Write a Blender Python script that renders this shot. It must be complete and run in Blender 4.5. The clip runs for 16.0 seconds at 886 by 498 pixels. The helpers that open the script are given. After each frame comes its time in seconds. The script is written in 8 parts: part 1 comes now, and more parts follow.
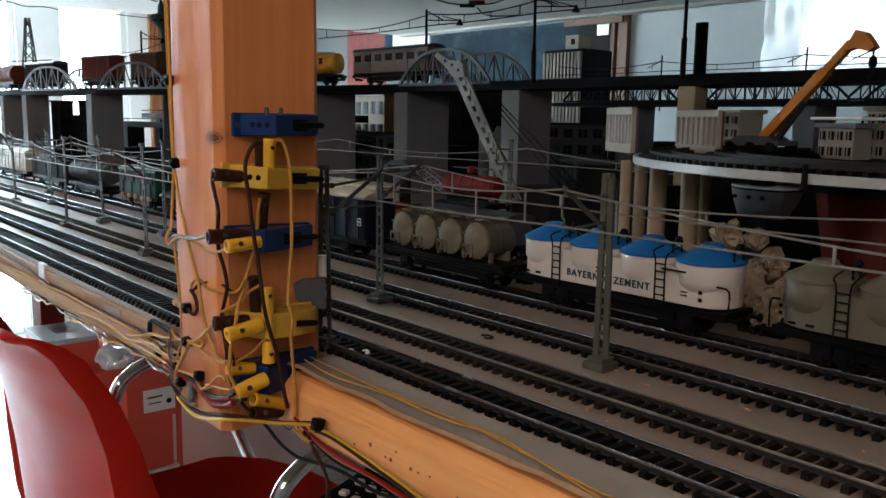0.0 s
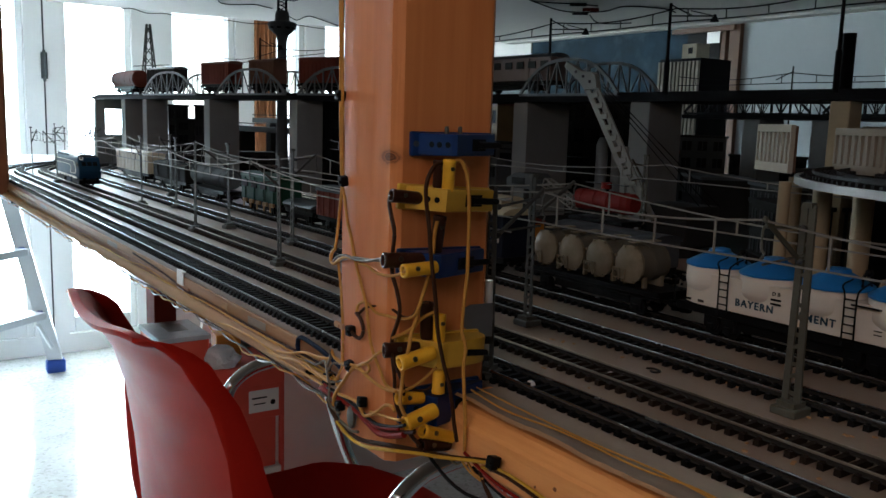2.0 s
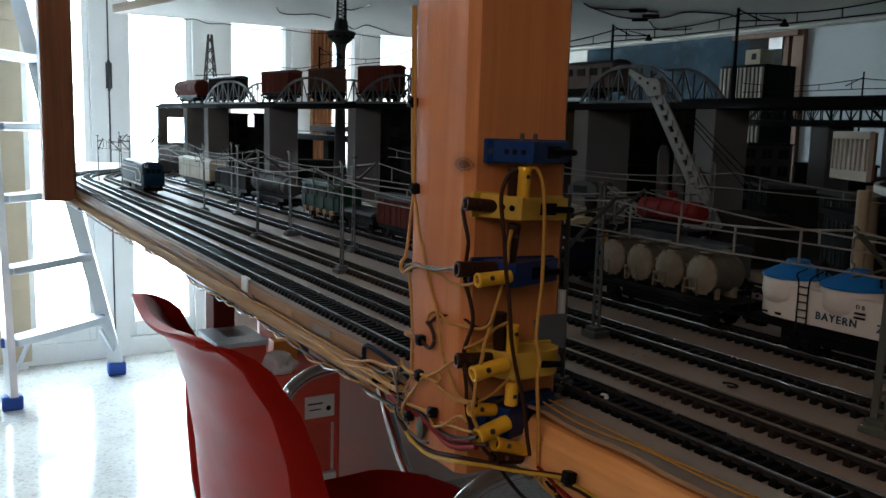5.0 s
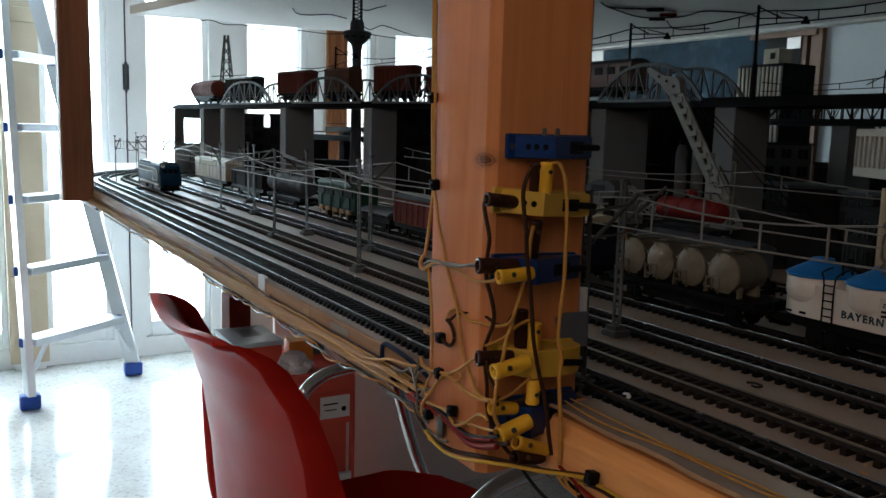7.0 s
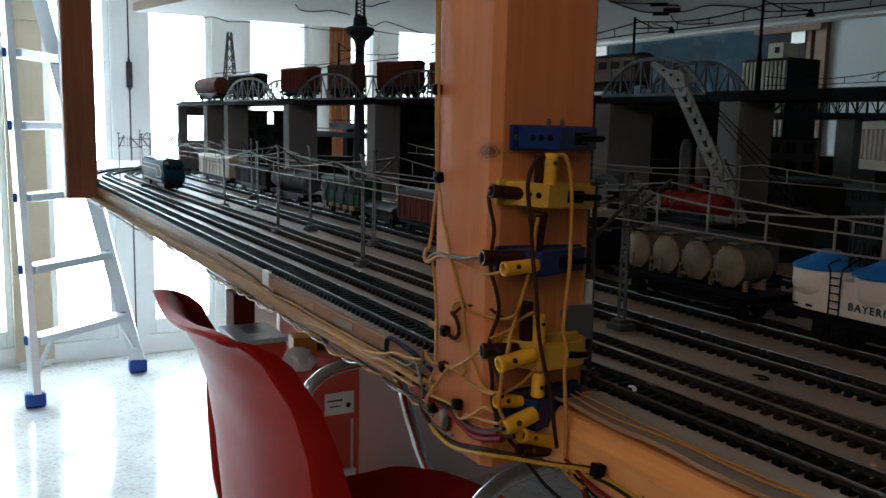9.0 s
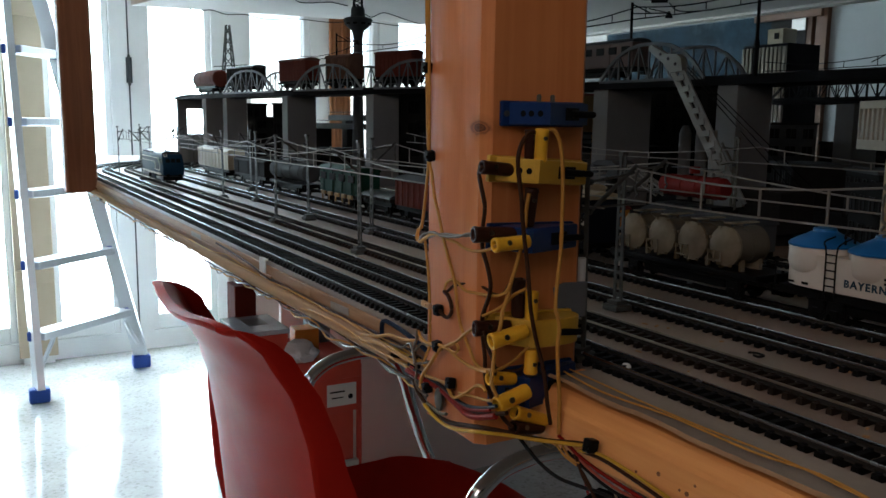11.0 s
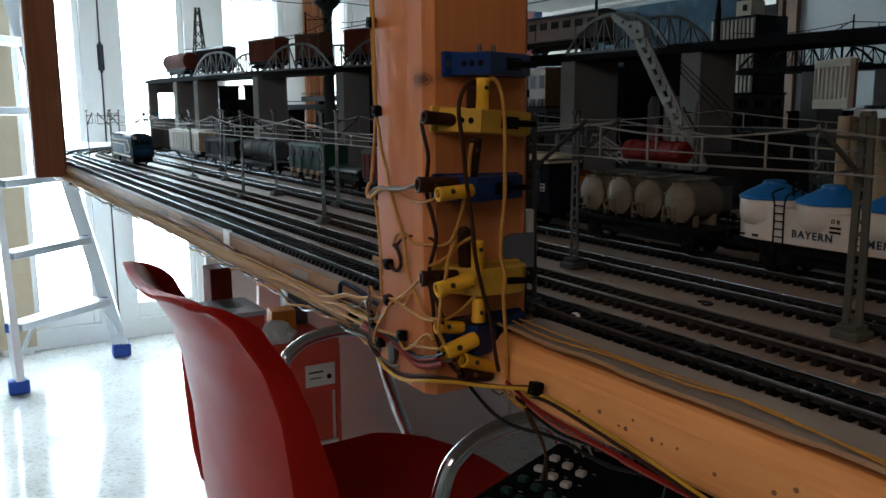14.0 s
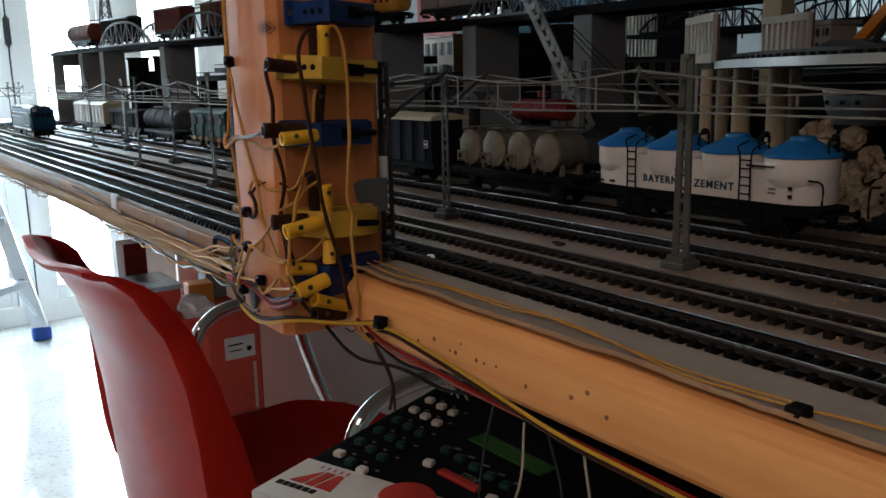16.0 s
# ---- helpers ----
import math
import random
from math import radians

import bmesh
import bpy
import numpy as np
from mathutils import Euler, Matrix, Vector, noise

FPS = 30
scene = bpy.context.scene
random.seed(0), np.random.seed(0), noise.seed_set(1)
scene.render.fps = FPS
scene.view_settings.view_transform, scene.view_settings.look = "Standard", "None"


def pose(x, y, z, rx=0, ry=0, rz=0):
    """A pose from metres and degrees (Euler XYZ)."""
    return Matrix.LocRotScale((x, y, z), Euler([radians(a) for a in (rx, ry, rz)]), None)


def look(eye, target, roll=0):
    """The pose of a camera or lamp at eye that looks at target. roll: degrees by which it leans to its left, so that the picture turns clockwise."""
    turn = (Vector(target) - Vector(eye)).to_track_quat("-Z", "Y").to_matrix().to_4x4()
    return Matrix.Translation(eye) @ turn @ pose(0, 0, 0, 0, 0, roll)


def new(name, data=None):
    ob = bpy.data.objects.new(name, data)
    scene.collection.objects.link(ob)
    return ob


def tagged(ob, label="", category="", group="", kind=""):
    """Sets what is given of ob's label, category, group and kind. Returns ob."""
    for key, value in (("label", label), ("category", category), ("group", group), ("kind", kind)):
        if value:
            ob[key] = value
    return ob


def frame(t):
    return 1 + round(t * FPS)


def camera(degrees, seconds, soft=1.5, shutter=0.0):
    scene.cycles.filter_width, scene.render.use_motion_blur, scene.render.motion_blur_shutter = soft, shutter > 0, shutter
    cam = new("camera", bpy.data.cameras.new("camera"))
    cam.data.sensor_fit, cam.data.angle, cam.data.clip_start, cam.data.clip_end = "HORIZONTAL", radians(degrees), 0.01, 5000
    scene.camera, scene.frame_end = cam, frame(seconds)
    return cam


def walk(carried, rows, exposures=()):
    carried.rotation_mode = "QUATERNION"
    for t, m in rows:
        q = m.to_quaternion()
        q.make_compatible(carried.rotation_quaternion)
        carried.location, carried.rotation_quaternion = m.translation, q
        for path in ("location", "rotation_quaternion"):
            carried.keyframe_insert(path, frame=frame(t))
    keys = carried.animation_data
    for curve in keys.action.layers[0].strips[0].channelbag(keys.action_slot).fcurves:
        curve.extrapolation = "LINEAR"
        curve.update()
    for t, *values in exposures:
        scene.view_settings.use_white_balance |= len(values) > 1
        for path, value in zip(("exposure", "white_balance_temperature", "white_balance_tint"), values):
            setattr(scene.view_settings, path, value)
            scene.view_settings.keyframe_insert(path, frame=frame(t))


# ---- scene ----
cam = camera(55.4, 16.0)
METRES, EYE, TILT, LEAN, TURN = 0.15, 1.0, -8.7, -0.9, 49.7
ROWS = [
    (0.0, 0.0, 0.0, 0.0, 0.0, 0.0, -0.0),
    (0.5, -0.0644, 0.0361, 0.0082, 1.04, 0.03, -0.3),
    (1.0, -0.153, 0.0725, 0.0281, 2.51, 0.11, -0.64),
    (1.5, -0.2488, 0.1051, 0.0578, 4.25, 0.19, -1.31),
    (2.0, -0.2851, 0.1272, 0.0618, 5.77, 0.27, -1.74),
    (2.5, -0.29, 0.1299, 0.0593, 6.8, 0.36, -1.87),
    (3.0, -0.3006, 0.1358, 0.0589, 7.54, 0.45, -1.93),
    (3.5, -0.3069, 0.1411, 0.0559, 8.1, 0.51, -1.97),
    (4.0, -0.3242, 0.1451, 0.0619, 8.54, 0.57, -2.02),
    (6.5, -0.3739, 0.1785, 0.0521, 10.04, 0.76, -2.33),
    (7.0, -0.3749, 0.1837, 0.0476, 10.23, 0.75, -2.28),
    (7.5, -0.3748, 0.1837, 0.0481, 10.35, 0.77, -2.21),
    (8.0, -0.3765, 0.1888, 0.0415, 10.42, 0.72, -2.16),
    (8.5, -0.3803, 0.1937, 0.0395, 10.46, 0.63, -2.15),
    (11.0, -0.3462, 0.21, -0.01, 10.69, 0.11, -1.48),
    (11.5, -0.339, 0.211, -0.0161, 10.67, -0.02, -1.21),
    (12.0, -0.3356, 0.2141, -0.0216, 10.62, -0.14, -1.04),
    (12.5, -0.3326, 0.212, -0.0219, 10.52, -0.21, -0.95),
    (13.0, -0.3169, 0.2113, -0.0354, 10.36, -0.31, -0.87),
    (13.5, -0.2847, 0.2144, -0.0651, 10.04, -0.59, -0.51),
    (14.0, -0.2382, 0.2049, -0.1051, 9.52, -0.88, -0.21),
    (14.5, -0.1693, 0.2093, -0.1776, 8.69, -1.47, 0.24),
    (15.0, -0.1112, 0.2033, -0.2069, 7.58, -2.21, 0.75),
    (15.5, -0.0584, 0.17, -0.2155, 6.44, -2.57, 1.09),
    (16.0, 0.0258, 0.1333, -0.1999, 5.11, -2.65, 1.22),
]
EXPOSURES = [(0.0, 1.92), (1.0, 1.43), (2.0, 1.15), (3.5, 1.0), (7.0, 0.93), (12.5, 0.93), (14.5, 1.0), (15.5, 1.15), (16.0, 1.2)]
walk(cam, [(t, pose(0, 0, EYE, TILT, LEAN, TURN) @ pose(METRES * x, METRES * y, METRES * z, 90 + pitch, roll, yaw)) for t, x, y, z, yaw, pitch, roll in ROWS], EXPOSURES)

FLOOR, CEIL = -0.06, 2.5      # heights of the room's floor and ceiling
BZ = 0.8795                   # top of the layout board
WALL_X, BACK_Y, X1, Y0 = -4.0, 2.4, 2.6, -1.15    # window wall and back wall

# ---- daylight ----
world = bpy.data.worlds.new("sky")
scene.world = world
world.use_nodes = True
wn = world.node_tree
sky = wn.nodes.new("ShaderNodeTexSky")
sky.sky_type, sky.sun_disc = "NISHITA", False
sky.sun_elevation, sky.sun_rotation = radians(44), radians(70)
wn.links.new(sky.outputs[0], wn.nodes["Background"].inputs[0])
wn.nodes["Background"].inputs[1].default_value = 0.15
sun_data = bpy.data.lights.new("sun", "SUN")
sun_data.energy, sun_data.angle, sun_data.color = 5.0, radians(0.5), (1.0, 0.95, 0.88)
sun = new("sun", sun_data)
sun.matrix_world = look((6, -3, 11), (-6, 1, 0))

# the first opening is out of view, added to light the post's front
OPENINGS = [(-0.30, 0.14), (0.29, 0.56), (0.70, 0.997), (1.155, 1.475), (1.65, 1.84), (1.93, 2.22)]
SKY_POWER = 58.0
for a, b in OPENINGS:
    lamp = bpy.data.lights.new("window_light", "AREA")
    lamp.shape, lamp.size, lamp.size_y = "RECTANGLE", b - a, 2.1
    lamp.energy, lamp.color = SKY_POWER * (b - a) * (0.95 if b < 0.2 else 1.2 if b < 1.1 else 0.14), (0.70, 0.89, 1.0)
    lo = new("window_light", lamp)
    lo.matrix_world = look((WALL_X - 0.16, (a + b) / 2, 1.13), (0, (a + b) / 2, 1.13))

NORTH = (-1.30, -0.35, 1.12, 1.95)      # window behind the hanging polythene
lamp = bpy.data.lights.new("window_light", "AREA")
lamp.shape, lamp.size, lamp.size_y, lamp.energy, lamp.color = "RECTANGLE", 0.95, 0.83, 0.7, (0.80, 0.92, 1.0)
new("window_light", lamp).matrix_world = look(((NORTH[0] + NORTH[1]) / 2, BACK_Y + 0.2, (NORTH[2] + NORTH[3]) / 2), ((NORTH[0] + NORTH[1]) / 2, 0, (NORTH[2] + NORTH[3]) / 2))

SOUTH = (-0.2, 1.5, 1.4, 2.35)          # unseen opening, added so a warm lamp lights post and beam
# warm fill from the aisle side, with no known source
lamp = bpy.data.lights.new("window_light", "AREA")
lamp.shape, lamp.size, lamp.size_y, lamp.energy, lamp.color = "RECTANGLE", 1.7, 0.95, 4.5, (1.0, 0.67, 0.38)
new("window_light", lamp).matrix_world = look(((SOUTH[0] + SOUTH[1]) / 2, Y0 - 0.2, (SOUTH[2] + SOUTH[3]) / 2), ((SOUTH[0] + SOUTH[1]) / 2, 0, (SOUTH[2] + SOUTH[3]) / 2))


# ---- mesh tools ----
class B:
    """A small bmesh builder."""

    def __init__(self):
        self.bm = bmesh.new()

    def box(self, c, s, rot=None, bevel=0.0):
        m = Matrix.Translation(c) @ (rot.to_4x4() if rot is not None else Matrix()) @ Matrix.Diagonal((*s, 1))
        v = bmesh.ops.create_cube(self.bm, size=1, matrix=m)["verts"]
        if bevel:
            e = list({e for q in v for e in q.link_edges})
            bmesh.ops.bevel(self.bm, geom=e, offset=bevel, segments=2, affect="EDGES", profile=0.5)
        return self

    def span(self, x0, x1, y0, y1, z0, z1, bevel=0.0):
        return self.box(((x0 + x1) / 2, (y0 + y1) / 2, (z0 + z1) / 2), (abs(x1 - x0), abs(y1 - y0), abs(z1 - z0)), None, bevel)

    def cyl(self, p, q, r, r2=None, seg=10):
        p, q = Vector(p), Vector(q)
        d = q - p
        m = Matrix.Translation((p + q) / 2) @ d.to_track_quat("Z", "Y").to_matrix().to_4x4()
        bmesh.ops.create_cone(self.bm, cap_ends=True, cap_tris=False, segments=seg, radius1=r, radius2=r if r2 is None else r2, depth=d.length, matrix=m)
        return self

    def bar(self, p, q, w, h=None):
        """A square bar from p to q."""
        p, q = Vector(p), Vector(q)
        d = q - p
        m = Matrix.Translation((p + q) / 2) @ d.to_track_quat("Z", "Y").to_matrix().to_4x4() @ Matrix.Diagonal((w, h or w, d.length, 1))
        bmesh.ops.create_cube(self.bm, size=1, matrix=m)
        return self

    def ball(self, c, r, scale=(1, 1, 1), seg=10):
        bmesh.ops.create_uvsphere(self.bm, u_segments=seg, v_segments=max(5, seg // 2 + 1), radius=r, matrix=Matrix.Translation(c) @ Matrix.Diagonal((*scale, 1)))
        return self

    def lathe(self, profile, c=(0, 0, 0), scale=(1, 1), seg=20):
        rings = []
        for r, z in profile:
            rings.append([self.bm.verts.new((c[0] + scale[0] * r * math.cos(2 * math.pi * k / seg), c[1] + scale[1] * r * math.sin(2 * math.pi * k / seg), c[2] + z)) for k in range(seg)])
        for a, b in zip(rings, rings[1:]):
            for k in range(seg):
                self.bm.faces.new((a[k], a[(k + 1) % seg], b[(k + 1) % seg], b[k]))
        self.bm.faces.new(rings[0][::-1])
        self.bm.faces.new(rings[-1])
        return self

    def prism(self, outline, y0, y1, axis="y"):
        """Extrude a closed outline: (x, z) along y, or (y, z) along x, or (x, y) along z."""
        def at(u, v, w):
            return {"y": (u, w, v), "x": (w, u, v), "z": (u, v, w)}[axis]
        a = [self.bm.verts.new(at(u, v, y0)) for u, v in outline]
        b = [self.bm.verts.new(at(u, v, y1)) for u, v in outline]
        n = len(outline)
        self.bm.faces.new(a)
        self.bm.faces.new(b[::-1])
        for k in range(n):
            self.bm.faces.new((a[k], b[k], b[(k + 1) % n], a[(k + 1) % n]))
        bmesh.ops.recalc_face_normals(self.bm, faces=self.bm.faces[:])
        return self

    def sweep(self, pts, profile, closed=False):
        """Sweep a profile of (side, up) offsets along points, keeping up upright."""
        pts = [Vector(p) for p in pts]
        rings = []
        for i, p in enumerate(pts):
            d = (pts[min(i + 1, len(pts) - 1)] - pts[max(i - 1, 0)]).normalized()
            side = d.cross(Vector((0, 0, 1)))
            side = side.normalized() if side.length > 1e-4 else Vector((1, 0, 0))
            up = side.cross(d)
            rings.append([self.bm.verts.new(p + side * u + up * v) for u, v in profile])
        n = len(profile)
        for a, b in zip(rings, rings[1:]):
            for k in range(n):
                self.bm.faces.new((a[k], a[(k + 1) % n], b[(k + 1) % n], b[k]))
        self.bm.faces.new(rings[0][::-1])
        self.bm.faces.new(rings[-1])
        return self

    def tube(self, pts, r, seg=6, smooth=4):
        pts = spline(pts, smooth) if smooth > 1 else [Vector(p) for p in pts]
        return self.sweep(pts, [(r * math.cos(2 * math.pi * k / seg), r * math.sin(2 * math.pi * k / seg)) for k in range(seg)])


def spline(pts, n=4):
    """Catmull-Rom points through pts."""
    p = [Vector(q) for q in pts]
    p = [p[0] * 2 - p[1]] + p + [p[-1] * 2 - p[-2]]
    out = []
    for i in range(1, len(p) - 2):
        for k in range(n):
            t = k / n
            a, b, c, d = p[i - 1], p[i], p[i + 1], p[i + 2]
            out.append(0.5 * (2 * b + (c - a) * t + (2 * a - 5 * b + 4 * c - d) * t * t + (3 * b - a - 3 * c + d) * t ** 3))
    return out + [p[-2]]


def part(name, b, material, parent=None, label="", smooth=False):
    """Link a builder's mesh as ONE object under a thing or a part."""
    mesh = bpy.data.meshes.new(name)
    bm = b.bm
    bmesh.ops.recalc_face_normals(bm, faces=bm.faces[:])
    if smooth:
        for f in bm.faces:
            f.smooth = True
        for e in bm.edges:
            if len(e.link_faces) == 2 and e.calc_face_angle(0) > 0.7:
                e.smooth = False
    bm.to_mesh(mesh)
    bm.free()
    mesh.materials.append(material)
    ob = new(name, mesh)
    ob.parent = parent
    if label:
        ob["label"] = label
    return ob


def thing(name, label, category, m=None, group="", kind=""):
    ob = new(name)
    ob.empty_display_size = 0.02
    ob.matrix_basis = m if m is not None else Matrix()
    return tagged(ob, label, category, group, kind)


def solid(name, b, material, label, category, group="", kind="", smooth=False, m=None):
    """A thing of one mesh."""
    ob = part(name, b, material, None, "", smooth)
    if m is not None:
        ob.matrix_basis = m
    return tagged(ob, label, category, group, kind)


def writing(name, text, size, m, material, parent, depth=0.0002, spread=1.0, bold=0.0):
    """Letters of the built-in font as a mesh."""
    curve = bpy.data.curves.new(name, "FONT")
    curve.body, curve.size, curve.extrude, curve.align_x, curve.align_y = text, size, depth, "CENTER", "CENTER"
    curve.resolution_u, curve.space_character, curve.offset = 2, spread, bold
    tmp = new(name, curve)
    mesh = bpy.data.meshes.new_from_object(tmp)
    bpy.data.objects.remove(tmp)
    mesh.materials.clear()
    mesh.materials.append(material)
    ob = new(name, mesh)
    ob.parent, ob.matrix_basis = parent, m
    return ob


# ---- materials ----
def mat(name, col, rough=0.5, metal=0.0, var=0.12, scale=30.0, fine=400.0, bump=0.0, stretch=(1, 1, 1), dirt=None, dirt_amount=0.0, spec=0.3, rand=0.0, coat=0.0):
    """A painted, moulded or raw surface with stains at two sizes and a fine relief."""
    m = bpy.data.materials.new(name)
    m.use_nodes = True
    nt = m.node_tree
    bsdf = nt.nodes["Principled BSDF"]
    tc = nt.nodes.new("ShaderNodeTexCoord")
    mp = nt.nodes.new("ShaderNodeMapping")
    mp.inputs["Scale"].default_value = stretch
    nt.links.new(tc.outputs["Object"], mp.inputs[0])
    n1, n2 = nt.nodes.new("ShaderNodeTexNoise"), nt.nodes.new("ShaderNodeTexNoise")
    for n, s in ((n1, scale), (n2, fine)):
        n.inputs["Scale"].default_value, n.inputs["Detail"].default_value, n.inputs["Roughness"].default_value = s, 4, 0.6
        nt.links.new(mp.outputs[0], n.inputs[0])
    add = nt.nodes.new("ShaderNodeMath")
    add.operation = "MULTIPLY_ADD"
    nt.links.new(n2.outputs[0], add.inputs[0])
    add.inputs[1].default_value = 0.6
    nt.links.new(n1.outputs[0], add.inputs[2])
    ramp = nt.nodes.new("ShaderNodeMapRange")
    nt.links.new(add.outputs[0], ramp.inputs[0])
    for k, v in ((1, 0.4), (2, 1.2), (3, 1 - var), (4, 1 + var)):
        ramp.inputs[k].default_value = v
    last = ramp.outputs[0]
    if rand:
        info, mr = nt.nodes.new("ShaderNodeObjectInfo"), nt.nodes.new("ShaderNodeMapRange")
        nt.links.new(info.outputs["Random"], mr.inputs[0])
        mr.inputs[3].default_value, mr.inputs[4].default_value = 1 - rand, 1 + rand
        mu = nt.nodes.new("ShaderNodeMath")
        mu.operation = "MULTIPLY"
        nt.links.new(last, mu.inputs[0])
        nt.links.new(mr.outputs[0], mu.inputs[1])
        last = mu.outputs[0]
    mul = nt.nodes.new("ShaderNodeVectorMath")
    mul.operation = "SCALE"
    mul.inputs[0].default_value = col[:3]
    nt.links.new(last, mul.inputs["Scale"])
    colour = mul.outputs[0]
    if dirt:
        n3, mr, mx = nt.nodes.new("ShaderNodeTexNoise"), nt.nodes.new("ShaderNodeMapRange"), nt.nodes.new("ShaderNodeMix")
        n3.inputs["Scale"].default_value, n3.inputs["Detail"].default_value = scale * 2.3, 6
        nt.links.new(mp.outputs[0], n3.inputs[0])
        nt.links.new(n3.outputs[0], mr.inputs[0])
        mr.inputs[1].default_value, mr.inputs[2].default_value, mr.inputs[4].default_value = 0.48, 0.75, dirt_amount
        mx.data_type = "RGBA"
        nt.links.new(mr.outputs[0], mx.inputs[0])
        nt.links.new(colour, mx.inputs[6])
        mx.inputs[7].default_value = (*dirt, 1)
        colour = mx.outputs[2]
    nt.links.new(colour, bsdf.inputs["Base Color"])
    bsdf.inputs["Metallic"].default_value = metal
    bsdf.inputs["Specular IOR Level"].default_value = spec
    bsdf.inputs["Coat Weight"].default_value, bsdf.inputs["Coat Roughness"].default_value = coat, 0.28
    rr = nt.nodes.new("ShaderNodeMapRange")
    nt.links.new(n1.outputs[0], rr.inputs[0])
    rr.inputs[3].default_value, rr.inputs[4].default_value = max(0.03, rough - 0.12), min(1, rough + 0.12)
    nt.links.new(rr.outputs[0], bsdf.inputs["Roughness"])
    if bump:
        bp = nt.nodes.new("ShaderNodeBump")
        bp.inputs["Strength"].default_value, bp.inputs["Distance"].default_value = 0.6, bump
        nt.links.new(add.outputs[0], bp.inputs["Height"])
        nt.links.new(bp.outputs[0], bsdf.inputs["Normal"])
    return m


def wood(name, col, dark, axis, rings=1.0, rough=0.5, knot=None):
    """Planed timber with grain running along one axis ('x', 'y' or 'z')."""
    m = bpy.data.materials.new(name)
    m.use_nodes = True
    nt = m.node_tree
    bsdf = nt.nodes["Principled BSDF"]
    tc, mp = nt.nodes.new("ShaderNodeTexCoord"), nt.nodes.new("ShaderNodeMapping")
    s = {"x": (0.05, 1, 1), "y": (1, 0.05, 1), "z": (1, 1, 0.05)}[axis]
    mp.inputs["Scale"].default_value = s
    nt.links.new(tc.outputs["Object"], mp.inputs[0])
    n1, n2, n3 = (nt.nodes.new("ShaderNodeTexNoise") for _ in range(3))
    for n, sc, det in ((n1, 55 * rings, 3), (n2, 900, 3), (n3, 14, 3)):
        n.inputs["Scale"].default_value, n.inputs["Detail"].default_value = sc, det
        nt.links.new(mp.outputs[0], n.inputs[0])
    n1.inputs["Distortion"].default_value = 0.6
    saw = nt.nodes.new("ShaderNodeMath")
    saw.operation = "PINGPONG"
    sc = nt.nodes.new("ShaderNodeMath")
    sc.operation = "MULTIPLY"
    nt.links.new(n1.outputs[0], sc.inputs[0])
    sc.inputs[1].default_value = 7.0
    nt.links.new(sc.outputs[0], saw.inputs[0])
    saw.inputs[1].default_value = 1.0
    mixv = nt.nodes.new("ShaderNodeMath")
    mixv.operation = "MULTIPLY_ADD"
    nt.links.new(n2.outputs[0], mixv.inputs[0])
    mixv.inputs[1].default_value = 0.55
    nt.links.new(saw.outputs[0], mixv.inputs[2])
    # close growth lines, wavering along the grain
    wp = nt.nodes.new("ShaderNodeMapping")
    wp.inputs["Scale"].default_value = {"x": (0.03, 1, 1), "y": (1, 0.03, 1), "z": (1, 1, 0.03)}[axis]
    nt.links.new(tc.outputs["Object"], wp.inputs[0])
    wave = nt.nodes.new("ShaderNodeTexWave")
    wave.inputs["Scale"].default_value, wave.inputs["Distortion"].default_value, wave.inputs["Detail"].default_value, wave.inputs["Detail Scale"].default_value = 210.0, 7.0, 2.0, 0.6
    nt.links.new(wp.outputs[0], wave.inputs[0])
    lines = nt.nodes.new("ShaderNodeMath")
    lines.operation = "MULTIPLY_ADD"
    nt.links.new(wave.outputs["Fac"], lines.inputs[0])
    lines.inputs[1].default_value = 0.20
    nt.links.new(mixv.outputs[0], lines.inputs[2])
    mixv = lines
    mr = nt.nodes.new("ShaderNodeMapRange")
    nt.links.new(mixv.outputs[0], mr.inputs[0])
    mr.inputs[1].default_value, mr.inputs[2].default_value = 0.18, 1.5
    mx, mx2 = nt.nodes.new("ShaderNodeMix"), nt.nodes.new("ShaderNodeMix")
    mx.data_type = mx2.data_type = "RGBA"
    nt.links.new(mr.outputs[0], mx.inputs[0])
    mx.inputs[6].default_value, mx.inputs[7].default_value = (*col, 1), (*dark, 1)
    big = nt.nodes.new("ShaderNodeMapRange")
    nt.links.new(n3.outputs[0], big.inputs[0])
    big.inputs[1].default_value, big.inputs[2].default_value, big.inputs[4].default_value = 0.4, 0.75, 0.35
    nt.links.new(big.outputs[0], mx2.inputs[0])
    nt.links.new(mx.outputs[2], mx2.inputs[6])
    mx2.inputs[7].default_value = (*[c * 0.8 for c in dark], 1)
    colour = mx2.outputs[2]
    if knot:      # dark heart with reddish rings, at a place on the timber
        off, sc2, ln, nz = nt.nodes.new("ShaderNodeVectorMath"), nt.nodes.new("ShaderNodeVectorMath"), nt.nodes.new("ShaderNodeVectorMath"), nt.nodes.new("ShaderNodeTexNoise")
        off.operation, sc2.operation, ln.operation = "SUBTRACT", "MULTIPLY", "LENGTH"
        nz.inputs["Scale"].default_value, nz.inputs["Detail"].default_value = 260, 3
        nt.links.new(tc.outputs["Object"], nz.inputs[0])
        nt.links.new(tc.outputs["Object"], off.inputs[0])
        off.inputs[1].default_value = knot
        nt.links.new(off.outputs[0], sc2.inputs[0])
        sc2.inputs[1].default_value = (1.0, 0.8, 1.75)
        nt.links.new(sc2.outputs[0], ln.inputs[0])
        wob = nt.nodes.new("ShaderNodeMath")
        wob.operation = "MULTIPLY_ADD"
        nt.links.new(nz.outputs[0], wob.inputs[0])
        wob.inputs[1].default_value = 0.0045
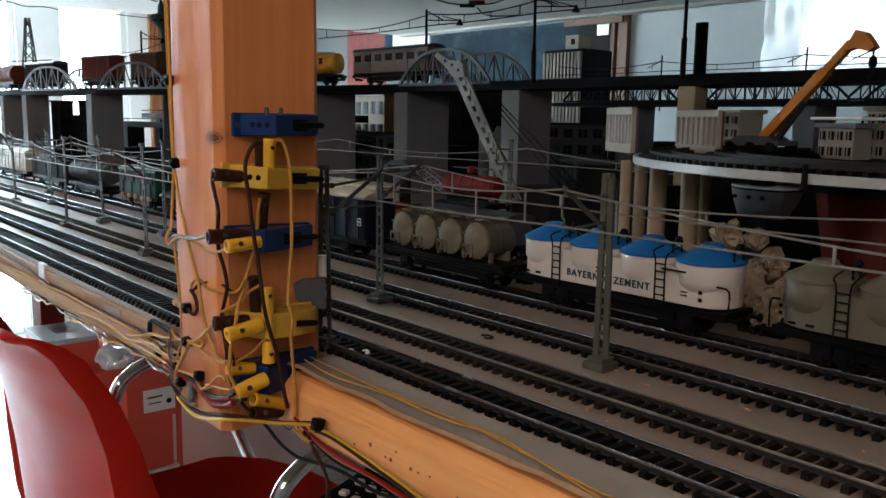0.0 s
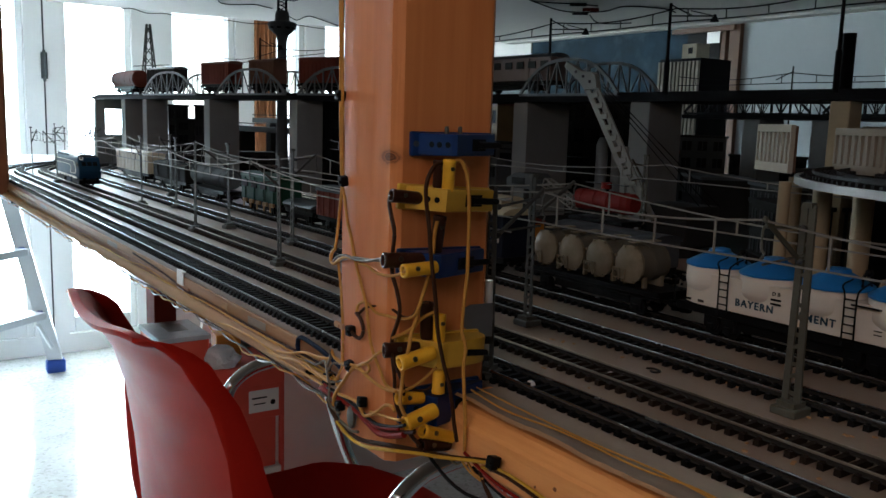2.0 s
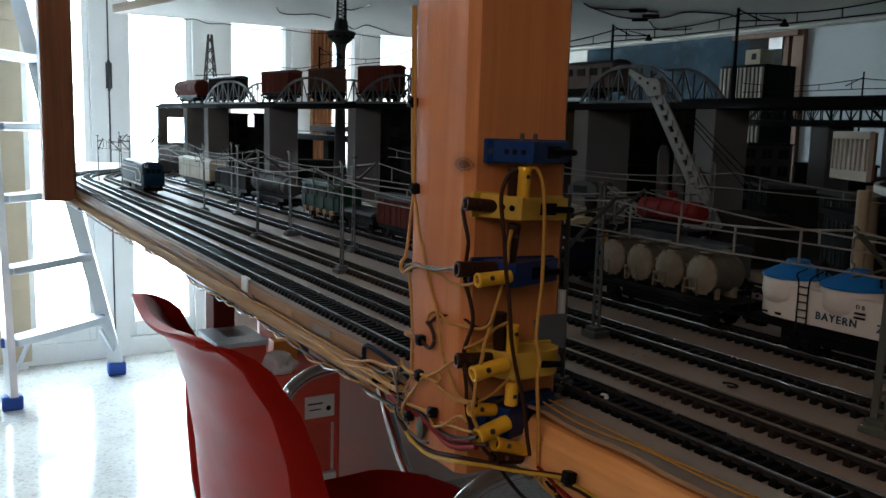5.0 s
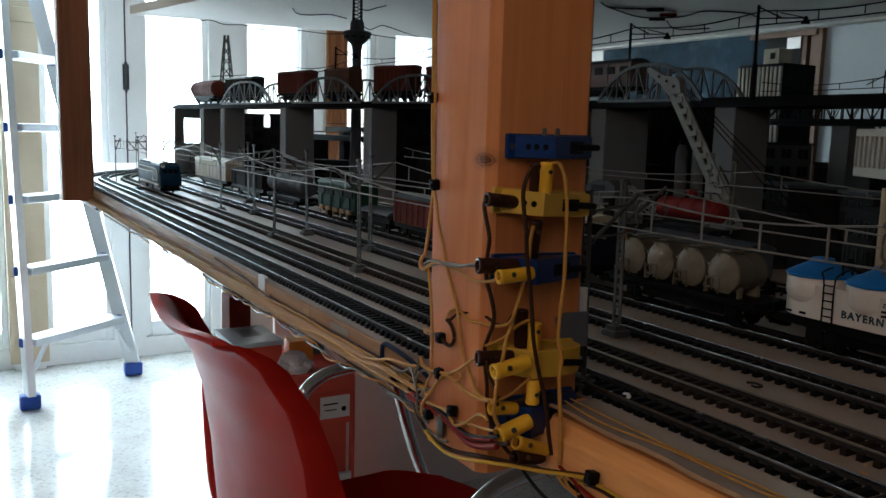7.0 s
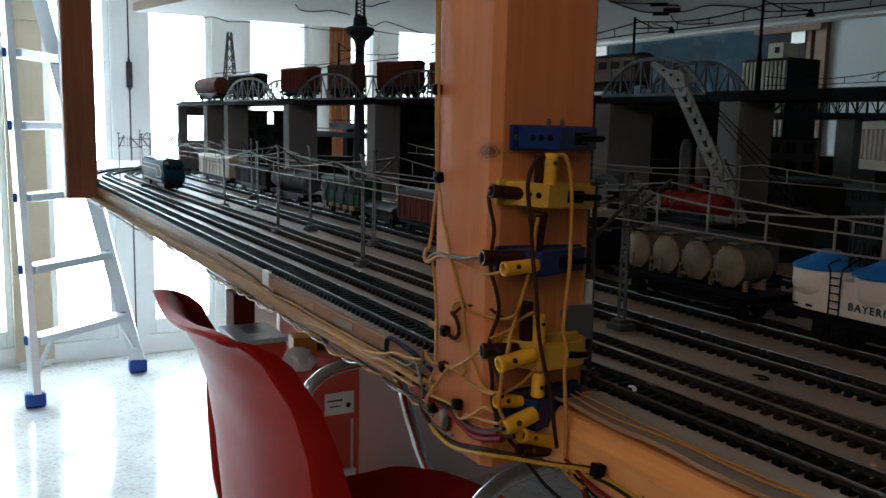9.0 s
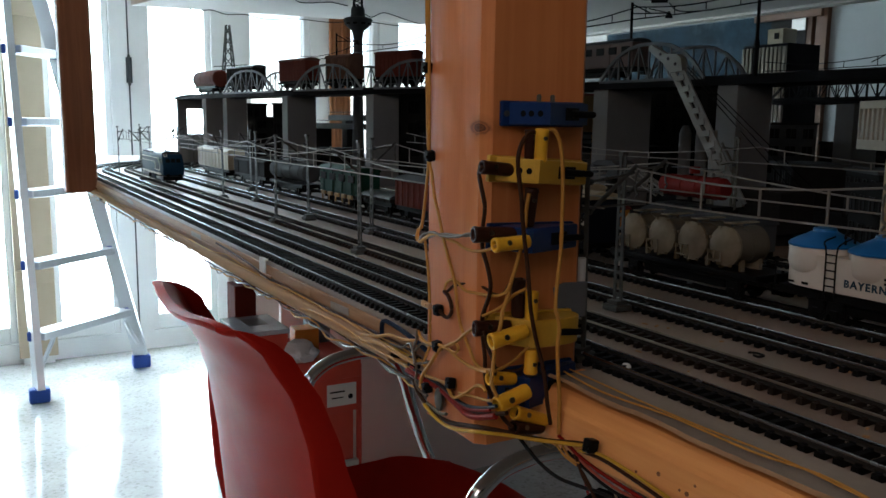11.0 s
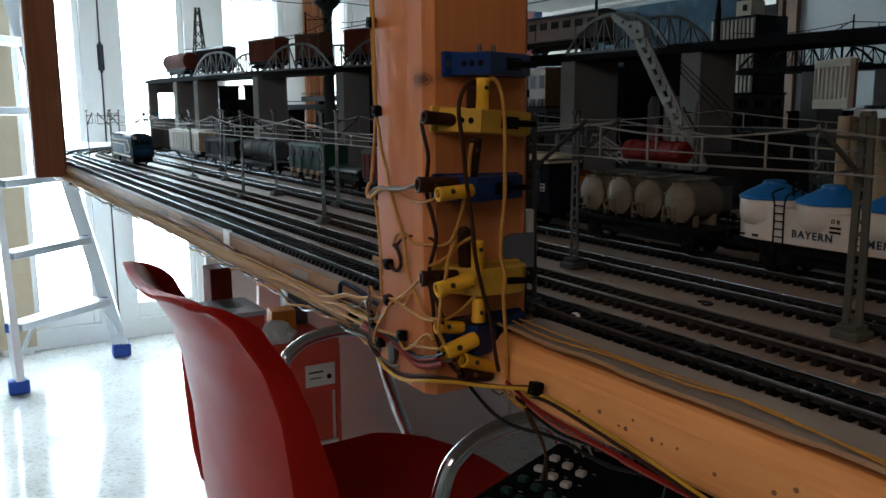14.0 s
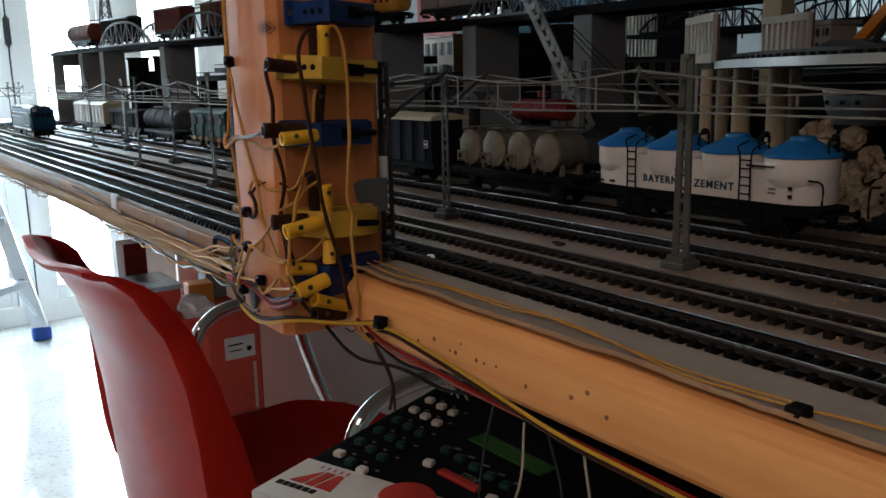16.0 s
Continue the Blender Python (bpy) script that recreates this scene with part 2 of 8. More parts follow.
        nt.links.new(ln.outputs["Value"], wob.inputs[2])
        ramp = nt.nodes.new("ShaderNodeValToRGB")
        nt.links.new(wob.outputs[0], ramp.inputs[0])
        scale = nt.nodes.new("ShaderNodeMath")
        scale.operation = "MULTIPLY"
        scale.inputs[1].default_value = 62.0
        nt.links.new(wob.outputs[0], scale.inputs[0])
        nt.links.new(scale.outputs[0], ramp.inputs[0])
        e = ramp.color_ramp.elements
        e[0].position, e[0].color, e[1].position, e[1].color = 0.19, (0.97, 0.97, 0.97, 1), 0.80, (0, 0, 0, 1)
        for p, v in ((0.26, 0.75), (0.31, 0.95), (0.37, 0.40), (0.43, 0.70), (0.52, 0.22)):
            e.new(p).color = (v, v, v, 1)
        mk = nt.nodes.new("ShaderNodeMix")
        mk.data_type = "RGBA"
        nt.links.new(ramp.outputs[0], mk.inputs[0])
        nt.links.new(colour, mk.inputs[6])
        mk.inputs[7].default_value = (0.040, 0.012, 0.005, 1)
        colour = mk.outputs[2]
    nt.links.new(colour, bsdf.inputs["Base Color"])
    bsdf.inputs["Roughness"].default_value, bsdf.inputs["Specular IOR Level"].default_value = rough, 0.22
    bp = nt.nodes.new("ShaderNodeBump")
    bp.inputs["Strength"].default_value, bp.inputs["Distance"].default_value = 0.3, 0.0004
    nt.links.new(mixv.outputs[0], bp.inputs["Height"])
    nt.links.new(bp.outputs[0], bsdf.inputs["Normal"])
    return m


def terrazzo():
    m = bpy.data.materials.new("terrazzo")
    m.use_nodes = True
    nt = m.node_tree
    bsdf = nt.nodes["Principled BSDF"]
    tc = nt.nodes.new("ShaderNodeTexCoord")
    vor, no = nt.nodes.new("ShaderNodeTexVoronoi"), nt.nodes.new("ShaderNodeTexNoise")
    vor.inputs["Scale"].default_value = 110
    no.inputs["Scale"].default_value, no.inputs["Detail"].default_value = 6, 5
    for n in (vor, no):
        nt.links.new(tc.outputs["Object"], n.inputs[0])
    ramp = nt.nodes.new("ShaderNodeValToRGB")
    sep = nt.nodes.new("ShaderNodeSeparateColor")
    nt.links.new(vor.outputs["Color"], sep.inputs[0])
    nt.links.new(sep.outputs[0], ramp.inputs[0])
    e = ramp.color_ramp.elements
    e[0].color, e[1].color = (0.30, 0.29, 0.27, 1), (0.47, 0.47, 0.455, 1)
    e[0].position, e[1].position = 0.05, 0.3
    k = e.new(0.8)
    k.color = (0.42, 0.41, 0.385, 1)
    mx = nt.nodes.new("ShaderNodeMix")
    mx.data_type = "RGBA"
    mx.inputs[0].default_value = 0.25
    nt.links.new(ramp.outputs[0], mx.inputs[6])
    nt.links.new(no.outputs[0], mx.inputs[7])
    nt.links.new(mx.outputs[2], bsdf.inputs["Base Color"])
    rr = nt.nodes.new("ShaderNodeMapRange")
    nt.links.new(no.outputs[0], rr.inputs[0])
    rr.inputs[3].default_value, rr.inputs[4].default_value = 0.06, 0.2
    nt.links.new(rr.outputs[0], bsdf.inputs["Roughness"])
    bsdf.inputs["Coat Weight"].default_value, bsdf.inputs["Coat Roughness"].default_value = 0.65, 0.05
    return m


def glass():
    m = bpy.data.materials.new("window_glass")
    m.use_nodes = True
    b = m.node_tree.nodes["Principled BSDF"]
    b.inputs["Transmission Weight"].default_value, b.inputs["Roughness"].default_value, b.inputs["IOR"].default_value = 1.0, 0.0, 1.05
    return m


WHITE_WALL = mat("wall_plaster", (0.74, 0.75, 0.75), 0.85, var=0.05, scale=3, fine=60, bump=0.0008)
# kept dark on the unseen walls so they bounce little light back
DULL_WALL = mat("bounce_cut_plaster", (0.26, 0.235, 0.205), 0.85, var=0.08, scale=3, fine=60)
# white back wall, its dim bluish light put into the base colour
NORTH_WALL = mat("dimmed_white_plaster", (0.186, 0.200, 0.204), 0.85, var=0.06, scale=3, fine=60, bump=0.0008)
WHITE_PAINT = mat("white_paint", (0.78, 0.79, 0.78), 0.35, var=0.05, scale=6, fine=90)
CEILING = mat("ceiling_paint", (0.80, 0.79, 0.77), 0.9, var=0.04, scale=2, fine=50)
FLOORING = terrazzo()
GLASS = glass()
PINE_Z = wood("pine_upright", (0.66, 0.232, 0.074), (0.565, 0.172, 0.050), "z", knot=(-0.3605, 0.1705, 0.9905))
PINE_X = wood("pine_beam", (0.90, 0.405, 0.135), (0.74, 0.285, 0.082), "x")
# same pine, with the backlit post's shade put into the colour
PINE_BACKLIT = wood("pine_backlit", (0.28, 0.105, 0.05), (0.20, 0.07, 0.032), "z")
PINE_OLD = wood("pine_fascia", (0.42, 0.215, 0.095), (0.26, 0.115, 0.045), "x")
KNOT = mat("nail_hole_wood", (0.26, 0.095, 0.036), 0.6, var=0.3, scale=300)
BOARD = mat("hardboard", (0.215, 0.147, 0.107), 0.43, spec=0.9, var=0.22, scale=22, fine=500, bump=0.00015, dirt=(0.21, 0.175, 0.145), dirt_amount=0.5)
CARD = mat("grey_card", (0.285, 0.230, 0.185), 0.75, var=0.12, scale=25, fine=300)
TUBE_TAN = mat("cardboard_tube", (0.34, 0.19, 0.088), 0.8, spec=0.1, var=0.25, scale=40, stretch=(0.1, 1, 1))
BRACKET_GREY = mat("grey_bracket_card", (0.115, 0.118, 0.122), 0.8, var=0.15, scale=60)
CARD_EDGE = mat("torn_card", (0.40, 0.225, 0.115), 0.85, var=0.25, scale=60)
SLAB = mat("slab_underside", (0.62, 0.595, 0.545), 0.75, var=0.07, scale=5, fine=80)
SLEEPER = mat("sleeper_plastic", (0.0055, 0.0055, 0.006), 0.58, spec=0.09, var=0.3, scale=150, rand=0.35)
SLEEPER_BROWN = mat("sleeper_brown", (0.016, 0.010, 0.0072), 0.58, spec=0.12, var=0.3, scale=150, rand=0.35)
RAIL = mat("nickel_rail", (0.35, 0.352, 0.37), 0.24, 1.0, var=0.15, scale=60)
RAIL_SIDE = mat("dull_rail_web", (0.022, 0.019, 0.017), 0.6, var=0.25, scale=80, spec=0.08)
RAIL_OLD = mat("tarnished_rail", (0.30, 0.25, 0.20), 0.4, 0.9, var=0.3, scale=60)
STEEL = mat("grey_mast_paint", (0.058, 0.060, 0.056), 0.55, var=0.2, scale=150)
MAST_GREEN = mat("olive_mast_paint", (0.075, 0.073, 0.055), 0.55, var=0.2, scale=150)
WIRE = mat("catenary_wire", (0.20, 0.185, 0.165), 0.5, 0.3, var=0.15, scale=80)
BLACK = mat("black_plastic", (0.005, 0.005, 0.0055), 0.45, spec=0.08, var=0.3, scale=100)
BLACK_PAINT = mat("black_paint", (0.005, 0.005, 0.006), 0.75, spec=0.05, var=0.25, scale=40)
DARK_BLUE = mat("dark_blue_wagon", (0.007, 0.009, 0.018), 0.6, spec=0.1, var=0.25, scale=80)
BLUE_PLUG = mat("blue_plastic", (0.003, 0.024, 0.105), 0.35, var=0.15, scale=120, fine=900)
YELLOW_PLUG = mat("yellow_plastic", (0.62, 0.345, 0.040), 0.4, var=0.1, scale=120, fine=900)
YELLOW_DEEP = mat("deep_yellow_plastic", (0.82, 0.42, 0.028), 0.4, var=0.12, scale=120, fine=900)
BROWN_PLUG = mat("brown_plastic", (0.036, 0.011, 0.006), 0.4, spec=0.2, var=0.2, scale=120)
YELLOW_WIRE = mat("yellow_insulation", (0.46, 0.215, 0.042), 0.6, spec=0.15, var=0.15, scale=200)
YELLOW_CABLE = mat("bright_yellow_insulation", (0.50, 0.265, 0.018), 0.5, spec=0.2, var=0.15, scale=200)
BROWN_WIRE = mat("brown_insulation", (0.042, 0.016, 0.007), 0.55, spec=0.12, var=0.2, scale=200)
RED_WIRE = mat("red_insulation", (0.20, 0.010, 0.006), 0.6, spec=0.08, var=0.15, scale=200)
BLACK_WIRE = mat("black_insulation", (0.009, 0.0085, 0.0085), 0.55, spec=0.12, var=0.2, scale=200)
PINK_WIRE = mat("pale_red_insulation", (0.36, 0.085, 0.055), 0.55, spec=0.1, var=0.15, scale=200)
GREEN_WIRE = mat("green_insulation", (0.008, 0.030, 0.018), 0.5, var=0.2, scale=200)
TIN_WIRE = mat("tinned_wire", (0.15, 0.115, 0.075), 0.6, 0.3, var=0.3, scale=300)
BRIGHT_METAL = mat("bright_metal", (0.15, 0.135, 0.115), 0.32, 1.0, var=0.1, scale=200)
CHROME = mat("chrome", (0.78, 0.78, 0.78), 0.08, 1.0, var=0.05, scale=60)
ALU = mat("aluminium", (0.62, 0.65, 0.68), 0.38, 0.85, var=0.08, scale=12, fine=200)
LADDER_BLUE = mat("ladder_blue_plastic", (0.015, 0.06, 0.30), 0.45, var=0.1)
CHAIR_RED = mat("red_shell_plastic", (0.46, 0.013, 0.006), 0.40, var=0.10, scale=9, fine=260, bump=0.0002, spec=0.12)
CEMENT_WHITE = mat("ivory_wagon_plastic", (0.60, 0.53, 0.45), 0.45, var=0.05, scale=60)
CEMENT_BLUE = mat("blue_wagon_roof", (0.008, 0.12, 0.33), 0.42, var=0.1, scale=60)
LETTER_BLUE = mat("blue_lettering", (0.012, 0.045, 0.075), 0.5, var=0.1)
SILO_GREY = mat("grey_silo_plastic", (0.125, 0.108, 0.075), 0.45, var=0.08, scale=60)
# tank bodies: the shade on their sides put into a greyer colour
TANK_SHADED = mat("shaded_tank_plastic", (0.105, 0.092, 0.070), 0.65, spec=0.15, var=0.12, scale=70)
TANK_BEIGE = mat("beige_tank_plastic", (0.185, 0.148, 0.096), 0.6, spec=0.25, var=0.12, scale=70, dirt=(0.3, 0.25, 0.2), dirt_amount=0.3)
LOCO_BLUE = mat("petrol_blue_paint", (0.008, 0.036, 0.072), 0.55, spec=0.08, var=0.1, scale=60)
LOCO_DARK = mat("dark_blue_band", (0.008, 0.016, 0.04), 0.55, spec=0.08, var=0.1, scale=60)
ROOF_DARK = mat("dark_roof_grey", (0.030, 0.034, 0.042), 0.4, var=0.2, scale=90)
TRIM_WHITE = mat("off_white_line", (0.66, 0.64, 0.60), 0.5, var=0.08)
GREEN_LOCO = mat("green_loco_paint", (0.008, 0.040, 0.026), 0.6, spec=0.15, var=0.12, scale=70)
RED_WAGON = mat("oxide_red_wagon", (0.12, 0.026, 0.018), 0.75, spec=0.12, var=0.15, scale=70)
BRIGHT_RED = mat("bright_red_wagon", (0.15, 0.010, 0.008), 0.6, spec=0.12, var=0.1, scale=70)
BROWN_WAGON = mat("brown_wagon", (0.11, 0.052, 0.035), 0.75, spec=0.12, var=0.2, scale=70)
MAUVE_COACH = mat("umber_coach", (0.15, 0.10, 0.09), 0.45, var=0.1, scale=70)
ORANGE_TANK = mat("orange_tank_paint", (0.62, 0.27, 0.03), 0.4, var=0.1, scale=70)
CREAM = mat("cream_plastic", (0.42, 0.35, 0.24), 0.55, var=0.1, scale=60)
PIER_GREY = mat("grey_card_pier", (0.165, 0.163, 0.160), 0.9, spec=0.08, var=0.1, scale=30, fine=300)
PIER_BEIGE = mat("beige_card_pier", (0.31, 0.235, 0.145), 0.8, var=0.1, scale=30, fine=300)
BRIDGE_GREY = mat("grey_bridge_plastic", (0.085, 0.09, 0.095), 0.5, var=0.15, scale=90)
CONCRETE = mat("model_concrete", (0.27, 0.235, 0.185), 0.75, var=0.12, scale=60, dirt=(0.28, 0.24, 0.19), dirt_amount=0.4)
FASCIA_WHITE = mat("white_edge_strip", (0.30, 0.29, 0.27), 0.35, var=0.08, scale=50)
CRANE_ORANGE = mat("crane_orange", (0.45, 0.15, 0.015), 0.4, var=0.12, scale=70)
CRANE_GREY = mat("crane_grey", (0.17, 0.17, 0.155), 0.5, var=0.12, scale=100)
SILVER = mat("silver_slats", (0.20, 0.17, 0.135), 0.35, 0.4, var=0.2, scale=40)
# near black, so that filler houses keep the background in shade
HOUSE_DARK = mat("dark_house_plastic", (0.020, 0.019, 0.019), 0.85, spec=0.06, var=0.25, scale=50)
HOUSE_GREY = mat("grey_house_plastic", (0.065, 0.07, 0.074), 0.8, spec=0.1, var=0.2, scale=50)
ROOF_RED = mat("red_roof_plastic", (0.17, 0.045, 0.03), 0.6, var=0.2, scale=80)
DOOR_BROWN = mat("brown_door_paint", (0.085, 0.045, 0.028), 0.6, spec=0.2, var=0.2, scale=20)
YELLOW_HOUSE = mat("ochre_house_plastic", (0.20, 0.115, 0.045), 0.65, var=0.15, scale=60)
HULL_GREY = mat("ship_hull_paint", (0.13, 0.135, 0.14), 0.45, var=0.1, scale=60)
HULL_RED = mat("ship_red_paint", (0.13, 0.016, 0.010), 0.75, spec=0.1, var=0.15, scale=60)
ROCK = mat("foam_rock", (0.27, 0.205, 0.135), 0.9, var=0.45, scale=110, fine=700, bump=0.002, dirt=(0.13, 0.08, 0.042), dirt_amount=0.8)
TIN_BLUE = mat("blue_poster", (0.009, 0.022, 0.033), 0.7, spec=0.08, var=0.8, scale=5, fine=30, dirt=(0.07, 0.11, 0.13), dirt_amount=0.6)
POSTER_RED = mat("red_poster", (0.22, 0.035, 0.028), 0.6, var=0.5, scale=20, dirt=(0.12, 0.10, 0.10), dirt_amount=0.9)
BOX_RED = mat("red_carton", (0.60, 0.075, 0.045), 0.55, var=0.08, scale=20)
BOX_ORANGE = mat("orange_carton", (0.62, 0.22, 0.03), 0.55, var=0.08, scale=20)
# the clear lid's pale reflection is put into the base colour
LID_CLEAR = mat("glossy_lid", (0.42, 0.46, 0.50), 0.12, spec=0.6, var=0.15, scale=30)
LABEL_WHITE = mat("white_label", (0.72, 0.70, 0.66), 0.6, var=0.05)
CABINET = mat("grey_laminate", (0.66, 0.575, 0.53), 0.45, var=0.05, scale=6)
POLY = bpy.data.materials.new("polythene")
POLY.use_nodes = True
for key_, val_ in (("Base Color", (0.86, 0.9, 0.92, 1)), ("Roughness", 0.22), ("Transmission Weight", 0.55), ("IOR", 1.15)):
    POLY.node_tree.nodes["Principled BSDF"].inputs[key_].default_value = val_
CLEAR_BAG = mat("clear_plastic_bag", (0.75, 0.76, 0.77), 0.25, var=0.15, scale=40, bump=0.003)
CURTAIN = mat("beige_shutter", (0.50, 0.41, 0.29), 0.7, var=0.08, scale=8)
BROWN_CURTAIN = mat("brown_curtain", (0.30, 0.12, 0.05), 0.8, var=0.12, scale=12)
TERRACE = mat("terrace_paving", (0.55, 0.50, 0.44), 0.8, var=0.12, scale=4)
TERRACOTTA = mat("terracotta", (0.52, 0.20, 0.10), 0.8, var=0.15, scale=20)
KEY_WHITE = mat("ivory_key", (0.60, 0.56, 0.50), 0.45, var=0.06)
KEY_GREEN = mat("green_key", (0.006, 0.038, 0.032), 0.45, var=0.12)
LCD = mat("green_display", (0.020, 0.10, 0.012), 0.2, var=0.2, scale=40)
KEY_RED = mat("red_key", (0.45, 0.03, 0.02), 0.4, var=0.08)


# ---- the room ----
solid("floor", B().span(WALL_X - 0.2, X1, Y0 - 0.1, BACK_Y + 0.1, FLOOR - 0.1, FLOOR), FLOORING, "polished cream terrazzo floor reflecting the windows", "floor", kind="structure")
solid("ceiling", B().span(WALL_X - 0.2, X1 + 0.1, Y0 - 0.1, BACK_Y + 0.1, CEIL, CEIL + 0.1), CEILING, "plain white painted room ceiling", "ceiling", kind="structure")
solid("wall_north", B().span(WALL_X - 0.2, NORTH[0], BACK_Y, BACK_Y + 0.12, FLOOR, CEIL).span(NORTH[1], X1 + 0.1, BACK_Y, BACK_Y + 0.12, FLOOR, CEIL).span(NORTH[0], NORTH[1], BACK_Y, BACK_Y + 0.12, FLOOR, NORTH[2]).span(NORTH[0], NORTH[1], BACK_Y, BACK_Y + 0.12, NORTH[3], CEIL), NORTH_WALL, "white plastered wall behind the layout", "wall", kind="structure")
solid("wall_south", B().span(WALL_X - 0.2, SOUTH[0], Y0 - 0.12, Y0, FLOOR, CEIL).span(SOUTH[1], X1 + 0.1, Y0 - 0.12, Y0, FLOOR, CEIL).span(SOUTH[0], SOUTH[1], Y0 - 0.12, Y0, FLOOR, SOUTH[2]).span(SOUTH[0], SOUTH[1], Y0 - 0.12, Y0, SOUTH[3], CEIL), DULL_WALL, "unseen wall across the aisle, dulled to cut bounced light", "wall", kind="structure")
solid("wall_east", B().span(X1, X1 + 0.12, Y0, BACK_Y, FLOOR, CEIL), DULL_WALL, "unseen end wall, dulled to cut bounced light", "wall", kind="structure")
OZ0, OZ1 = 0.025, 2.2
b = B()
edges = [Y0] + [v for o in OPENINGS for v in o] + [BACK_Y]
for k in range(0, len(edges), 2):
    b.span(WALL_X - 0.12, WALL_X, edges[k], edges[k + 1], FLOOR, CEIL)
for a, c in OPENINGS:
    b.span(WALL_X - 0.12, WALL_X, a, c, OZ1, CEIL)
    b.span(WALL_X - 0.12, WALL_X, a, c, FLOOR, OZ0)
solid("wall_west", b, WHITE_PAINT, "white painted window wall with tall glazed doors", "wall", kind="structure")
for i, (a, c) in enumerate(OPENINGS):
    w = thing("window_%d" % (i + 1), "tall white framed glazed door with bright daylight behind", "window", pose(WALL_X - 0.05, (a + c) / 2, OZ0), kind="structure")
    h, r = (c - a) / 2, 0.028
    H = OZ1 - OZ0
    f = B().span(-0.02, 0.03, -h, -h + r, 0, H, 0.004).span(-0.02, 0.03, h - r, h, 0, H, 0.004).span(-0.02, 0.028, -h + r, h - r, 0, 0.07, 0.004).span(-0.02, 0.028, -h + r, h - r, H - 0.06, H, 0.004)
    part("window_frame", f, WHITE_PAINT, w)
    p = part("pane", B().span(0.0, 0.004, -h + r, h - r, 0.07, H - 0.06), GLASS, w)
    p.visible_shadow = False
# dark espagnolette hinge on the door stile
solid("door_hinge", B().cyl((WALL_X + 0.006, 0.635, 1.14), (WALL_X + 0.006, 0.635, 1.25), 0.013, seg=10).cyl((WALL_X + 0.006, 0.635, 1.13), (WALL_X + 0.006, 0.635, 1.26), 0.006), HOUSE_GREY, "dark steel hinge on the white door stile", "hinge", smooth=True)
solid("door_seam", B().span(WALL_X + 0.001, WALL_X + 0.004, 0.632, 0.638, 0.0, 2.2), HOUSE_GREY, "dark joint between two white door stiles", "joint", kind="structure")
# beige shutter leaf folded against the glass, brown curtain further along
sh = thing("shutter_leaf", "beige slatted wooden shutter folded beside the door", "shutter", pose(WALL_X + 0.03, 0.215, FLOOR))
part("shutter_board", B().span(-0.012, 0.012, -0.075, 0.075, 0.03, 2.05, 0.003), CURTAIN, sh)
for k in range(2):
    part("shutter_batten", B().span(0.012, 0.022, -0.07, 0.07, 0.35 + k * 1.1, 0.41 + k * 1.1, 0.002), CURTAIN, sh)
part("foot_block", B().span(-0.01, 0.01, -0.06, 0.06, 0.0, 0.03), WHITE_PAINT, sh)
front = [(WALL_X + 0.045 + 0.012 * math.sin(k * 1.1), 1.55 + 0.0035 * k) for k in range(31)]
b = B().prism(front + [(x + 0.006, y) for x, y in front[::-1]], 0.02, 2.3, "z")
cu = thing("curtain", "narrow brown curtain hanging between two windows", "curtain")
part("cloth", b, BROWN_CURTAIN, cu, smooth=True)
part("curtain_rail", B().cyl((WALL_X + 0.05, 1.5, 2.31), (WALL_X + 0.05, 1.72, 2.31), 0.01), WHITE_PAINT, cu)
part("rail_bracket", B().span(WALL_X, WALL_X + 0.05, 1.5, 1.52, 2.295, 2.325), WHITE_PAINT, cu)

# terrace outside
solid("ground", B().span(-60, WALL_X - 0.2, -60, 60, FLOOR - 0.35, FLOOR - 0.25), TERRACE, "sunlit pale terrace paving outside", "ground", kind="structure")
par = thing("terrace_balustrade", "sunlit white terrace wall with terracotta balusters", "balustrade", pose(-6.6, 0, FLOOR - 0.25))
part("plinth", B().span(-0.1, 0.1, -5, 5, 0, 0.35), WHITE_WALL, par)
part("coping", B().span(-0.13, 0.13, -5, 5, 0.8, 0.9), WHITE_WALL, par)
for k in range(40):
    part("baluster", B().lathe([(0.035, 0), (0.05, 0.12), (0.03, 0.3), (0.045, 0.45)], (0, -4.9 + 0.25 * k, 0.35), seg=10), TERRACOTTA, par)

# ---- layout table ----
layout = thing("layout_table", "large model railway table on pine posts, cluttered with wiring", "table")
part("board", B().prism([(-2.0, 0.1915), (-0.41, 0.1915), (-0.41, 1.72), (-2.75, 1.72), (-2.75, 0.31)], BZ - 0.014, BZ, "z").span(-0.41, 1.1, 0.226, 1.72, BZ - 0.014, BZ), BOARD, layout, "stained brown hardboard top")
part("fascia", B().span(-1.97, -0.4068, 0.1895, 0.1912, 0.8672, BZ - 0.0035, 0.0006), PINE_OLD, layout, "worn pine edging strip")
part("fascia_lip", B().span(-1.97, -0.70, 0.1880, 0.1894, 0.8660, 0.8690, 0.0004), PINE_OLD, layout, "thin splintered lath along the edging")
part("apron", B().span(-1.97, -0.4068, 0.1905, 0.1975, 0.8560, 0.8650), PINE_OLD, layout, "worn pine apron under the edge")
part("front_beam", B().prism([(0.1960, 0.8545), (0.2255, 0.8545), (0.2255, 0.8800), (0.2000, 0.8800), (0.1982, 0.8792), (0.1970, 0.8778), (0.1942, 0.8752), (0.1933, 0.8738), (0.1930, 0.8715), (0.1930, 0.8600), (0.1936, 0.8572)], -0.3545, 1.1, "x"), PINE_X, layout, "planed pine beam with nail holes and rounded edges")
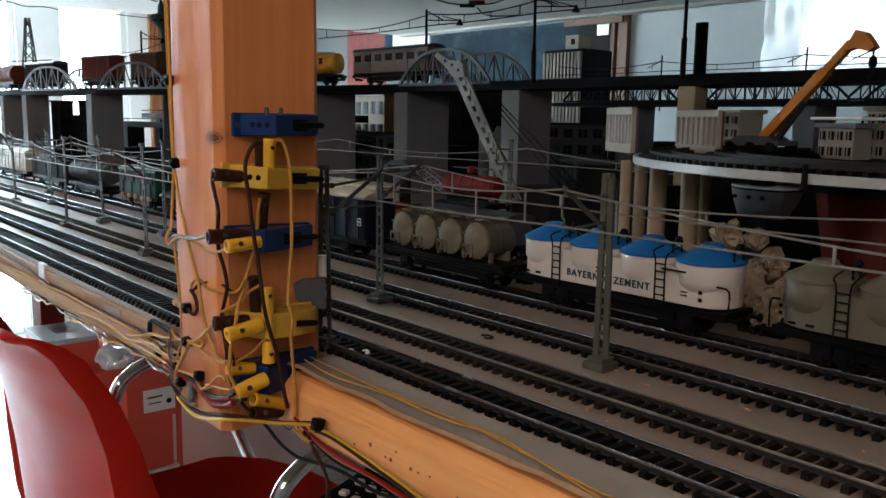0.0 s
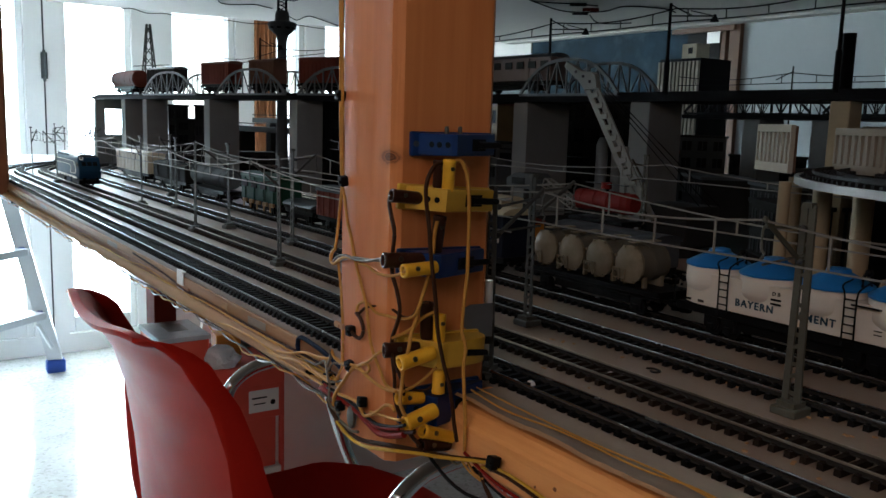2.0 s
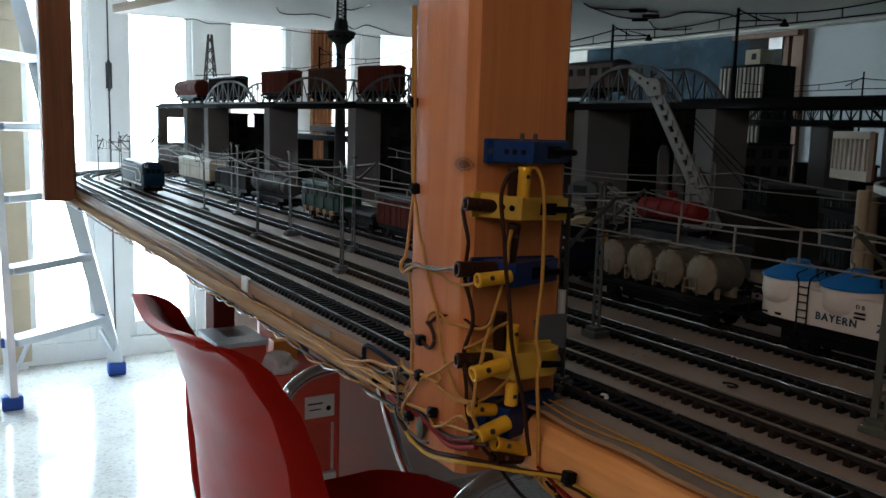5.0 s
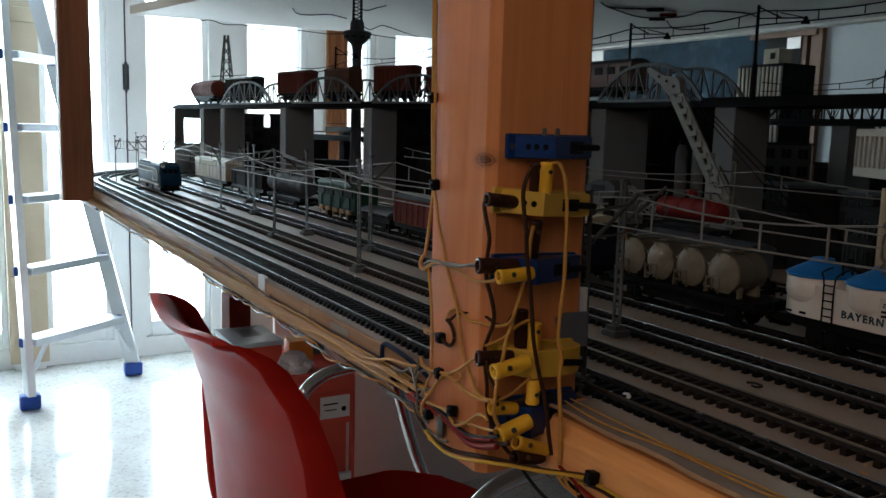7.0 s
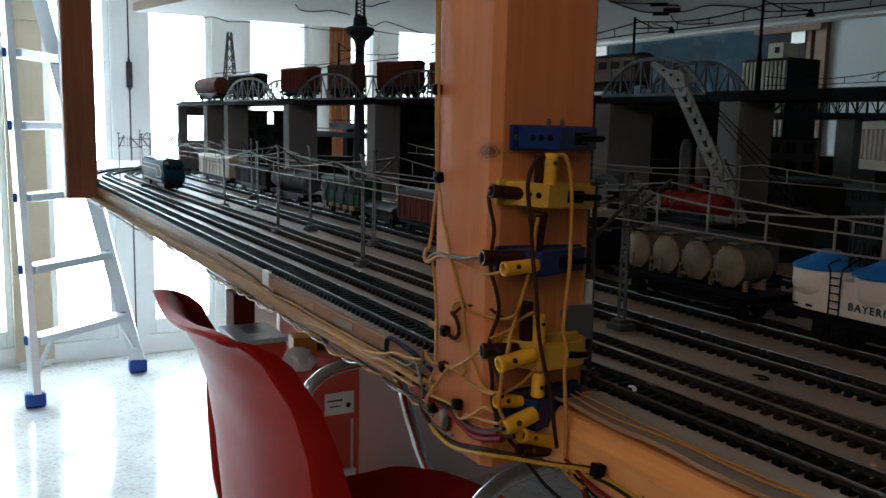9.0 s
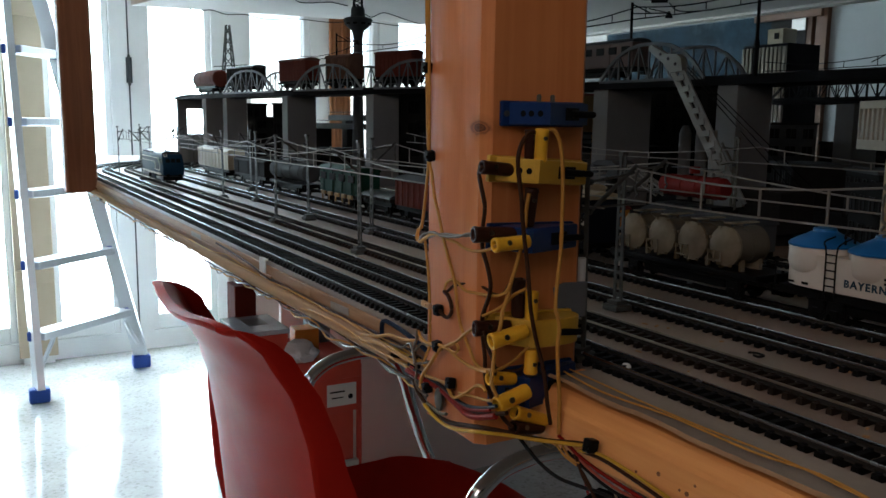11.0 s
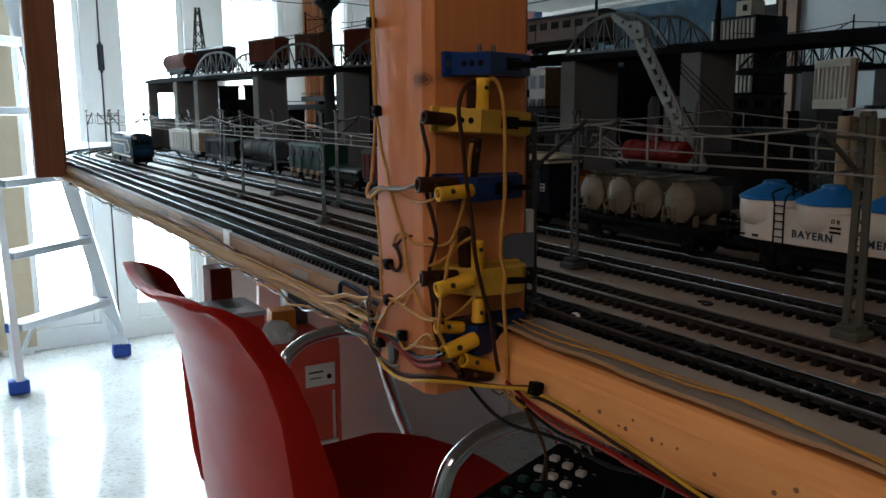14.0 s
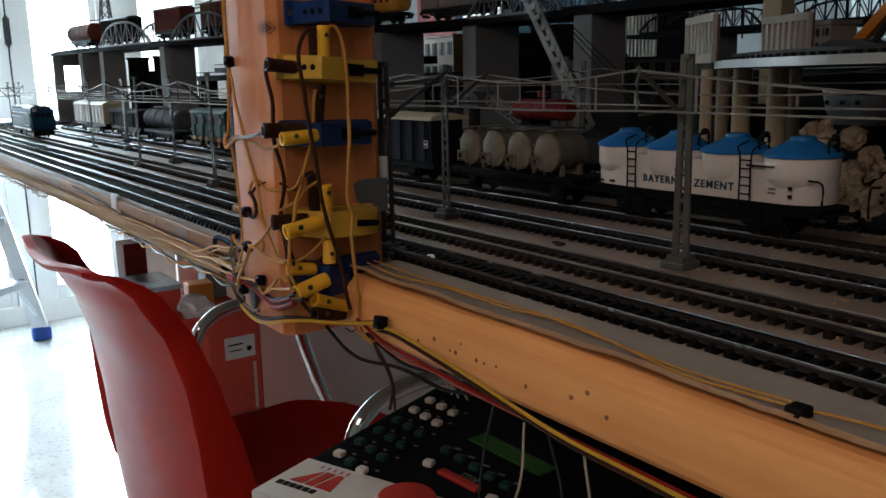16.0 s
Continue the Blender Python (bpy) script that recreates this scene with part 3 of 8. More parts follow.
# dark sheet added over the far board to take away its brightness
part("dim_ground_sheet", B().span(-2.4, 1.05, 0.66, 1.69, BZ + 0.0004, BZ + 0.002), HOUSE_DARK, layout, "dark sheet added to dim the far board")
part("rear_beam", B().span(-2.6, 1.0, 1.6, 1.65, 0.80, BZ - 0.014), PINE_X, layout)
def post_mesh(x0, x1, y0, y1, z0, z1, c=0.0045):
    return B().prism([(x0 + c, y0), (x1 - c, y0), (x1, y0 + c), (x1, y1 - c), (x1 - c, y1), (x0 + c, y1), (x0, y1 - c), (x0, y0 + c)], z0, z1, "z")
part("post", post_mesh(-0.4065, -0.355, 0.169, 0.2235, 0.8525, CEIL, 0.004), PINE_Z, layout, "square planed pine post with a knot")
part("post", post_mesh(-1.757, -1.702, 0.139, 0.192, 0.858, CEIL), PINE_BACKLIT, layout, "dark backlit pine post")
for x in (-2.5, -1.3, 0.95):
    part("leg", B().span(x, x + 0.06, 1.54, 1.6, FLOOR, BZ - 0.014, 0.003), PINE_Z, layout)
part("upper_beam", B().span(-2.3, 1.1, 0.19, 0.24, 1.275, 1.34, 0.003), PINE_X, layout)
for x, z in ((-0.260, 0.8655), (-0.2565, 0.8655), (-0.253, 0.8698), (-0.2435, 0.8660), (-0.2390, 0.8660), (-0.2320, 0.8668), (-0.194, 0.8668), (-0.1868, 0.8705), (-0.1785, 0.8650), (-0.282, 0.8640), (-0.2705, 0.8675), (-0.2160, 0.8640)):
    part("nail_hole", B().cyl((x, 0.1927, z), (x, 0.195, z), 0.0007 + 0.0002 * math.sin(900 * x), seg=7), KNOT, layout)
# torn card along the beam
def torn(x):
    """Front edge and lift of the card at a place along the beam."""
    y = 0.2005 + 0.0060 * noise.noise((x * 9, 1.7, 0)) + 0.0030 * noise.noise((x * 30, 0, 0)) + 0.0008 * noise.noise((x * 150, 0, 4))
    return y, 0.0010 + 0.0028 * max(0.0, noise.noise((x * 13, 4.2, 0)) + 0.25)
b, edge = B(), B()
rows, lip = [], []
for k in range(301):
    x = -0.35 + 0.0045 * k
    y, up = torn(x)
    rows.append([b.bm.verts.new((x, y + (0.2285 - y) * f, 0.8808 + up * (1 - f) ** 3 + 0.0003 * noise.noise((x * 40, f * 3, 7)))) for f in (0.0, 0.08, 0.2, 0.4, 0.7, 1.0)])
    lip.append([edge.bm.verts.new((x, y - 0.0004 - w, 0.8809 + up + h)) for w, h in ((0.0, 0.0006), (0.0016 + 0.0026 * abs(noise.noise((x * 22, 3, 1))) + 0.0008 * abs(noise.noise((x * 120, 3, 1))), -0.0002), (0.0006, -0.0007))])
for grid_, bm in ((rows, b.bm), (lip, edge.bm)):
    for u, v in zip(grid_, grid_[1:]):
        for j in range(len(u) - 1):
            bm.faces.new((u[j], v[j], v[j + 1], u[j + 1]))
strip = part("card_strip", b, CARD, layout, "torn strip of grey card laid on the beam")
strip.modifiers.new("thickness", "SOLIDIFY").thickness = 0.0008
b = edge
part("card_edge", b, CARD_EDGE, layout)

# upper level: white slab over the layout
slab = thing("upper_deck", "white underside of an upper layout deck with thin cables", "deck", kind="structure")
part("slab_board", B().prism([(-2.22, 0.35), (-1.86, 0.43), (-1.3, 0.30), (-1.2, 0.20), (1.1, 0.20), (1.1, 1.64), (-2.12, 1.64)], 1.255, 1.275, "z"), SLAB, slab)
part("slab_batten", B().span(-2.1, 1.1, 1.60, 1.635, 1.2485, 1.2545), SLAB, slab)
for k, run in enumerate((
        [(-2.175, 0.474), (-2.222, 0.499), (-2.179, 0.529), (-2.232, 0.580), (-2.219, 0.626), (-2.276, 0.700), (-2.230, 0.763), (-2.238, 0.861), (-2.181, 0.934), (-2.201, 1.045), (-2.190, 1.114)],
        [(-1.841, 0.618), (-1.904, 0.651), (-1.921, 0.685), (-1.870, 0.713), (-1.893, 0.742), (-1.905, 0.771)],
        [(-2.027, 0.868), (-2.068, 0.907), (-1.982, 0.897), (-2.004, 0.939), (-2.090, 1.023), (-2.126, 1.079)],
        [(-1.754, 0.736), (-1.749, 0.753), (-1.713, 0.756), (-1.661, 0.753)],
        [(-1.357, 1.062), (-1.382, 1.112), (-1.357, 1.196), (-1.338, 1.239)],
        [(-1.389, 1.104), (-1.447, 1.248), (-1.397, 1.313), (-1.300, 1.280), (-1.275, 1.366), (-1.287, 1.415)],
        [(-1.463, 1.338), (-1.526, 1.417), (-1.546, 1.474), (-1.483, 1.491)])):
    part("loose_cable", B().tube([(x, y, 1.2535 - 0.0015 * (j % 2)) for j, (x, y) in enumerate(run)], 0.0012 if k < 4 else 0.0015, 6, 5), BLACK_WIRE, slab)
for x, y, ink in ((-1.346, 1.192, BLACK), (-1.442, 1.289, BLACK), (-1.382, 1.262, HULL_RED)):
    part("cable_joint", B().cyl((x - 0.012, y - 0.012, 1.251), (x + 0.012, y + 0.012, 1.251), 0.0036, seg=10), ink, slab, "cable joint under the deck")

# ---- ladder beside the windows ----
def ladder():
    th = thing("step_ladder", "open aluminium step ladder with blue plastic feet", "ladder")
    top = 1.75
    def rail(y0, y1, x0, x1, name, w=0.055):
        part(name, B().bar((x0, y0, FLOOR + 0.05), (x1, y1, top), 0.026, w), ALU, th)
        part("foot", B().span(x0 - 0.024, x0 + 0.024, y0 - 0.036, y0 + 0.036, FLOOR, FLOOR + 0.055, 0.008), LADDER_BLUE, th, "blue plastic foot")
    rail(0.175, 0.14, -3.42, -3.62, "stile", 0.075)
    rail(0.590, 0.22, -3.72, -3.85, "stile")
    n = 6
    for k in range(n):
        z = 0.185 + 0.262 * k
        f = (z - FLOOR) / (top - FLOOR)
        ya, xa = 0.175 - 0.035 * f, -3.42 - 0.20 * f
        yb, xb = 0.590 - 0.37 * f, -3.72 - 0.13 * f
        d = Vector((xb - xa, yb - ya, 0))
        rot = Matrix.Rotation(math.atan2(d.y, d.x), 3, "Z")
        part("tread", B().box(((xa + xb) / 2, (ya + yb) / 2, z), (d.length - 0.02, 0.085, 0.03), rot, 0.004), ALU, th)
        for x, y in ((xa, ya), (xb, yb)):
            part("tread_cap", B().box((x, y, z), (0.034, 0.04, 0.036), rot, 0.005), LADDER_BLUE, th)
    part("brace", B().bar((-3.44, 0.18, 0.05), (-3.50, 0.24, 0.16), 0.012), ALU, th)
    part("brace", B().bar((-3.70, 0.575, 0.05), (-3.66, 0.52, 0.16), 0.012), ALU, th)
    part("platform", B().box((-3.70, 0.20, 1.755), (0.30, 0.16, 0.03), None, 0.004), ALU, th)
ladder()

# ---- red shell chair ----
def knots(u, values):
    """Value at u along evenly meant heights of the back."""
    us = (0.0, 0.2, 0.4, 0.6, 0.75, 0.88, 1.0)
    for k in range(6):
        if u <= us[k + 1]:
            f = (u - us[k]) / (us[k + 1] - us[k])
            f = 0.6 * f + 0.4 * f * f * (3 - 2 * f)
            return values[k] + (values[k + 1] - values[k]) * f
    return values[-1]


def shell_chair():
    th = thing("shell_chair", "red moulded plastic armchair with chrome arms, pushed under the table", "chair", pose(-1.0488, 0.4086, FLOOR, 0, 0, 1.6))
    # local: x across, y forward under the table; the sides are folded forward along a crease
    crease = (-0.1120, -0.1225, -0.1265, -0.1345, -0.1484, -0.1741, -0.2163)
    middle = (-0.1320, -0.1380, -0.1445, -0.1545, -0.1732, -0.2007, -0.2275)
    fold = (0.0638, 0.0559, 0.0455, 0.033, 0.0287, 0.028, 0.0186)
    cross = [k / 14 for k in range(-14, 15)]
    cross = [-1.1, -1.066, -1.033, -1.012] + cross + [1.012, 1.033, 1.066, 1.1]
    rows = 44
    b = B()
    grid = []
    for i in range(rows + 1):
        s = i / rows
        row = []
        for t in cross:
            e, g, sg = min(1.0, abs(t)), max(0.0, abs(t) - 1) / 0.1, 1 if t > 0 else -1
            if s < 0.4:                   # seat, from its front lip to the bend
                u = s / 0.4
                w = 0.195 - 0.03 * (1 - u) ** 2
                y, z = 0.330 - 0.449 * u, 0.475 - 0.05 * math.sin(math.pi * u / 2) ** 0.8
                z += (0.032 + 0.048 * u) * e ** 3 - 0.024 * max(0, 1 - 3 * u) ** 1.6 + 0.02 * g * (1 - u) * min(1.0, 3 * u)
                y += -0.070 * e ** 4 * (1 - u) ** 2 + (0.035 * e ** 2.5 + 0.0638 * g) * u ** 2
            else:                         # back, folded at the sides and rolled over at the top
                u = (s - 0.4) / 0.6
                w = 0.18 * (1 + 0.04 * math.sin(math.pi * u)) - 0.0394 * max(0, (u - 0.65) / 0.35) ** 2.0 + 0.015 * (1 - u) ** 3
                y = knots(u, middle) + (knots(u, crease) - knots(u, middle)) * e ** 2.5 + knots(u, fold) * g ** 1.45
                z = 0.425 + 0.4472 * u - 0.012 * max(0, (u - 0.9) / 0.1) ** 2 + 0.08 * (1 - u) ** 2 * e ** 2.6 - 0.0131 * (e ** 5 + 0.5 * g) * u ** 3 - 0.022 * (1 - e ** 2) * u ** 8
            if s >= 0.4 and u > 0.92:     # the top edge is rolled back and down
                roll = (u - 0.92) / 0.08
                y -= 0.0020 * roll ** 1.4
                z += 0.004 * roll - 0.012 * roll ** 2.2
            if t < 0 and s >= 0.4:        # the far side is pressed in a little low down
                y += 0.013 * max(0.0, 0.6 - u) / 0.6 * e ** 4
            row.append(b.bm.verts.new((w * sg * (e + 0.04 * g), y, z)))
        grid.append(row)
    for a, c in zip(grid, grid[1:]):
        for j in range(len(cross) - 1):
            b.bm.faces.new((a[j], a[j + 1], c[j + 1], c[j]))
    bmesh.ops.recalc_face_normals(b.bm, faces=b.bm.faces[:])
    shell = part("shell", b, CHAIR_RED, th, smooth=True)
    m = shell.modifiers.new("thickness", "SOLIDIFY")
    m.thickness, m.offset = 0.006, 0
    bv = shell.modifiers.new("edge", "BEVEL")
    bv.width, bv.segments, bv.limit_method = 0.002, 2, "ANGLE"
    for sx in (-1, 1):
        arm = [(0.17, 0.00, 0.43), (0.225, 0.010, 0.51), (0.240, 0.020, 0.585), (0.242, 0.034, 0.632), (0.243, 0.048, 0.651), (0.243, 0.073, 0.666), (0.243, 0.102, 0.672), (0.243, 0.132, 0.674), (0.243, 0.165, 0.670), (0.243, 0.190, 0.655), (0.242, 0.208, 0.624), (0.240, 0.224, 0.567), (0.236, 0.242, 0.508), (0.215, 0.255, 0.455), (0.17, 0.24, 0.43)]
        part("arm", B().tube([(sx * x, y, z) for x, y, z in arm], 0.0105, 12, 5), CHROME, th, "bent chrome tube arm", True)
        for sy, yy in ((1, 0.17), (-1, -0.10)):
            part("leg", B().tube([(0.13 * sx, yy * 0.8, 0.42), (0.165 * sx, yy + 0.02 * sy, 0.30), (0.195 * sx, yy + 0.05 * sy, 0.0)], 0.011, 10, 4), CHROME, th, "chrome tube leg", True)
    # outward flare of the far side, below the back's edge
    b = B()
    rows_ = []
    for i in range(17):
        u = 0.60 - 0.67 * i / 16
        f = min(1.0, i / 4, (16.2 - i) / 2.2) ** 0.6
        x, y, z = -0.18 * (1 + 0.04 * math.sin(math.pi * max(u, 0))) - 0.015 * (1 - u) ** 3, knots(max(u, 0.0), crease), 0.425 + 0.4472 * u + 0.08 * (1 - u) ** 2
        press = 0.013 * (0.6 - u) / 0.6
        rows_.append([b.bm.verts.new((x - 0.010 * k * f, y + press - (press + 0.0035) * k * f, z - 0.012 * k * f)) for k in (0.0, 0.35, 0.7, 1.0)])
    for a, c in zip(rows_, rows_[1:]):
        for j in range(3):
            b.bm.faces.new((a[j], a[j + 1], c[j + 1], c[j]))
    wing = part("side_flare", b, CHAIR_RED, th, smooth=True)
    wing.modifiers.new("thickness", "SOLIDIFY").thickness = 0.005
    part("seat_frame", B().tube([(-0.17, 0.12, 0.43), (0.17, 0.12, 0.43)], 0.009, 8, 1), CHROME, th)
    part("seat_frame", B().tube([(-0.17, -0.03, 0.418), (0.17, -0.03, 0.418)], 0.009, 8, 1), CHROME, th)
shell_chair()

# ---- cabinet and cartons under the table ----
pn = thing("partition_panel", "plain warm grey panel standing under the layout", "panel", pose(-2.16, 1.492, FLOOR))
part("panel_board", B().span(0.0, 0.02, 0.0, 0.39, 0.0, 0.83, 0.002), CABINET, pn)
part("foot_rail", B().span(-0.02, -0.001, 0.0, 0.39, 0.0, 0.06, 0.002), CABINET, pn)
cab = thing("side_cabinet", "plain warm grey laminate cabinet under the layout", "cabinet", pose(-2.16, 0.68, FLOOR))
part("side_panel", B().span(0.0, 0.02, 0.0, 0.80, 0.0, 0.83, 0.002), CABINET, cab)
part("side_panel", B().span(-0.5, -0.48, 0.0, 0.80, 0.0, 0.83, 0.002), CABINET, cab)
part("back_panel", B().span(-0.478, -0.001, 0.78, 0.80, 0.0, 0.83), CABINET, cab)
part("top_panel", B().span(-0.51, 0.03, -0.01, 0.81, 0.8302, 0.85, 0.002), CABINET, cab)
shelf = thing("box_trolley", "low red trolley with open shelves stacked with model boxes", "trolley", pose(-1.96, 0.545, FLOOR))
for z in (0.02, 0.335, 0.5525):
    part("shelf_board", B().span(0.13, 0.355, -0.115, 0.12, z, z + 0.015, 0.002), LABEL_WHITE if z < 0.5 else BOX_RED, shelf)
part("shelf_lip", B().span(0.356, 0.366, -0.115, 0.12, 0.533, 0.576, 0.002), BOX_RED, shelf)
part("drawer", B().span(0.14, 0.35, -0.105, 0.11, 0.351, 0.46, 0.003), BOX_RED, shelf)
part("drawer", B().span(0.14, 0.345, -0.105, 0.11, 0.04, 0.30, 0.003), BOX_RED, shelf)
part("back_panel", B().span(0.118, 0.1295, -0.10, 0.12, 0.0, 0.552), BOX_RED, shelf)
for y in (-0.09, 0.126):
    part("upright", B().cyl((0.34, y, 0), (0.34, y, 0.552), 0.006), BOX_RED, shelf)
def carton(name, label, m, s, material, plate=None):
    th = thing(name, label, "box", m)
    part("carton_body", B().box((0, 0, s[2] / 2), s, None, 0.002), material, th)
    if plate:
        part("label_plate", B().box((plate[0], -s[1] / 2 - 0.0006, plate[1]), (plate[2], 0.001, plate[3]), None), LABEL_WHITE, th, "white printed label")
        part("print_bar", B().box((plate[0] - plate[2] * 0.15, -s[1] / 2 - 0.0014, plate[1] + plate[3] * 0.15), (plate[2] * 0.5, 0.0006, plate[3] * 0.07)).box((plate[0] - plate[2] * 0.15, -s[1] / 2 - 0.0014, plate[1] - plate[3] * 0.12), (plate[2] * 0.4, 0.0006, plate[3] * 0.05)), BLACK, th)
        part("print_mark", B().cyl((plate[0] + plate[2] * 0.3, -s[1] / 2 - 0.001, plate[1] - plate[3] * 0.12), (plate[0] + plate[2] * 0.3, -s[1] / 2 - 0.0017, plate[1] - plate[3] * 0.12), plate[3] * 0.12), BLACK, th)
    return th


# ---- railway: tracks, trains, masts ----
def track_path(y, x0=0.25, x1=-1.9, turn=None):
    """Straight along x, then a curve away from the table's edge."""
    pts = [(x0, y, 0), (x1, y, 0)]
    n = 40
    pts = [Vector((x0 + (x1 - x0) * k / n, y, 0)) for k in range(n + 1)]
    if turn:
        c = Vector((x1, turn, 0))
        r = turn - y
        for k in range(1, 19):
            a = radians(6 * k)
            pts.append(Vector((c.x - r * math.sin(a), c.y - r * math.cos(a), 0)))
    return pts


TRACKS = [(0.2025, -0.412, 0.72, SLEEPER, RAIL), (0.2408, 0.25, 0.72, SLEEPER, RAIL), (0.2850, 0.25, 0.72, SLEEPER_BROWN, RAIL_OLD), (0.3420, 0.25, 0.72, SLEEPER, RAIL), (0.4050, 0.25, 0.72, SLEEPER, RAIL), (0.4750, 0.25, 0.80, SLEEPER, RAIL_OLD), (0.5600, -0.5, 0.86, SLEEPER, RAIL_OLD)]
PITCH = 0.0070
tie_mesh = {}
for smat in (SLEEPER, SLEEPER_BROWN):
    ob = part("sleeper", B().prism([(-0.0015, 0), (0.0015, 0), (0.0013, 0.0028), (-0.0013, 0.0028)], -0.0114, 0.0114, "y").span(-0.0010, 0.0010, -0.0098, -0.0069, 0.0028, 0.0034).span(-0.0010, 0.0010, 0.0069, 0.0098, 0.0028, 0.0034), smat)
    tie_mesh[smat.name] = ob.data
    bpy.data.objects.remove(ob)


def along(pts, step):
    """Points and headings at even steps along a path."""
    out, d = [], 0.0
    for a, b in zip(pts, pts[1:]):
        length = (b - a).length
        while d <= length:
            out.append((a + (b - a) * (d / length), math.atan2(b.y - a.y, b.x - a.x)))
            d += step
        d -= length
    return out


def lay_track(y, x0, turn, smat, rmat):
    th = thing("railway_track", "model railway track with nickel rails on dark plastic sleepers", "track", pose(0, 0, BZ), "parallel tracks on the board")
    pts = track_path(y, x0, -1.9, turn)
    for s in (-0.0083, 0.0083):
        off = []
        for i, p in enumerate(pts):
            d = (pts[min(i + 1, len(pts) - 1)] - pts[max(i - 1, 0)]).normalized()
            off.append(p + Vector((-d.y, d.x, 0)) * s)
        web = part("rail", B().sweep(off, [(-0.0010, 0.0026), (0.0010, 0.0026), (0.0004, 0.0032), (0.0004, 0.0045), (-0.0004, 0.0045), (-0.0004, 0.0032)]), RAIL_SIDE, th, "dull rail web on its foot")
        part("rail_head", B().sweep(off, [(-0.00045, 0.0046), (0.00045, 0.0046), (0.00045, 0.0053), (0.00025, 0.0056), (-0.00025, 0.0056), (-0.00045, 0.0053)]), rmat, web, "bright worn rail head")
    rest, n = [], 0
    base = tie_mesh[smat.name]
    v0 = np.array([v.co[:] for v in base.vertices])
    f0 = [tuple(p.vertices) for p in base.polygons]
    V, F = [], []
    for p, a in along(pts, PITCH):
        if -1.35 < p.x < 0.05 and n < 200:
            o = new("sleeper", base)
            o.parent, o.matrix_basis = th, pose(p.x, p.y, 0, 0, 0, math.degrees(a) + random.uniform(-0.8, 0.8))
            n += 1
        else:
            c, s = math.cos(a), math.sin(a)
            k = len(V)
            V.extend((p.x + c * x - s * q, p.y + s * x + c * q, z) for x, q, z in v0)
            F.extend(tuple(i + k for i in f) for f in f0)
    me = bpy.data.meshes.new("sleeper_rest")
    me.from_pydata(V, [], F)
    me.materials.append(smat)
    o = new("sleeper_rest", me)
    o.parent = th
    tagged(o, kind="stuff")
RT = BZ + 0.0056          # rail top


# rolling stock; local x along the track, z = 0 at rail top
def running_gear(th, half, wheels, material=BLACK, zt=0.017):
    part("underframe", B().span(-half, half, -0.0135, 0.0135, zt - 0.005, zt, 0.0006).span(-half * 0.55, half * 0.55, -0.010, 0.010, 0.006, zt - 0.005), material, th)
    for x in wheels:
        w = part("wheelset", B().cyl((x, -0.0095, 0.0055), (x, -0.0070, 0.0055), 0.0055, seg=14).cyl((x, 0.0070, 0.0055), (x, 0.0095, 0.0055), 0.0055, seg=14).cyl((x, -0.012, 0.0055), (x, 0.012, 0.0055), 0.0012, seg=6), material, th)
    for x in wheels:
        for s in (-1, 1):
            part("axle_guard", B().box((x, 0.0120 * s, 0.0085), (0.010, 0.0018, 0.008), None, 0.0005).box((x, 0.0128 * s, 0.0055), (0.004, 0.002, 0.004)), material, th)
    for s in (-1, 1):
        for y in (-0.010, 0.010):
            part("buffer", B().cyl((half * s, y, zt - 0.004), ((half + 0.0055) * s, y, zt - 0.004), 0.0012, seg=8).cyl(((half + 0.0055) * s, y, zt - 0.004), ((half + 0.0065) * s, y, zt - 0.004), 0.0026, seg=10), material, th)
        part("coupler", B().box(((half + 0.005) * s, 0, zt - 0.009), (0.010, 0.004, 0.0025)).box(((half + 0.010) * s, 0, zt - 0.008), (0.002, 0.009, 0.004)), material, th)


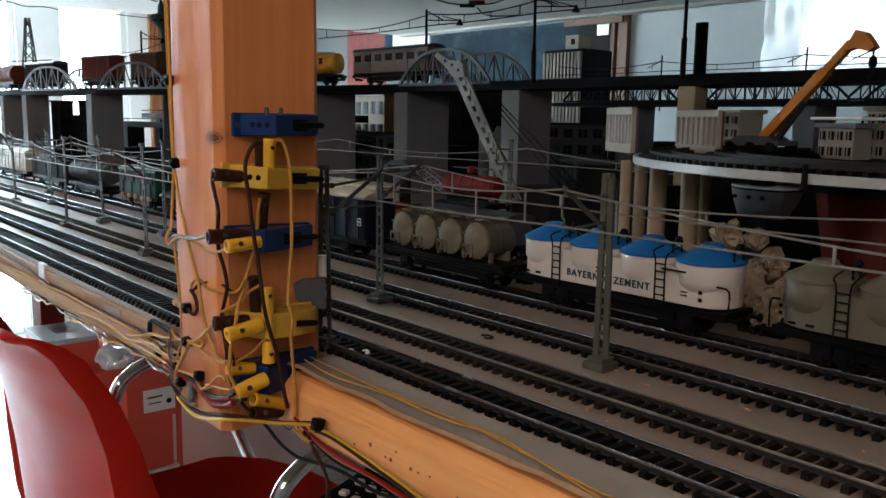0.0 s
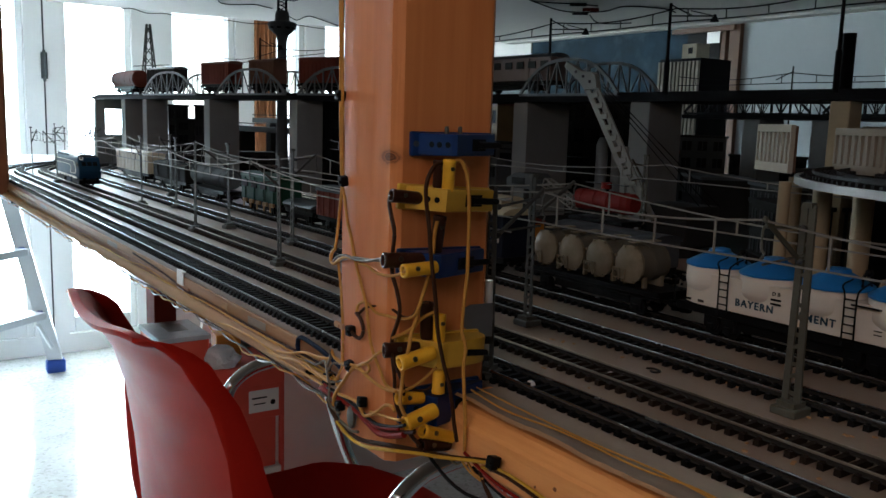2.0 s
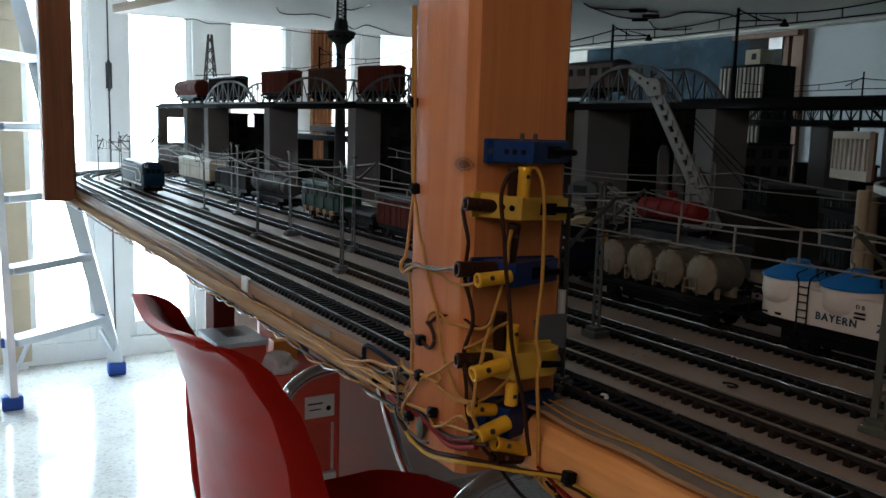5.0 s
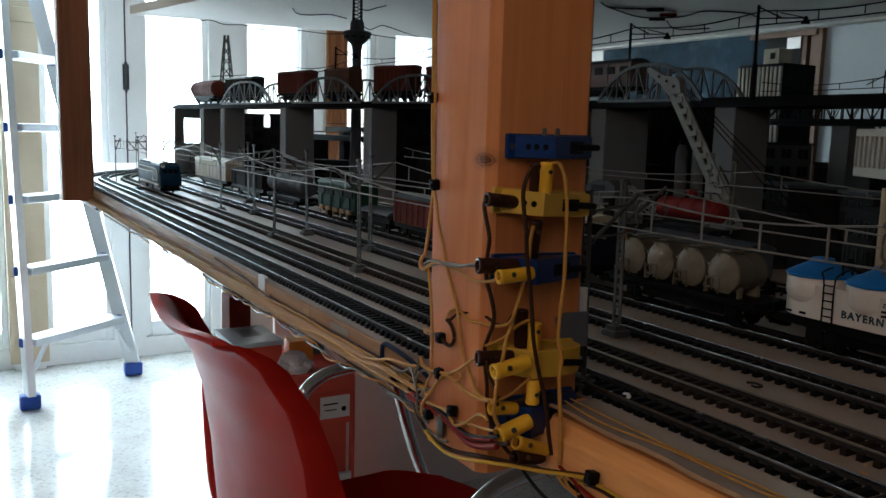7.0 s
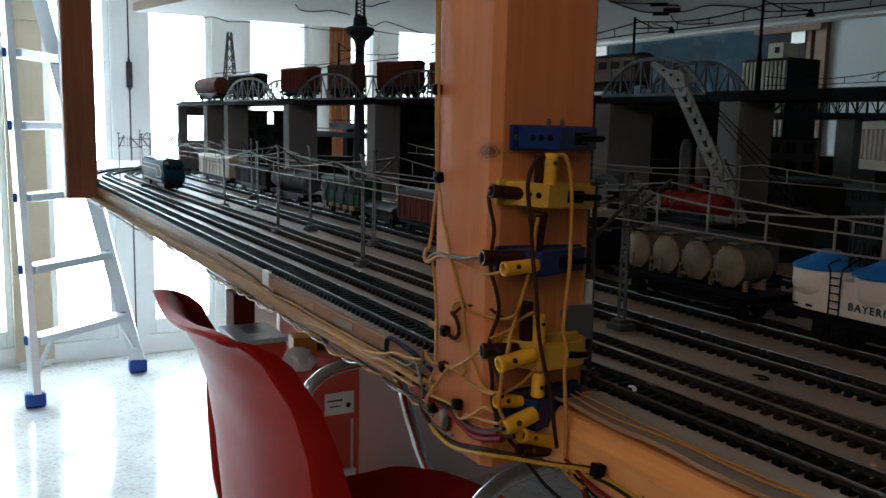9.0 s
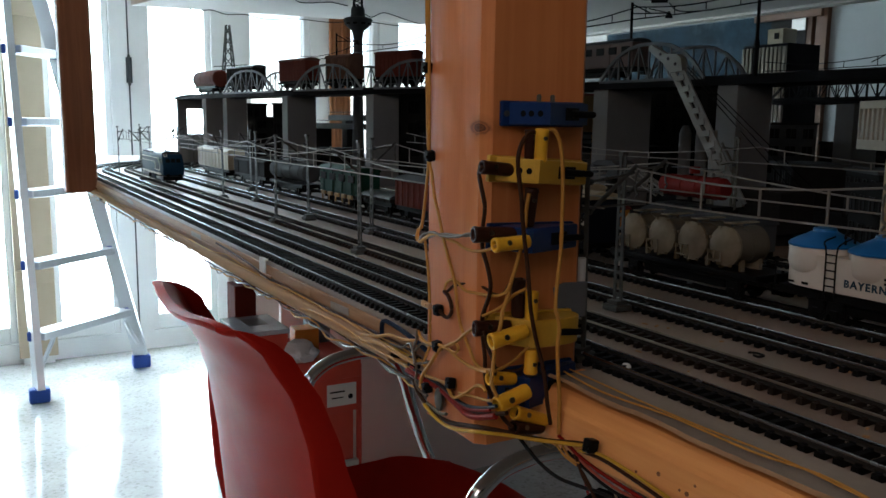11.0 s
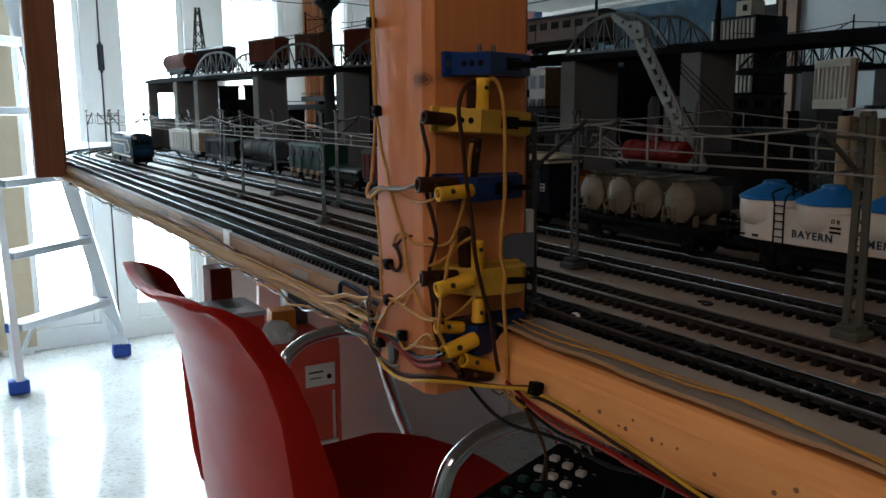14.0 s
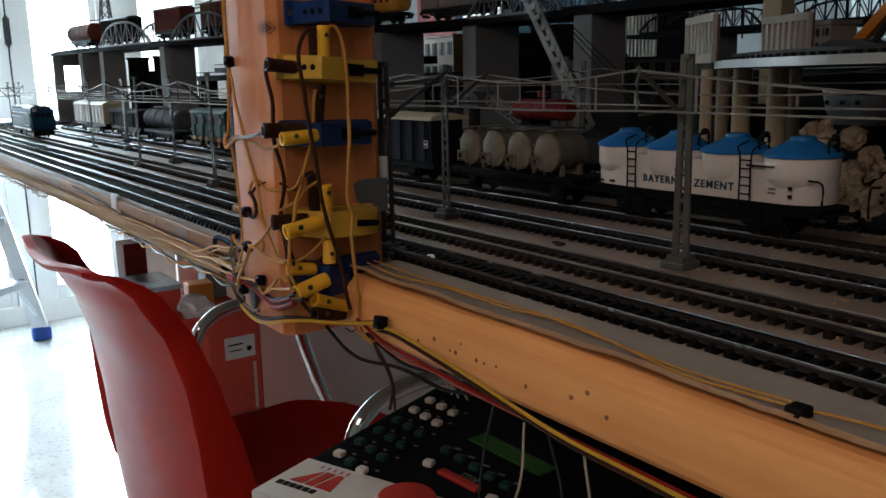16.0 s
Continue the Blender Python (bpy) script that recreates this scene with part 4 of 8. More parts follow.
def silo_wagon(x, y, half, wall, roof, n, label, lettered, group):
    th = thing("silo_wagon", label, "wagon", pose(x, y, RT), group)
    running_gear(th, half, (-half * 0.66, -half * 0.5, half * 0.5, half * 0.66))
    w = 2 * half / n
    r = w * 0.47
    ends = [(math.copysign(abs(math.cos(a)) ** 0.85, math.cos(a)), math.copysign(abs(math.sin(a)) ** 0.85, math.sin(a))) for a in [2 * math.pi * k / 24 for k in range(24)]]
    outline = []
    for cx, cy in ends:
        outline.append((cx * 0.022 + math.copysign(half - 0.0235, cx), cy * 0.0168))
    part("body_skirt", B().prism(outline, 0.0183, 0.0375, "z"), wall, th, smooth=True)
    for k in range(n):
        cx = -half + w * (k + 0.5)
        part("silo", B().lathe([(0.50, 0.0212), (0.78, 0.0240), (0.97, 0.0292), (1.0, 0.0312), (1.0, 0.0415), (0.97, 0.0422)], (cx, 0, 0), (r, 0.0192), 28), wall, th, smooth=True)
        lid = part("silo_roof", B().lathe([(1.03, 0.0410), (1.03, 0.0422), (0.98, 0.0430), (0.36, 0.0490), (0.33, 0.0507), (0.22, 0.0512)], (cx, 0, 0), (r, 0.0196), 28), roof, th, "conical filling roof", True)
        part("valve", B().tube([(cx + r * 0.9, -0.004, 0.042), (cx + r * 0.9, -0.004, 0.049), (cx + r * 0.98, 0.0, 0.052), (cx + r * 0.9, 0.004, 0.049), (cx + r * 0.9, 0.004, 0.042)], 0.0008, 6, 3).ball((cx + r * 0.95, -0.001, 0.051), 0.002), BLACK, th)
    for k in range(n // 2):
        lx = -half + w * (1 + 2 * k)
        b = B()
        for dx in (-0.0032, 0.0032):
            b.tube([(lx + dx, -0.0192, 0.015), (lx + dx, -0.0196, 0.040), (lx + dx * 1.6, -0.019, 0.0455), (lx + dx * 1.6, -0.010, 0.0480)], 0.0005, 5, 3)
        for j in range(6):
            b.cyl((lx - 0.0032, -0.0194, 0.0175 + 0.0043 * j), (lx + 0.0032, -0.0194, 0.0175 + 0.0043 * j), 0.00045, seg=5)
        part("ladder", b, BLACK, th, "thin black ladder")
    for s in (-1, 1):
        part("end_rail", B().tube([((half + 0.001) * s, -0.014, 0.016), ((half + 0.001) * s, -0.014, 0.029), ((half - 0.005) * s, -0.0165, 0.031)], 0.0006, 5, 3), BLACK, th)
    for px, pz, pw, ph in ((-half + 0.006, 0.028, 0.0016, 0.0016), (-half + 0.006, 0.0245, 0.0016, 0.0016), (-half + 0.012, 0.0205, 0.0035, 0.0012), (-half + 0.021, 0.0205, 0.004, 0.0014), (half - 0.014, 0.0265, 0.002, 0.0018), (half - 0.014, 0.0225, 0.002, 0.0018), (half - 0.024, 0.0235, 0.004, 0.0004), (half - 0.024, 0.0255, 0.004, 0.0004), (half - 0.030, 0.0365, 0.016, 0.0009)):
        part("data_mark", B().box((px, -0.0170 if pz < 0.03 else -0.0186, pz), (pw, 0.0006, ph)), BLACK, th)
    if lettered:
        writing("lettering", "BAYERN", 0.0058, pose(-half + w * 1.42 + 0.0033, -0.0170, 0.0243, 90), LETTER_BLUE, th, spread=1.22, bold=0.00012)
        writing("lettering", "D B", 0.0032, pose(-half + w * 1.86, -0.0170, 0.0335, 90), BLACK, th)
        for k in range(2):
            part("data_mark", B().box((-half + w * 1.86, -0.0170, 0.0303 - 0.0024 * k), (0.0062, 0.0006, 0.0011)), BLACK, th)
        writing("lettering", "ZEMENT", 0.0058, pose(-half + w * 2.36 + 0.0036, -0.0170, 0.0243, 90), LETTER_BLUE, th, spread=1.22, bold=0.00012)
    else:
        part("data_panel", B().box((0, -0.0170, 0.0245), (0.012, 0.0006, 0.004)), ROOF_DARK, th)
    return th


silo_wagon(-0.3070, 0.4050, 0.0760, CEMENT_WHITE, CEMENT_BLUE, 4, "ivory cement silo wagon with four blue conical roofs", True, "goods train on the rear track")
silo_wagon(-0.1330, 0.4050, 0.0730, SILO_GREY, SILO_GREY, 4, "plain grey cement silo wagon behind the ivory one", False, "goods train on the rear track")
silo_wagon(0.0320, 0.4050, 0.0730, SILO_GREY, SILO_GREY, 4, "plain grey cement silo wagon behind the ivory one", False, "goods train on the rear track")


def tank_wagon():
    th = thing("tank_wagon", "dark flat wagon carrying four beige cross-mounted tanks", "wagon", pose(-0.4618, 0.4050, RT), "goods train on the rear track")
    running_gear(th, 0.066, (-0.045, 0.045), BLACK)
    part("deck", B().span(-0.066, 0.066, -0.0165, 0.0165, 0.015, 0.0185, 0.0005), BLACK, th)
    for k in range(4):
        cx = -0.0412 + 0.0274 * k
        b = B()
        prof = [(0.0, -0.0168), (0.0060, -0.0167), (0.0103, -0.0164), (0.0117, -0.0158), (0.0118, -0.0145), (0.0120, 0.0085), (0.0118, 0.0098), (0.0103, 0.0112), (0.0, 0.0124)]
        seg = 22
        rings = [[b.bm.verts.new((cx + max(r, 1e-5) * math.cos(2 * math.pi * j / seg), yy, 0.0335 + max(r, 1e-5) * math.sin(2 * math.pi * j / seg))) for j in range(seg)] for r, yy in prof]
        for a, c in zip(rings, rings[1:]):
            for j in range(seg):
                b.bm.faces.new((a[j], a[(j + 1) % seg], c[(j + 1) % seg], c[j]))
        tank = part("tank", b, TANK_SHADED, th, "pressure tank with its body shaded in the colour and a beige end", True)
        part("end_dish", B().lathe([(0.0001, 0.0020), (0.0055, 0.0018), (0.0098, 0.0009), (0.0112, 0.0), (0.0124, -0.0003), (0.0126, -0.0012), (0.0122, -0.0022)], seg=26), TANK_BEIGE, tank, "beige dished tank end", True).matrix_basis = Matrix.Translation((cx, -0.0172, 0.0335)) @ Matrix.Rotation(math.pi / 2, 4, "X")
        for j in range(8):
            a = math.pi / 4 * (j + 0.5)
            part("rim_lug", B().box((cx + 0.0122 * math.cos(a), -0.0168, 0.0335 + 0.0122 * math.sin(a)), (0.0016, 0.0022, 0.0016)), TANK_BEIGE, tank)
        for yy in (-0.0030, 0.0088):
            part("band", B().cyl((cx, yy - 0.0008, 0.0335), (cx, yy + 0.0008, 0.0335), 0.0122, seg=22), TANK_SHADED, tank, smooth=False)
        part("hatch", B().cyl((cx, -0.006, 0.0455), (cx, -0.006, 0.0482), 0.0030, seg=12), TANK_SHADED, tank)
        part("walkway", B().box((cx, -0.003, 0.0478), (0.006, 0.025, 0.0008)), TANK_BEIGE, tank)
        part("saddle", B().box((cx - 0.008, -0.010, 0.0215), (0.0022, 0.003, 0.008)).box((cx + 0.008, -0.010, 0.0215), (0.0022, 0.003, 0.008)).box((cx, 0.006, 0.0215), (0.018, 0.003, 0.008)), TANK_BEIGE, tank)
        part("outlet_rack", B().box((cx - 0.005, -0.0205, 0.0245), (0.0105, 0.0008, 0.0008)).box((cx - 0.005, -0.0205, 0.0305), (0.0105, 0.0008, 0.0008)).box((cx - 0.010, -0.0205, 0.0270), (0.0008, 0.0008, 0.008)).box((cx - 0.005, -0.0205, 0.0270), (0.0008, 0.0008, 0.008)).box((cx, -0.0205, 0.0270), (0.0008, 0.0008, 0.008)), TANK_BEIGE, tank)
tank_wagon()


def box_wagon(name, x, y, half, body, roof, label, group, h=0.030, z0=RT, ang=0.0, windows=0, gear=True, ribs=9):
    th = thing(name, label, "wagon", pose(x, y, z0, 0, 0, ang), group)
    running_gear(th, half, (-half * 0.6, half * 0.6))
    part("body", B().span(-half, half, -0.0155, 0.0155, 0.017, 0.017 + h, 0.0008), body, th)
    b = B()
    arch = [(0.0168 * math.sin(a), 0.017 + h + 0.0055 * math.cos(a)) for a in [radians(-90 + 15 * k) for k in range(13)]]
    part("roof", b.prism(arch, -half - 0.001, half + 0.001, "x"), roof, th, "arched roof", True)
    for k in range(ribs):
        px = -half + 2 * half * (k + 0.5) / ribs
        for s in (-1, 1):
            part("rib", B().box((px, 0.0158 * s, 0.017 + h / 2), (0.0014, 0.0012, h * 0.94)), body, th)
    for k in range(windows):
        px = -half + 2 * half * (k + 0.5) / windows
        part("coach_window", B().box((px, -0.0161, 0.017 + h * 0.68), (half * 1.2 / windows, 0.0008, h * 0.3)), BLACK, th, "dark coach window")
    return th


GT = "goods train on the rear track"
b2 = box_wagon("covered_wagon", -0.635, 0.4050, 0.080, DARK_BLUE, CREAM, "long dark blue covered wagon with a cream roof", GT, 0.0335)
part("destination_plate", B().box((0.074, -0.0166, 0.032), (0.005, 0.0006, 0.006)), TRIM_WHITE, b2)
part("plate_marks", B().box((0.074, -0.0171, 0.0335), (0.003, 0.0004, 0.0015)).box((0.074, -0.0171, 0.0305), (0.003, 0.0004, 0.0015)), BLACK, b2)
SI = "wagons standing on the far sidings"
box_wagon("covered_wagon", -0.828, 0.4050, 0.057, RED_WAGON, HOUSE_GREY, "oxide red covered goods wagon with grey roof", GT, 0.027)
box_wagon("covered_wagon", -0.820, 0.560, 0.066, CREAM, CREAM, "cream roofed refrigerator wagon", SI, 0.022)
box_wagon("covered_wagon", -0.652, 0.475, 0.031, CRANE_ORANGE, RED_WAGON, "low brick red container wagon", SI, 0.016, ribs=3)
box_wagon("covered_wagon", -1.660, 0.4050, 0.108, CREAM, CREAM, "pale cream covered wagon shining in window light", GT, 0.032)
box_wagon("flat_wagon", -0.935, 0.4050, 0.038, HOUSE_DARK, ROOF_DARK, "dark low flat goods wagon", GT, 0.004, ribs=3)
box_wagon("covered_wagon", -0.52, 0.475, 0.055, HOUSE_GREY, ROOF_DARK, "grey open goods wagon with load", SI, 0.020)
box_wagon("covered_wagon", -1.430, 0.4050, 0.085, HOUSE_DARK, HOUSE_DARK, "dark goods wagon on the rear track", GT, 0.022, ribs=3)


def barrel_wagon(name, x, y, half, material, label, z0=RT, ang=0.0, r=0.0135, group=SI):
    th = thing(name, label, "wagon", pose(x, y, z0, 0, 0, ang), group)
    running_gear(th, half, (-half * 0.6, half * 0.6))
    part("barrel", B().cyl((-half, 0, 0.033), (half, 0, 0.033), r, seg=24).cyl((-half - 0.003, 0, 0.033), (-half, 0, 0.033), r * 0.75, r, 24).cyl((half, 0, 0.033), (half + 0.003, 0, 0.033), r, r * 0.75, 24), material, th, smooth=True)
    for k in range(4):
        px = -half * 0.75 + half * 0.5 * k
        part("band", B().cyl((px - 0.001, 0, 0.033), (px + 0.001, 0, 0.033), r + 0.0005, seg=24), material, th)
    part("dome", B().cyl((0, 0, 0.045), (0, 0, 0.051), 0.005, seg=14), material, th)
    part("catwalk", B().box((0, 0, 0.0495), (half * 1.5, 0.006, 0.0008)), ROOF_DARK, th)
    return th


red = barrel_wagon("barrel_wagon", -0.6145, 0.560, 0.035, BRIGHT_RED, "bright red tank wagon with a grey frame on the siding", BZ + 0.0245, r=0.0098)
part("frame_box", B().span(-0.032, 0.034, -0.012, 0.012, -0.0240, -0.0010, 0.0006), HOUSE_GREY, red, "grey box under the red tank")
part("frame_post", B().span(-0.0325, -0.0310, -0.0128, -0.0121, -0.021, -0.002).span(0.000, 0.0015, -0.0128, -0.0121, -0.021, -0.002).span(0.0325, 0.0340, -0.0128, -0.0121, -0.021, -0.002), BLACK_PAINT, red)
barrel_wagon("barrel_wagon", -1.253, 0.4050, 0.072, HOUSE_GREY, "grey ribbed tank wagon on the rear track", group=GT)


def diesel(name, x, y, half, body, roof, label, z0, bonnet=False):
    th = thing(name, label, "locomotive", pose(x, y, z0))
    running_gear(th, half * 0.96, (-half * 0.75, -half * 0.48, half * 0.48, half * 0.75))
    h0, h1 = 0.013, 0.046
    # body: long sides, raked nose at both ends
    nose = [(-half, h0), (half, h0), (half + 0.001, 0.026), (half - 0.004, 0.036), (half - 0.013, h1 + 0.0015), (-half + 0.013, h1 + 0.0015), (-half + 0.004, 0.036), (-half - 0.001, 0.026)]
    bb = B().prism(nose, -0.0172, 0.0172, "y")
    bmesh.ops.bevel(bb.bm, geom=[e for e in bb.bm.edges], offset=0.0022, segments=3, affect="EDGES", profile=0.5)
    part("body", bb, body, th, smooth=True)
    part("roof", B().prism([(-0.0165, h1 - 0.0005), (0.0165, h1 - 0.0005), (0.0145, h1 + 0.0035), (0.009, h1 + 0.0058), (-0.009, h1 + 0.0058), (-0.0145, h1 + 0.0035)], -half + 0.015, half - 0.017, "x"), roof, th, "dark grey roof")
    for k in range(16):
        px = -half + 0.022 + k * 0.0056
        part("roof_louvre", B().box((px, -0.0152, h1 + 0.0016), (0.0034, 0.0022, 0.0055), Matrix.Rotation(radians(35), 3, "X")), LOCO_DARK, th)
    for k in range(7):
        part("roof_bolt", B().cyl((0.03 + 0.007 * k, -0.006 + 0.006 * (k % 2), h1 + 0.005), (0.03 + 0.007 * k, -0.006 + 0.006 * (k % 2), h1 + 0.0075), 0.0009, seg=8), BRIGHT_METAL, th)
    ys = -0.0174
    part("side_band", B().prism([(-half + 0.012, 0.0405), (half - 0.038, 0.0405), (half - 0.0215, 0.029), (half - 0.027, 0.0205), (half - 0.066, 0.0205), (half - 0.060, 0.0275), (half - 0.067, 0.0335), (-half + 0.018, 0.0335)], ys - 0.0003, ys, "y"), LOCO_DARK, th, "darker blue arrow-shaped band")
    outline = [(-half + 0.012, 0.0405), (half - 0.038, 0.0405), (half - 0.0215, 0.029), (half - 0.027, 0.0205), (half - 0.066, 0.0205), (half - 0.060, 0.0275), (half - 0.067, 0.0335), (-half + 0.018, 0.0335)]
    b = B()
    for (xa, za), (xb, zb) in zip(outline, outline[1:] + outline[:1]):
        b.bar((xa, ys - 0.0004, za), (xb, ys - 0.0004, zb), 0.0006)
    part("band_line", b, TRIM_WHITE, th, "thin white outline")
    part("sole_bar", B().span(-half + 0.002, half - 0.018, ys - 0.0006, ys, 0.0125, 0.0160), TRIM_WHITE, th, "white lower side strip")
    for k in range(6):
        part("sole_clip", B().box((-half + 0.022 + k * 0.024, ys - 0.001, 0.0130), (0.004, 0.0012, 0.003)), BLACK, th)
    for k in range(3):
        part("cab_window", B().box((half - 0.019 + 0.0062 * k, ys - 0.0001, 0.0365 - 0.0004 * k), (0.0042, 0.0006, 0.0075)), BLACK, th, "dark cab side window")
    for y in (-0.0085, 0.0, 0.0085):
        part("windscreen", B().box((half - 0.0055, y, 0.0370), (0.0012, 0.0070, 0.0080), Matrix.Rotation(radians(-36), 3, "Y")), BLACK, th, "dark windscreen")
    part("head_lamp", B().box((half - 0.0115, -0.011, 0.0455), (0.0012, 0.0058, 0.0058), Matrix.Rotation(radians(-40), 3, "Y")), TRIM_WHITE, th)
    part("head_lamp_lens", B().cyl((half - 0.0116, -0.011, 0.0455), (half - 0.0102, -0.011, 0.0467), 0.0016, seg=10), BLACK, th)
    for s in (-1, 1):
        part("bogie", B().span(s * half * 0.62 - 0.030, s * half * 0.62 + 0.030, -0.0160, 0.0160, 0.004, 0.0105, 0.001), BLACK, th)
    part("fuel_tank", B().span(-0.018, 0.018, -0.015, 0.015, 0.003, 0.0135, 0.001), LOCO_DARK, th)
    return th


diesel("diesel_locomotive", -1.6000, 0.2850, 0.0985, LOCO_BLUE, ROOF_DARK, "petrol blue diesel locomotive with white arrow outline", RT)
shunter = box_wagon("shunting_locomotive", -1.048, 0.4050, 0.060, GREEN_LOCO, GREEN_LOCO, "dark green shunting locomotive with yellow steps", GT, 0.029, windows=4, ribs=4)
for px in (-0.042, -0.020, 0.002, 0.024, 0.044):
    part("step", B().span(px - 0.006, px + 0.006, -0.0185, -0.0160, 0.0125, 0.0170).span(px - 0.005, px - 0.003, -0.0180, -0.0165, 0.006, 0.0125), YELLOW_HOUSE, shunter, "dull yellow step")


# catenary masts
def lattice_mast(x, y, h=0.0955, material=STEEL, thick=False, arm=0.0, label="slender grey lattice catenary mast on the board", turn=0.0):
    th = thing("catenary_mast", label, "mast", pose(x, y, BZ, random.uniform(-0.8, 0.8), random.uniform(-0.8, 0.8), turn), "catenary masts along the tracks")
    part("base", B().span(-0.0065, 0.0065, -0.0065, 0.0065, 0, 0.004, 0.0008).span(-0.0045, 0.0045, -0.0045, 0.0045, 0.004, 0.0065), material, th)
    w = 0.0028 if not thick else 0.0030
    for s in (-1, 1):
        part("leg", B().bar((s * w, 0, 0.005), (s * w * 0.62, 0, h), 0.0010 if not thick else 0.0014, 0.0022 if not thick else 0.0032), material, th)
    n = int(h / 0.0078)
    for k in range(n):
        z = 0.010 + k * (h - 0.014) / n
        f = 1 - 0.38 * z / h
        part("rung", B().bar((-w * f, 0, z), (w * f, 0, z + (0.0028 if k % 2 else 0)), 0.0009, 0.0018), material, th)
    part("cap", B().box((0, 0, h), (w * 1.5, 0.004, 0.0022)), material, th)
    if arm:
        s = 1 if arm > 0 else -1
        part("cantilever", B().bar((0, 0, h - 0.027), (0, arm, h - 0.004), 0.0011, 0.0020), material, th)
        part("tie_rod", B().cyl((0, 0, h - 0.010), (0, arm * 0.92, h - 0.008), 0.0007, seg=6).cyl((0, 0, h - 0.022), (0, arm * 0.95, h - 0.024), 0.0006, seg=6), material, th)
        part("hanger", B().tube([(0, arm, h - 0.004), (0.0015, arm, h - 0.0065), (0, arm, h - 0.009), (0, arm, h - 0.017), (0.0014, arm, h - 0.019), (0, arm, h - 0.0215)], 0.0006, 6, 3), material, th)
        for iy, iz in ((arm * 0.12, h - 0.0243), (arm * 0.12, h - 0.0098)):
            part("insulator", B().ball((0, iy, iz), 0.0016, (1, 1.3, 1), 8), HOUSE_GREY, th)
    return th


lattice_mast(-0.2565, 0.3220, 0.0955, MAST_GREEN, True, -0.032, "thick olive lattice catenary mast with concrete foot")
lattice_mast(-0.4455, 0.3250, 0.0955, STEEL, False, 0.035)
lattice_mast(-0.3700, 0.2345, 0.0955, STEEL, False, 0.0620, "slender grey lattice catenary mast with a long arm beside the post", 25)
lattice_mast(-0.7160, 0.2730, 0.0955, STEEL, False, -0.026)
for x, y, arm in ((-0.825, 0.3340, 0.026), (-0.965, 0.3200, -0.030), (-0.955, 0.2780, -0.030), (-1.1995, 0.3320, 0.028), (-1.2484, 0.2990, -0.012), (-1.3696, 0.3755, -0.016), (-1.7613, 0.2948, -0.020), (-1.671, 0.2645, -0.020), (-1.8194, 0.3371, 0.018), (-2.3231, 0.3756, 0.020), (-1.7678, 0.2400, 0.010), (-1.8357, 0.3645, -0.010), (-2.05, 0.40, 0.024), (-2.15, 0.47, 0.024), (-2.2, 0.42, 0.024), (-0.07, 0.325, 0.035)):
    lattice_mast(x, y, 0.0955, STEEL, False, arm)
lattice_mast(-0.6105, 0.607, 0.1010, MAST_GREEN, False, -0.020)


def catenary(y, xs, zc=0.9475, zm=0.966, sag=0.015, material=WIRE, r=0.0005, name="catenary_line", group="catenary lines"):
    th = thing(name, "thin grey catenary wires with droppers above the track", "overhead line", None, group)
    for a, c in zip(xs, xs[1:]):
        n = 12
        dip = min(sag, 0.035 * abs(c - a))
        zm_at = [zm - dip * math.sin(math.pi * k / n) for k in range(n + 1)]
        pts = [(a + (c - a) * k / n, y, zm_at[k]) for k in range(n + 1)]
        part("messenger_wire", B().tube(pts, r, 5, 1), material, th)
        part("contact_wire", B().tube([(a, y, zc), ((a + c) / 2, y + 0.002, zc - 0.001), (c, y, zc)], r, 5, 2), material, th)
        for k in range(2, n, 3):
            x = a + (c - a) * k / n
            part("dropper", B().box((x, y, (zc + zm_at[k]) / 2), (0.0011, 0.0006, zm_at[k] - zc)), material, th)
    return th


for xs_, y_ in (((0.30, -0.07, -0.4455, -0.825, -1.1995, -1.60, -1.95), 0.360), ((0.12, -0.2578, -0.3962, -0.965, -1.3696, -1.76), 0.2905), ((-0.3700, -0.7160, -0.955, -1.2484, -1.7613), 0.247)):
    catenary(y_, xs_, 0.9525, 0.9695, 0.0125)
catenary(0.590, (-0.25, -0.5690, -0.90, -1.25), 0.9600, 0.9740, 0.010)

# ---- viaduct and bridge ----
DZ = 1.045      # deck top
DECK = [Vector(p) for p in ((0.6, 0.73, 0), (-0.5, 0.73, 0), (-0.8, 0.73, 0), (-1.0, 0.725, 0), (-1.2, 0.67, 0), (-1.4, 0.592, 0), (-1.62, 0.535, 0), (-1.85, 0.492, 0), (-2.15, 0.455, 0), (-2.235, 0.446, 0))]
def deck_at(x):
    for a, c in zip(DECK, DECK[1:]):
        if c.x <= x <= a.x:
            t = (x - a.x) / (c.x - a.x)
            return a.lerp(c, t), math.degrees(math.atan2(c.y - a.y, c.x - a.x))
    return (DECK[0], 180) if x > DECK[0].x else (DECK[-1], 173)
bridge = thing("viaduct", "long model viaduct with grey card piers and arched steel spans", "bridge")
part("deck", B().sweep([p + Vector((0, 0, DZ)) for p in DECK], [(0.0, -0.0075), (0.082, -0.0075), (0.082, 0.0), (0.0, 0.0)]), BLACK_PAINT, bridge, "black deck girder")
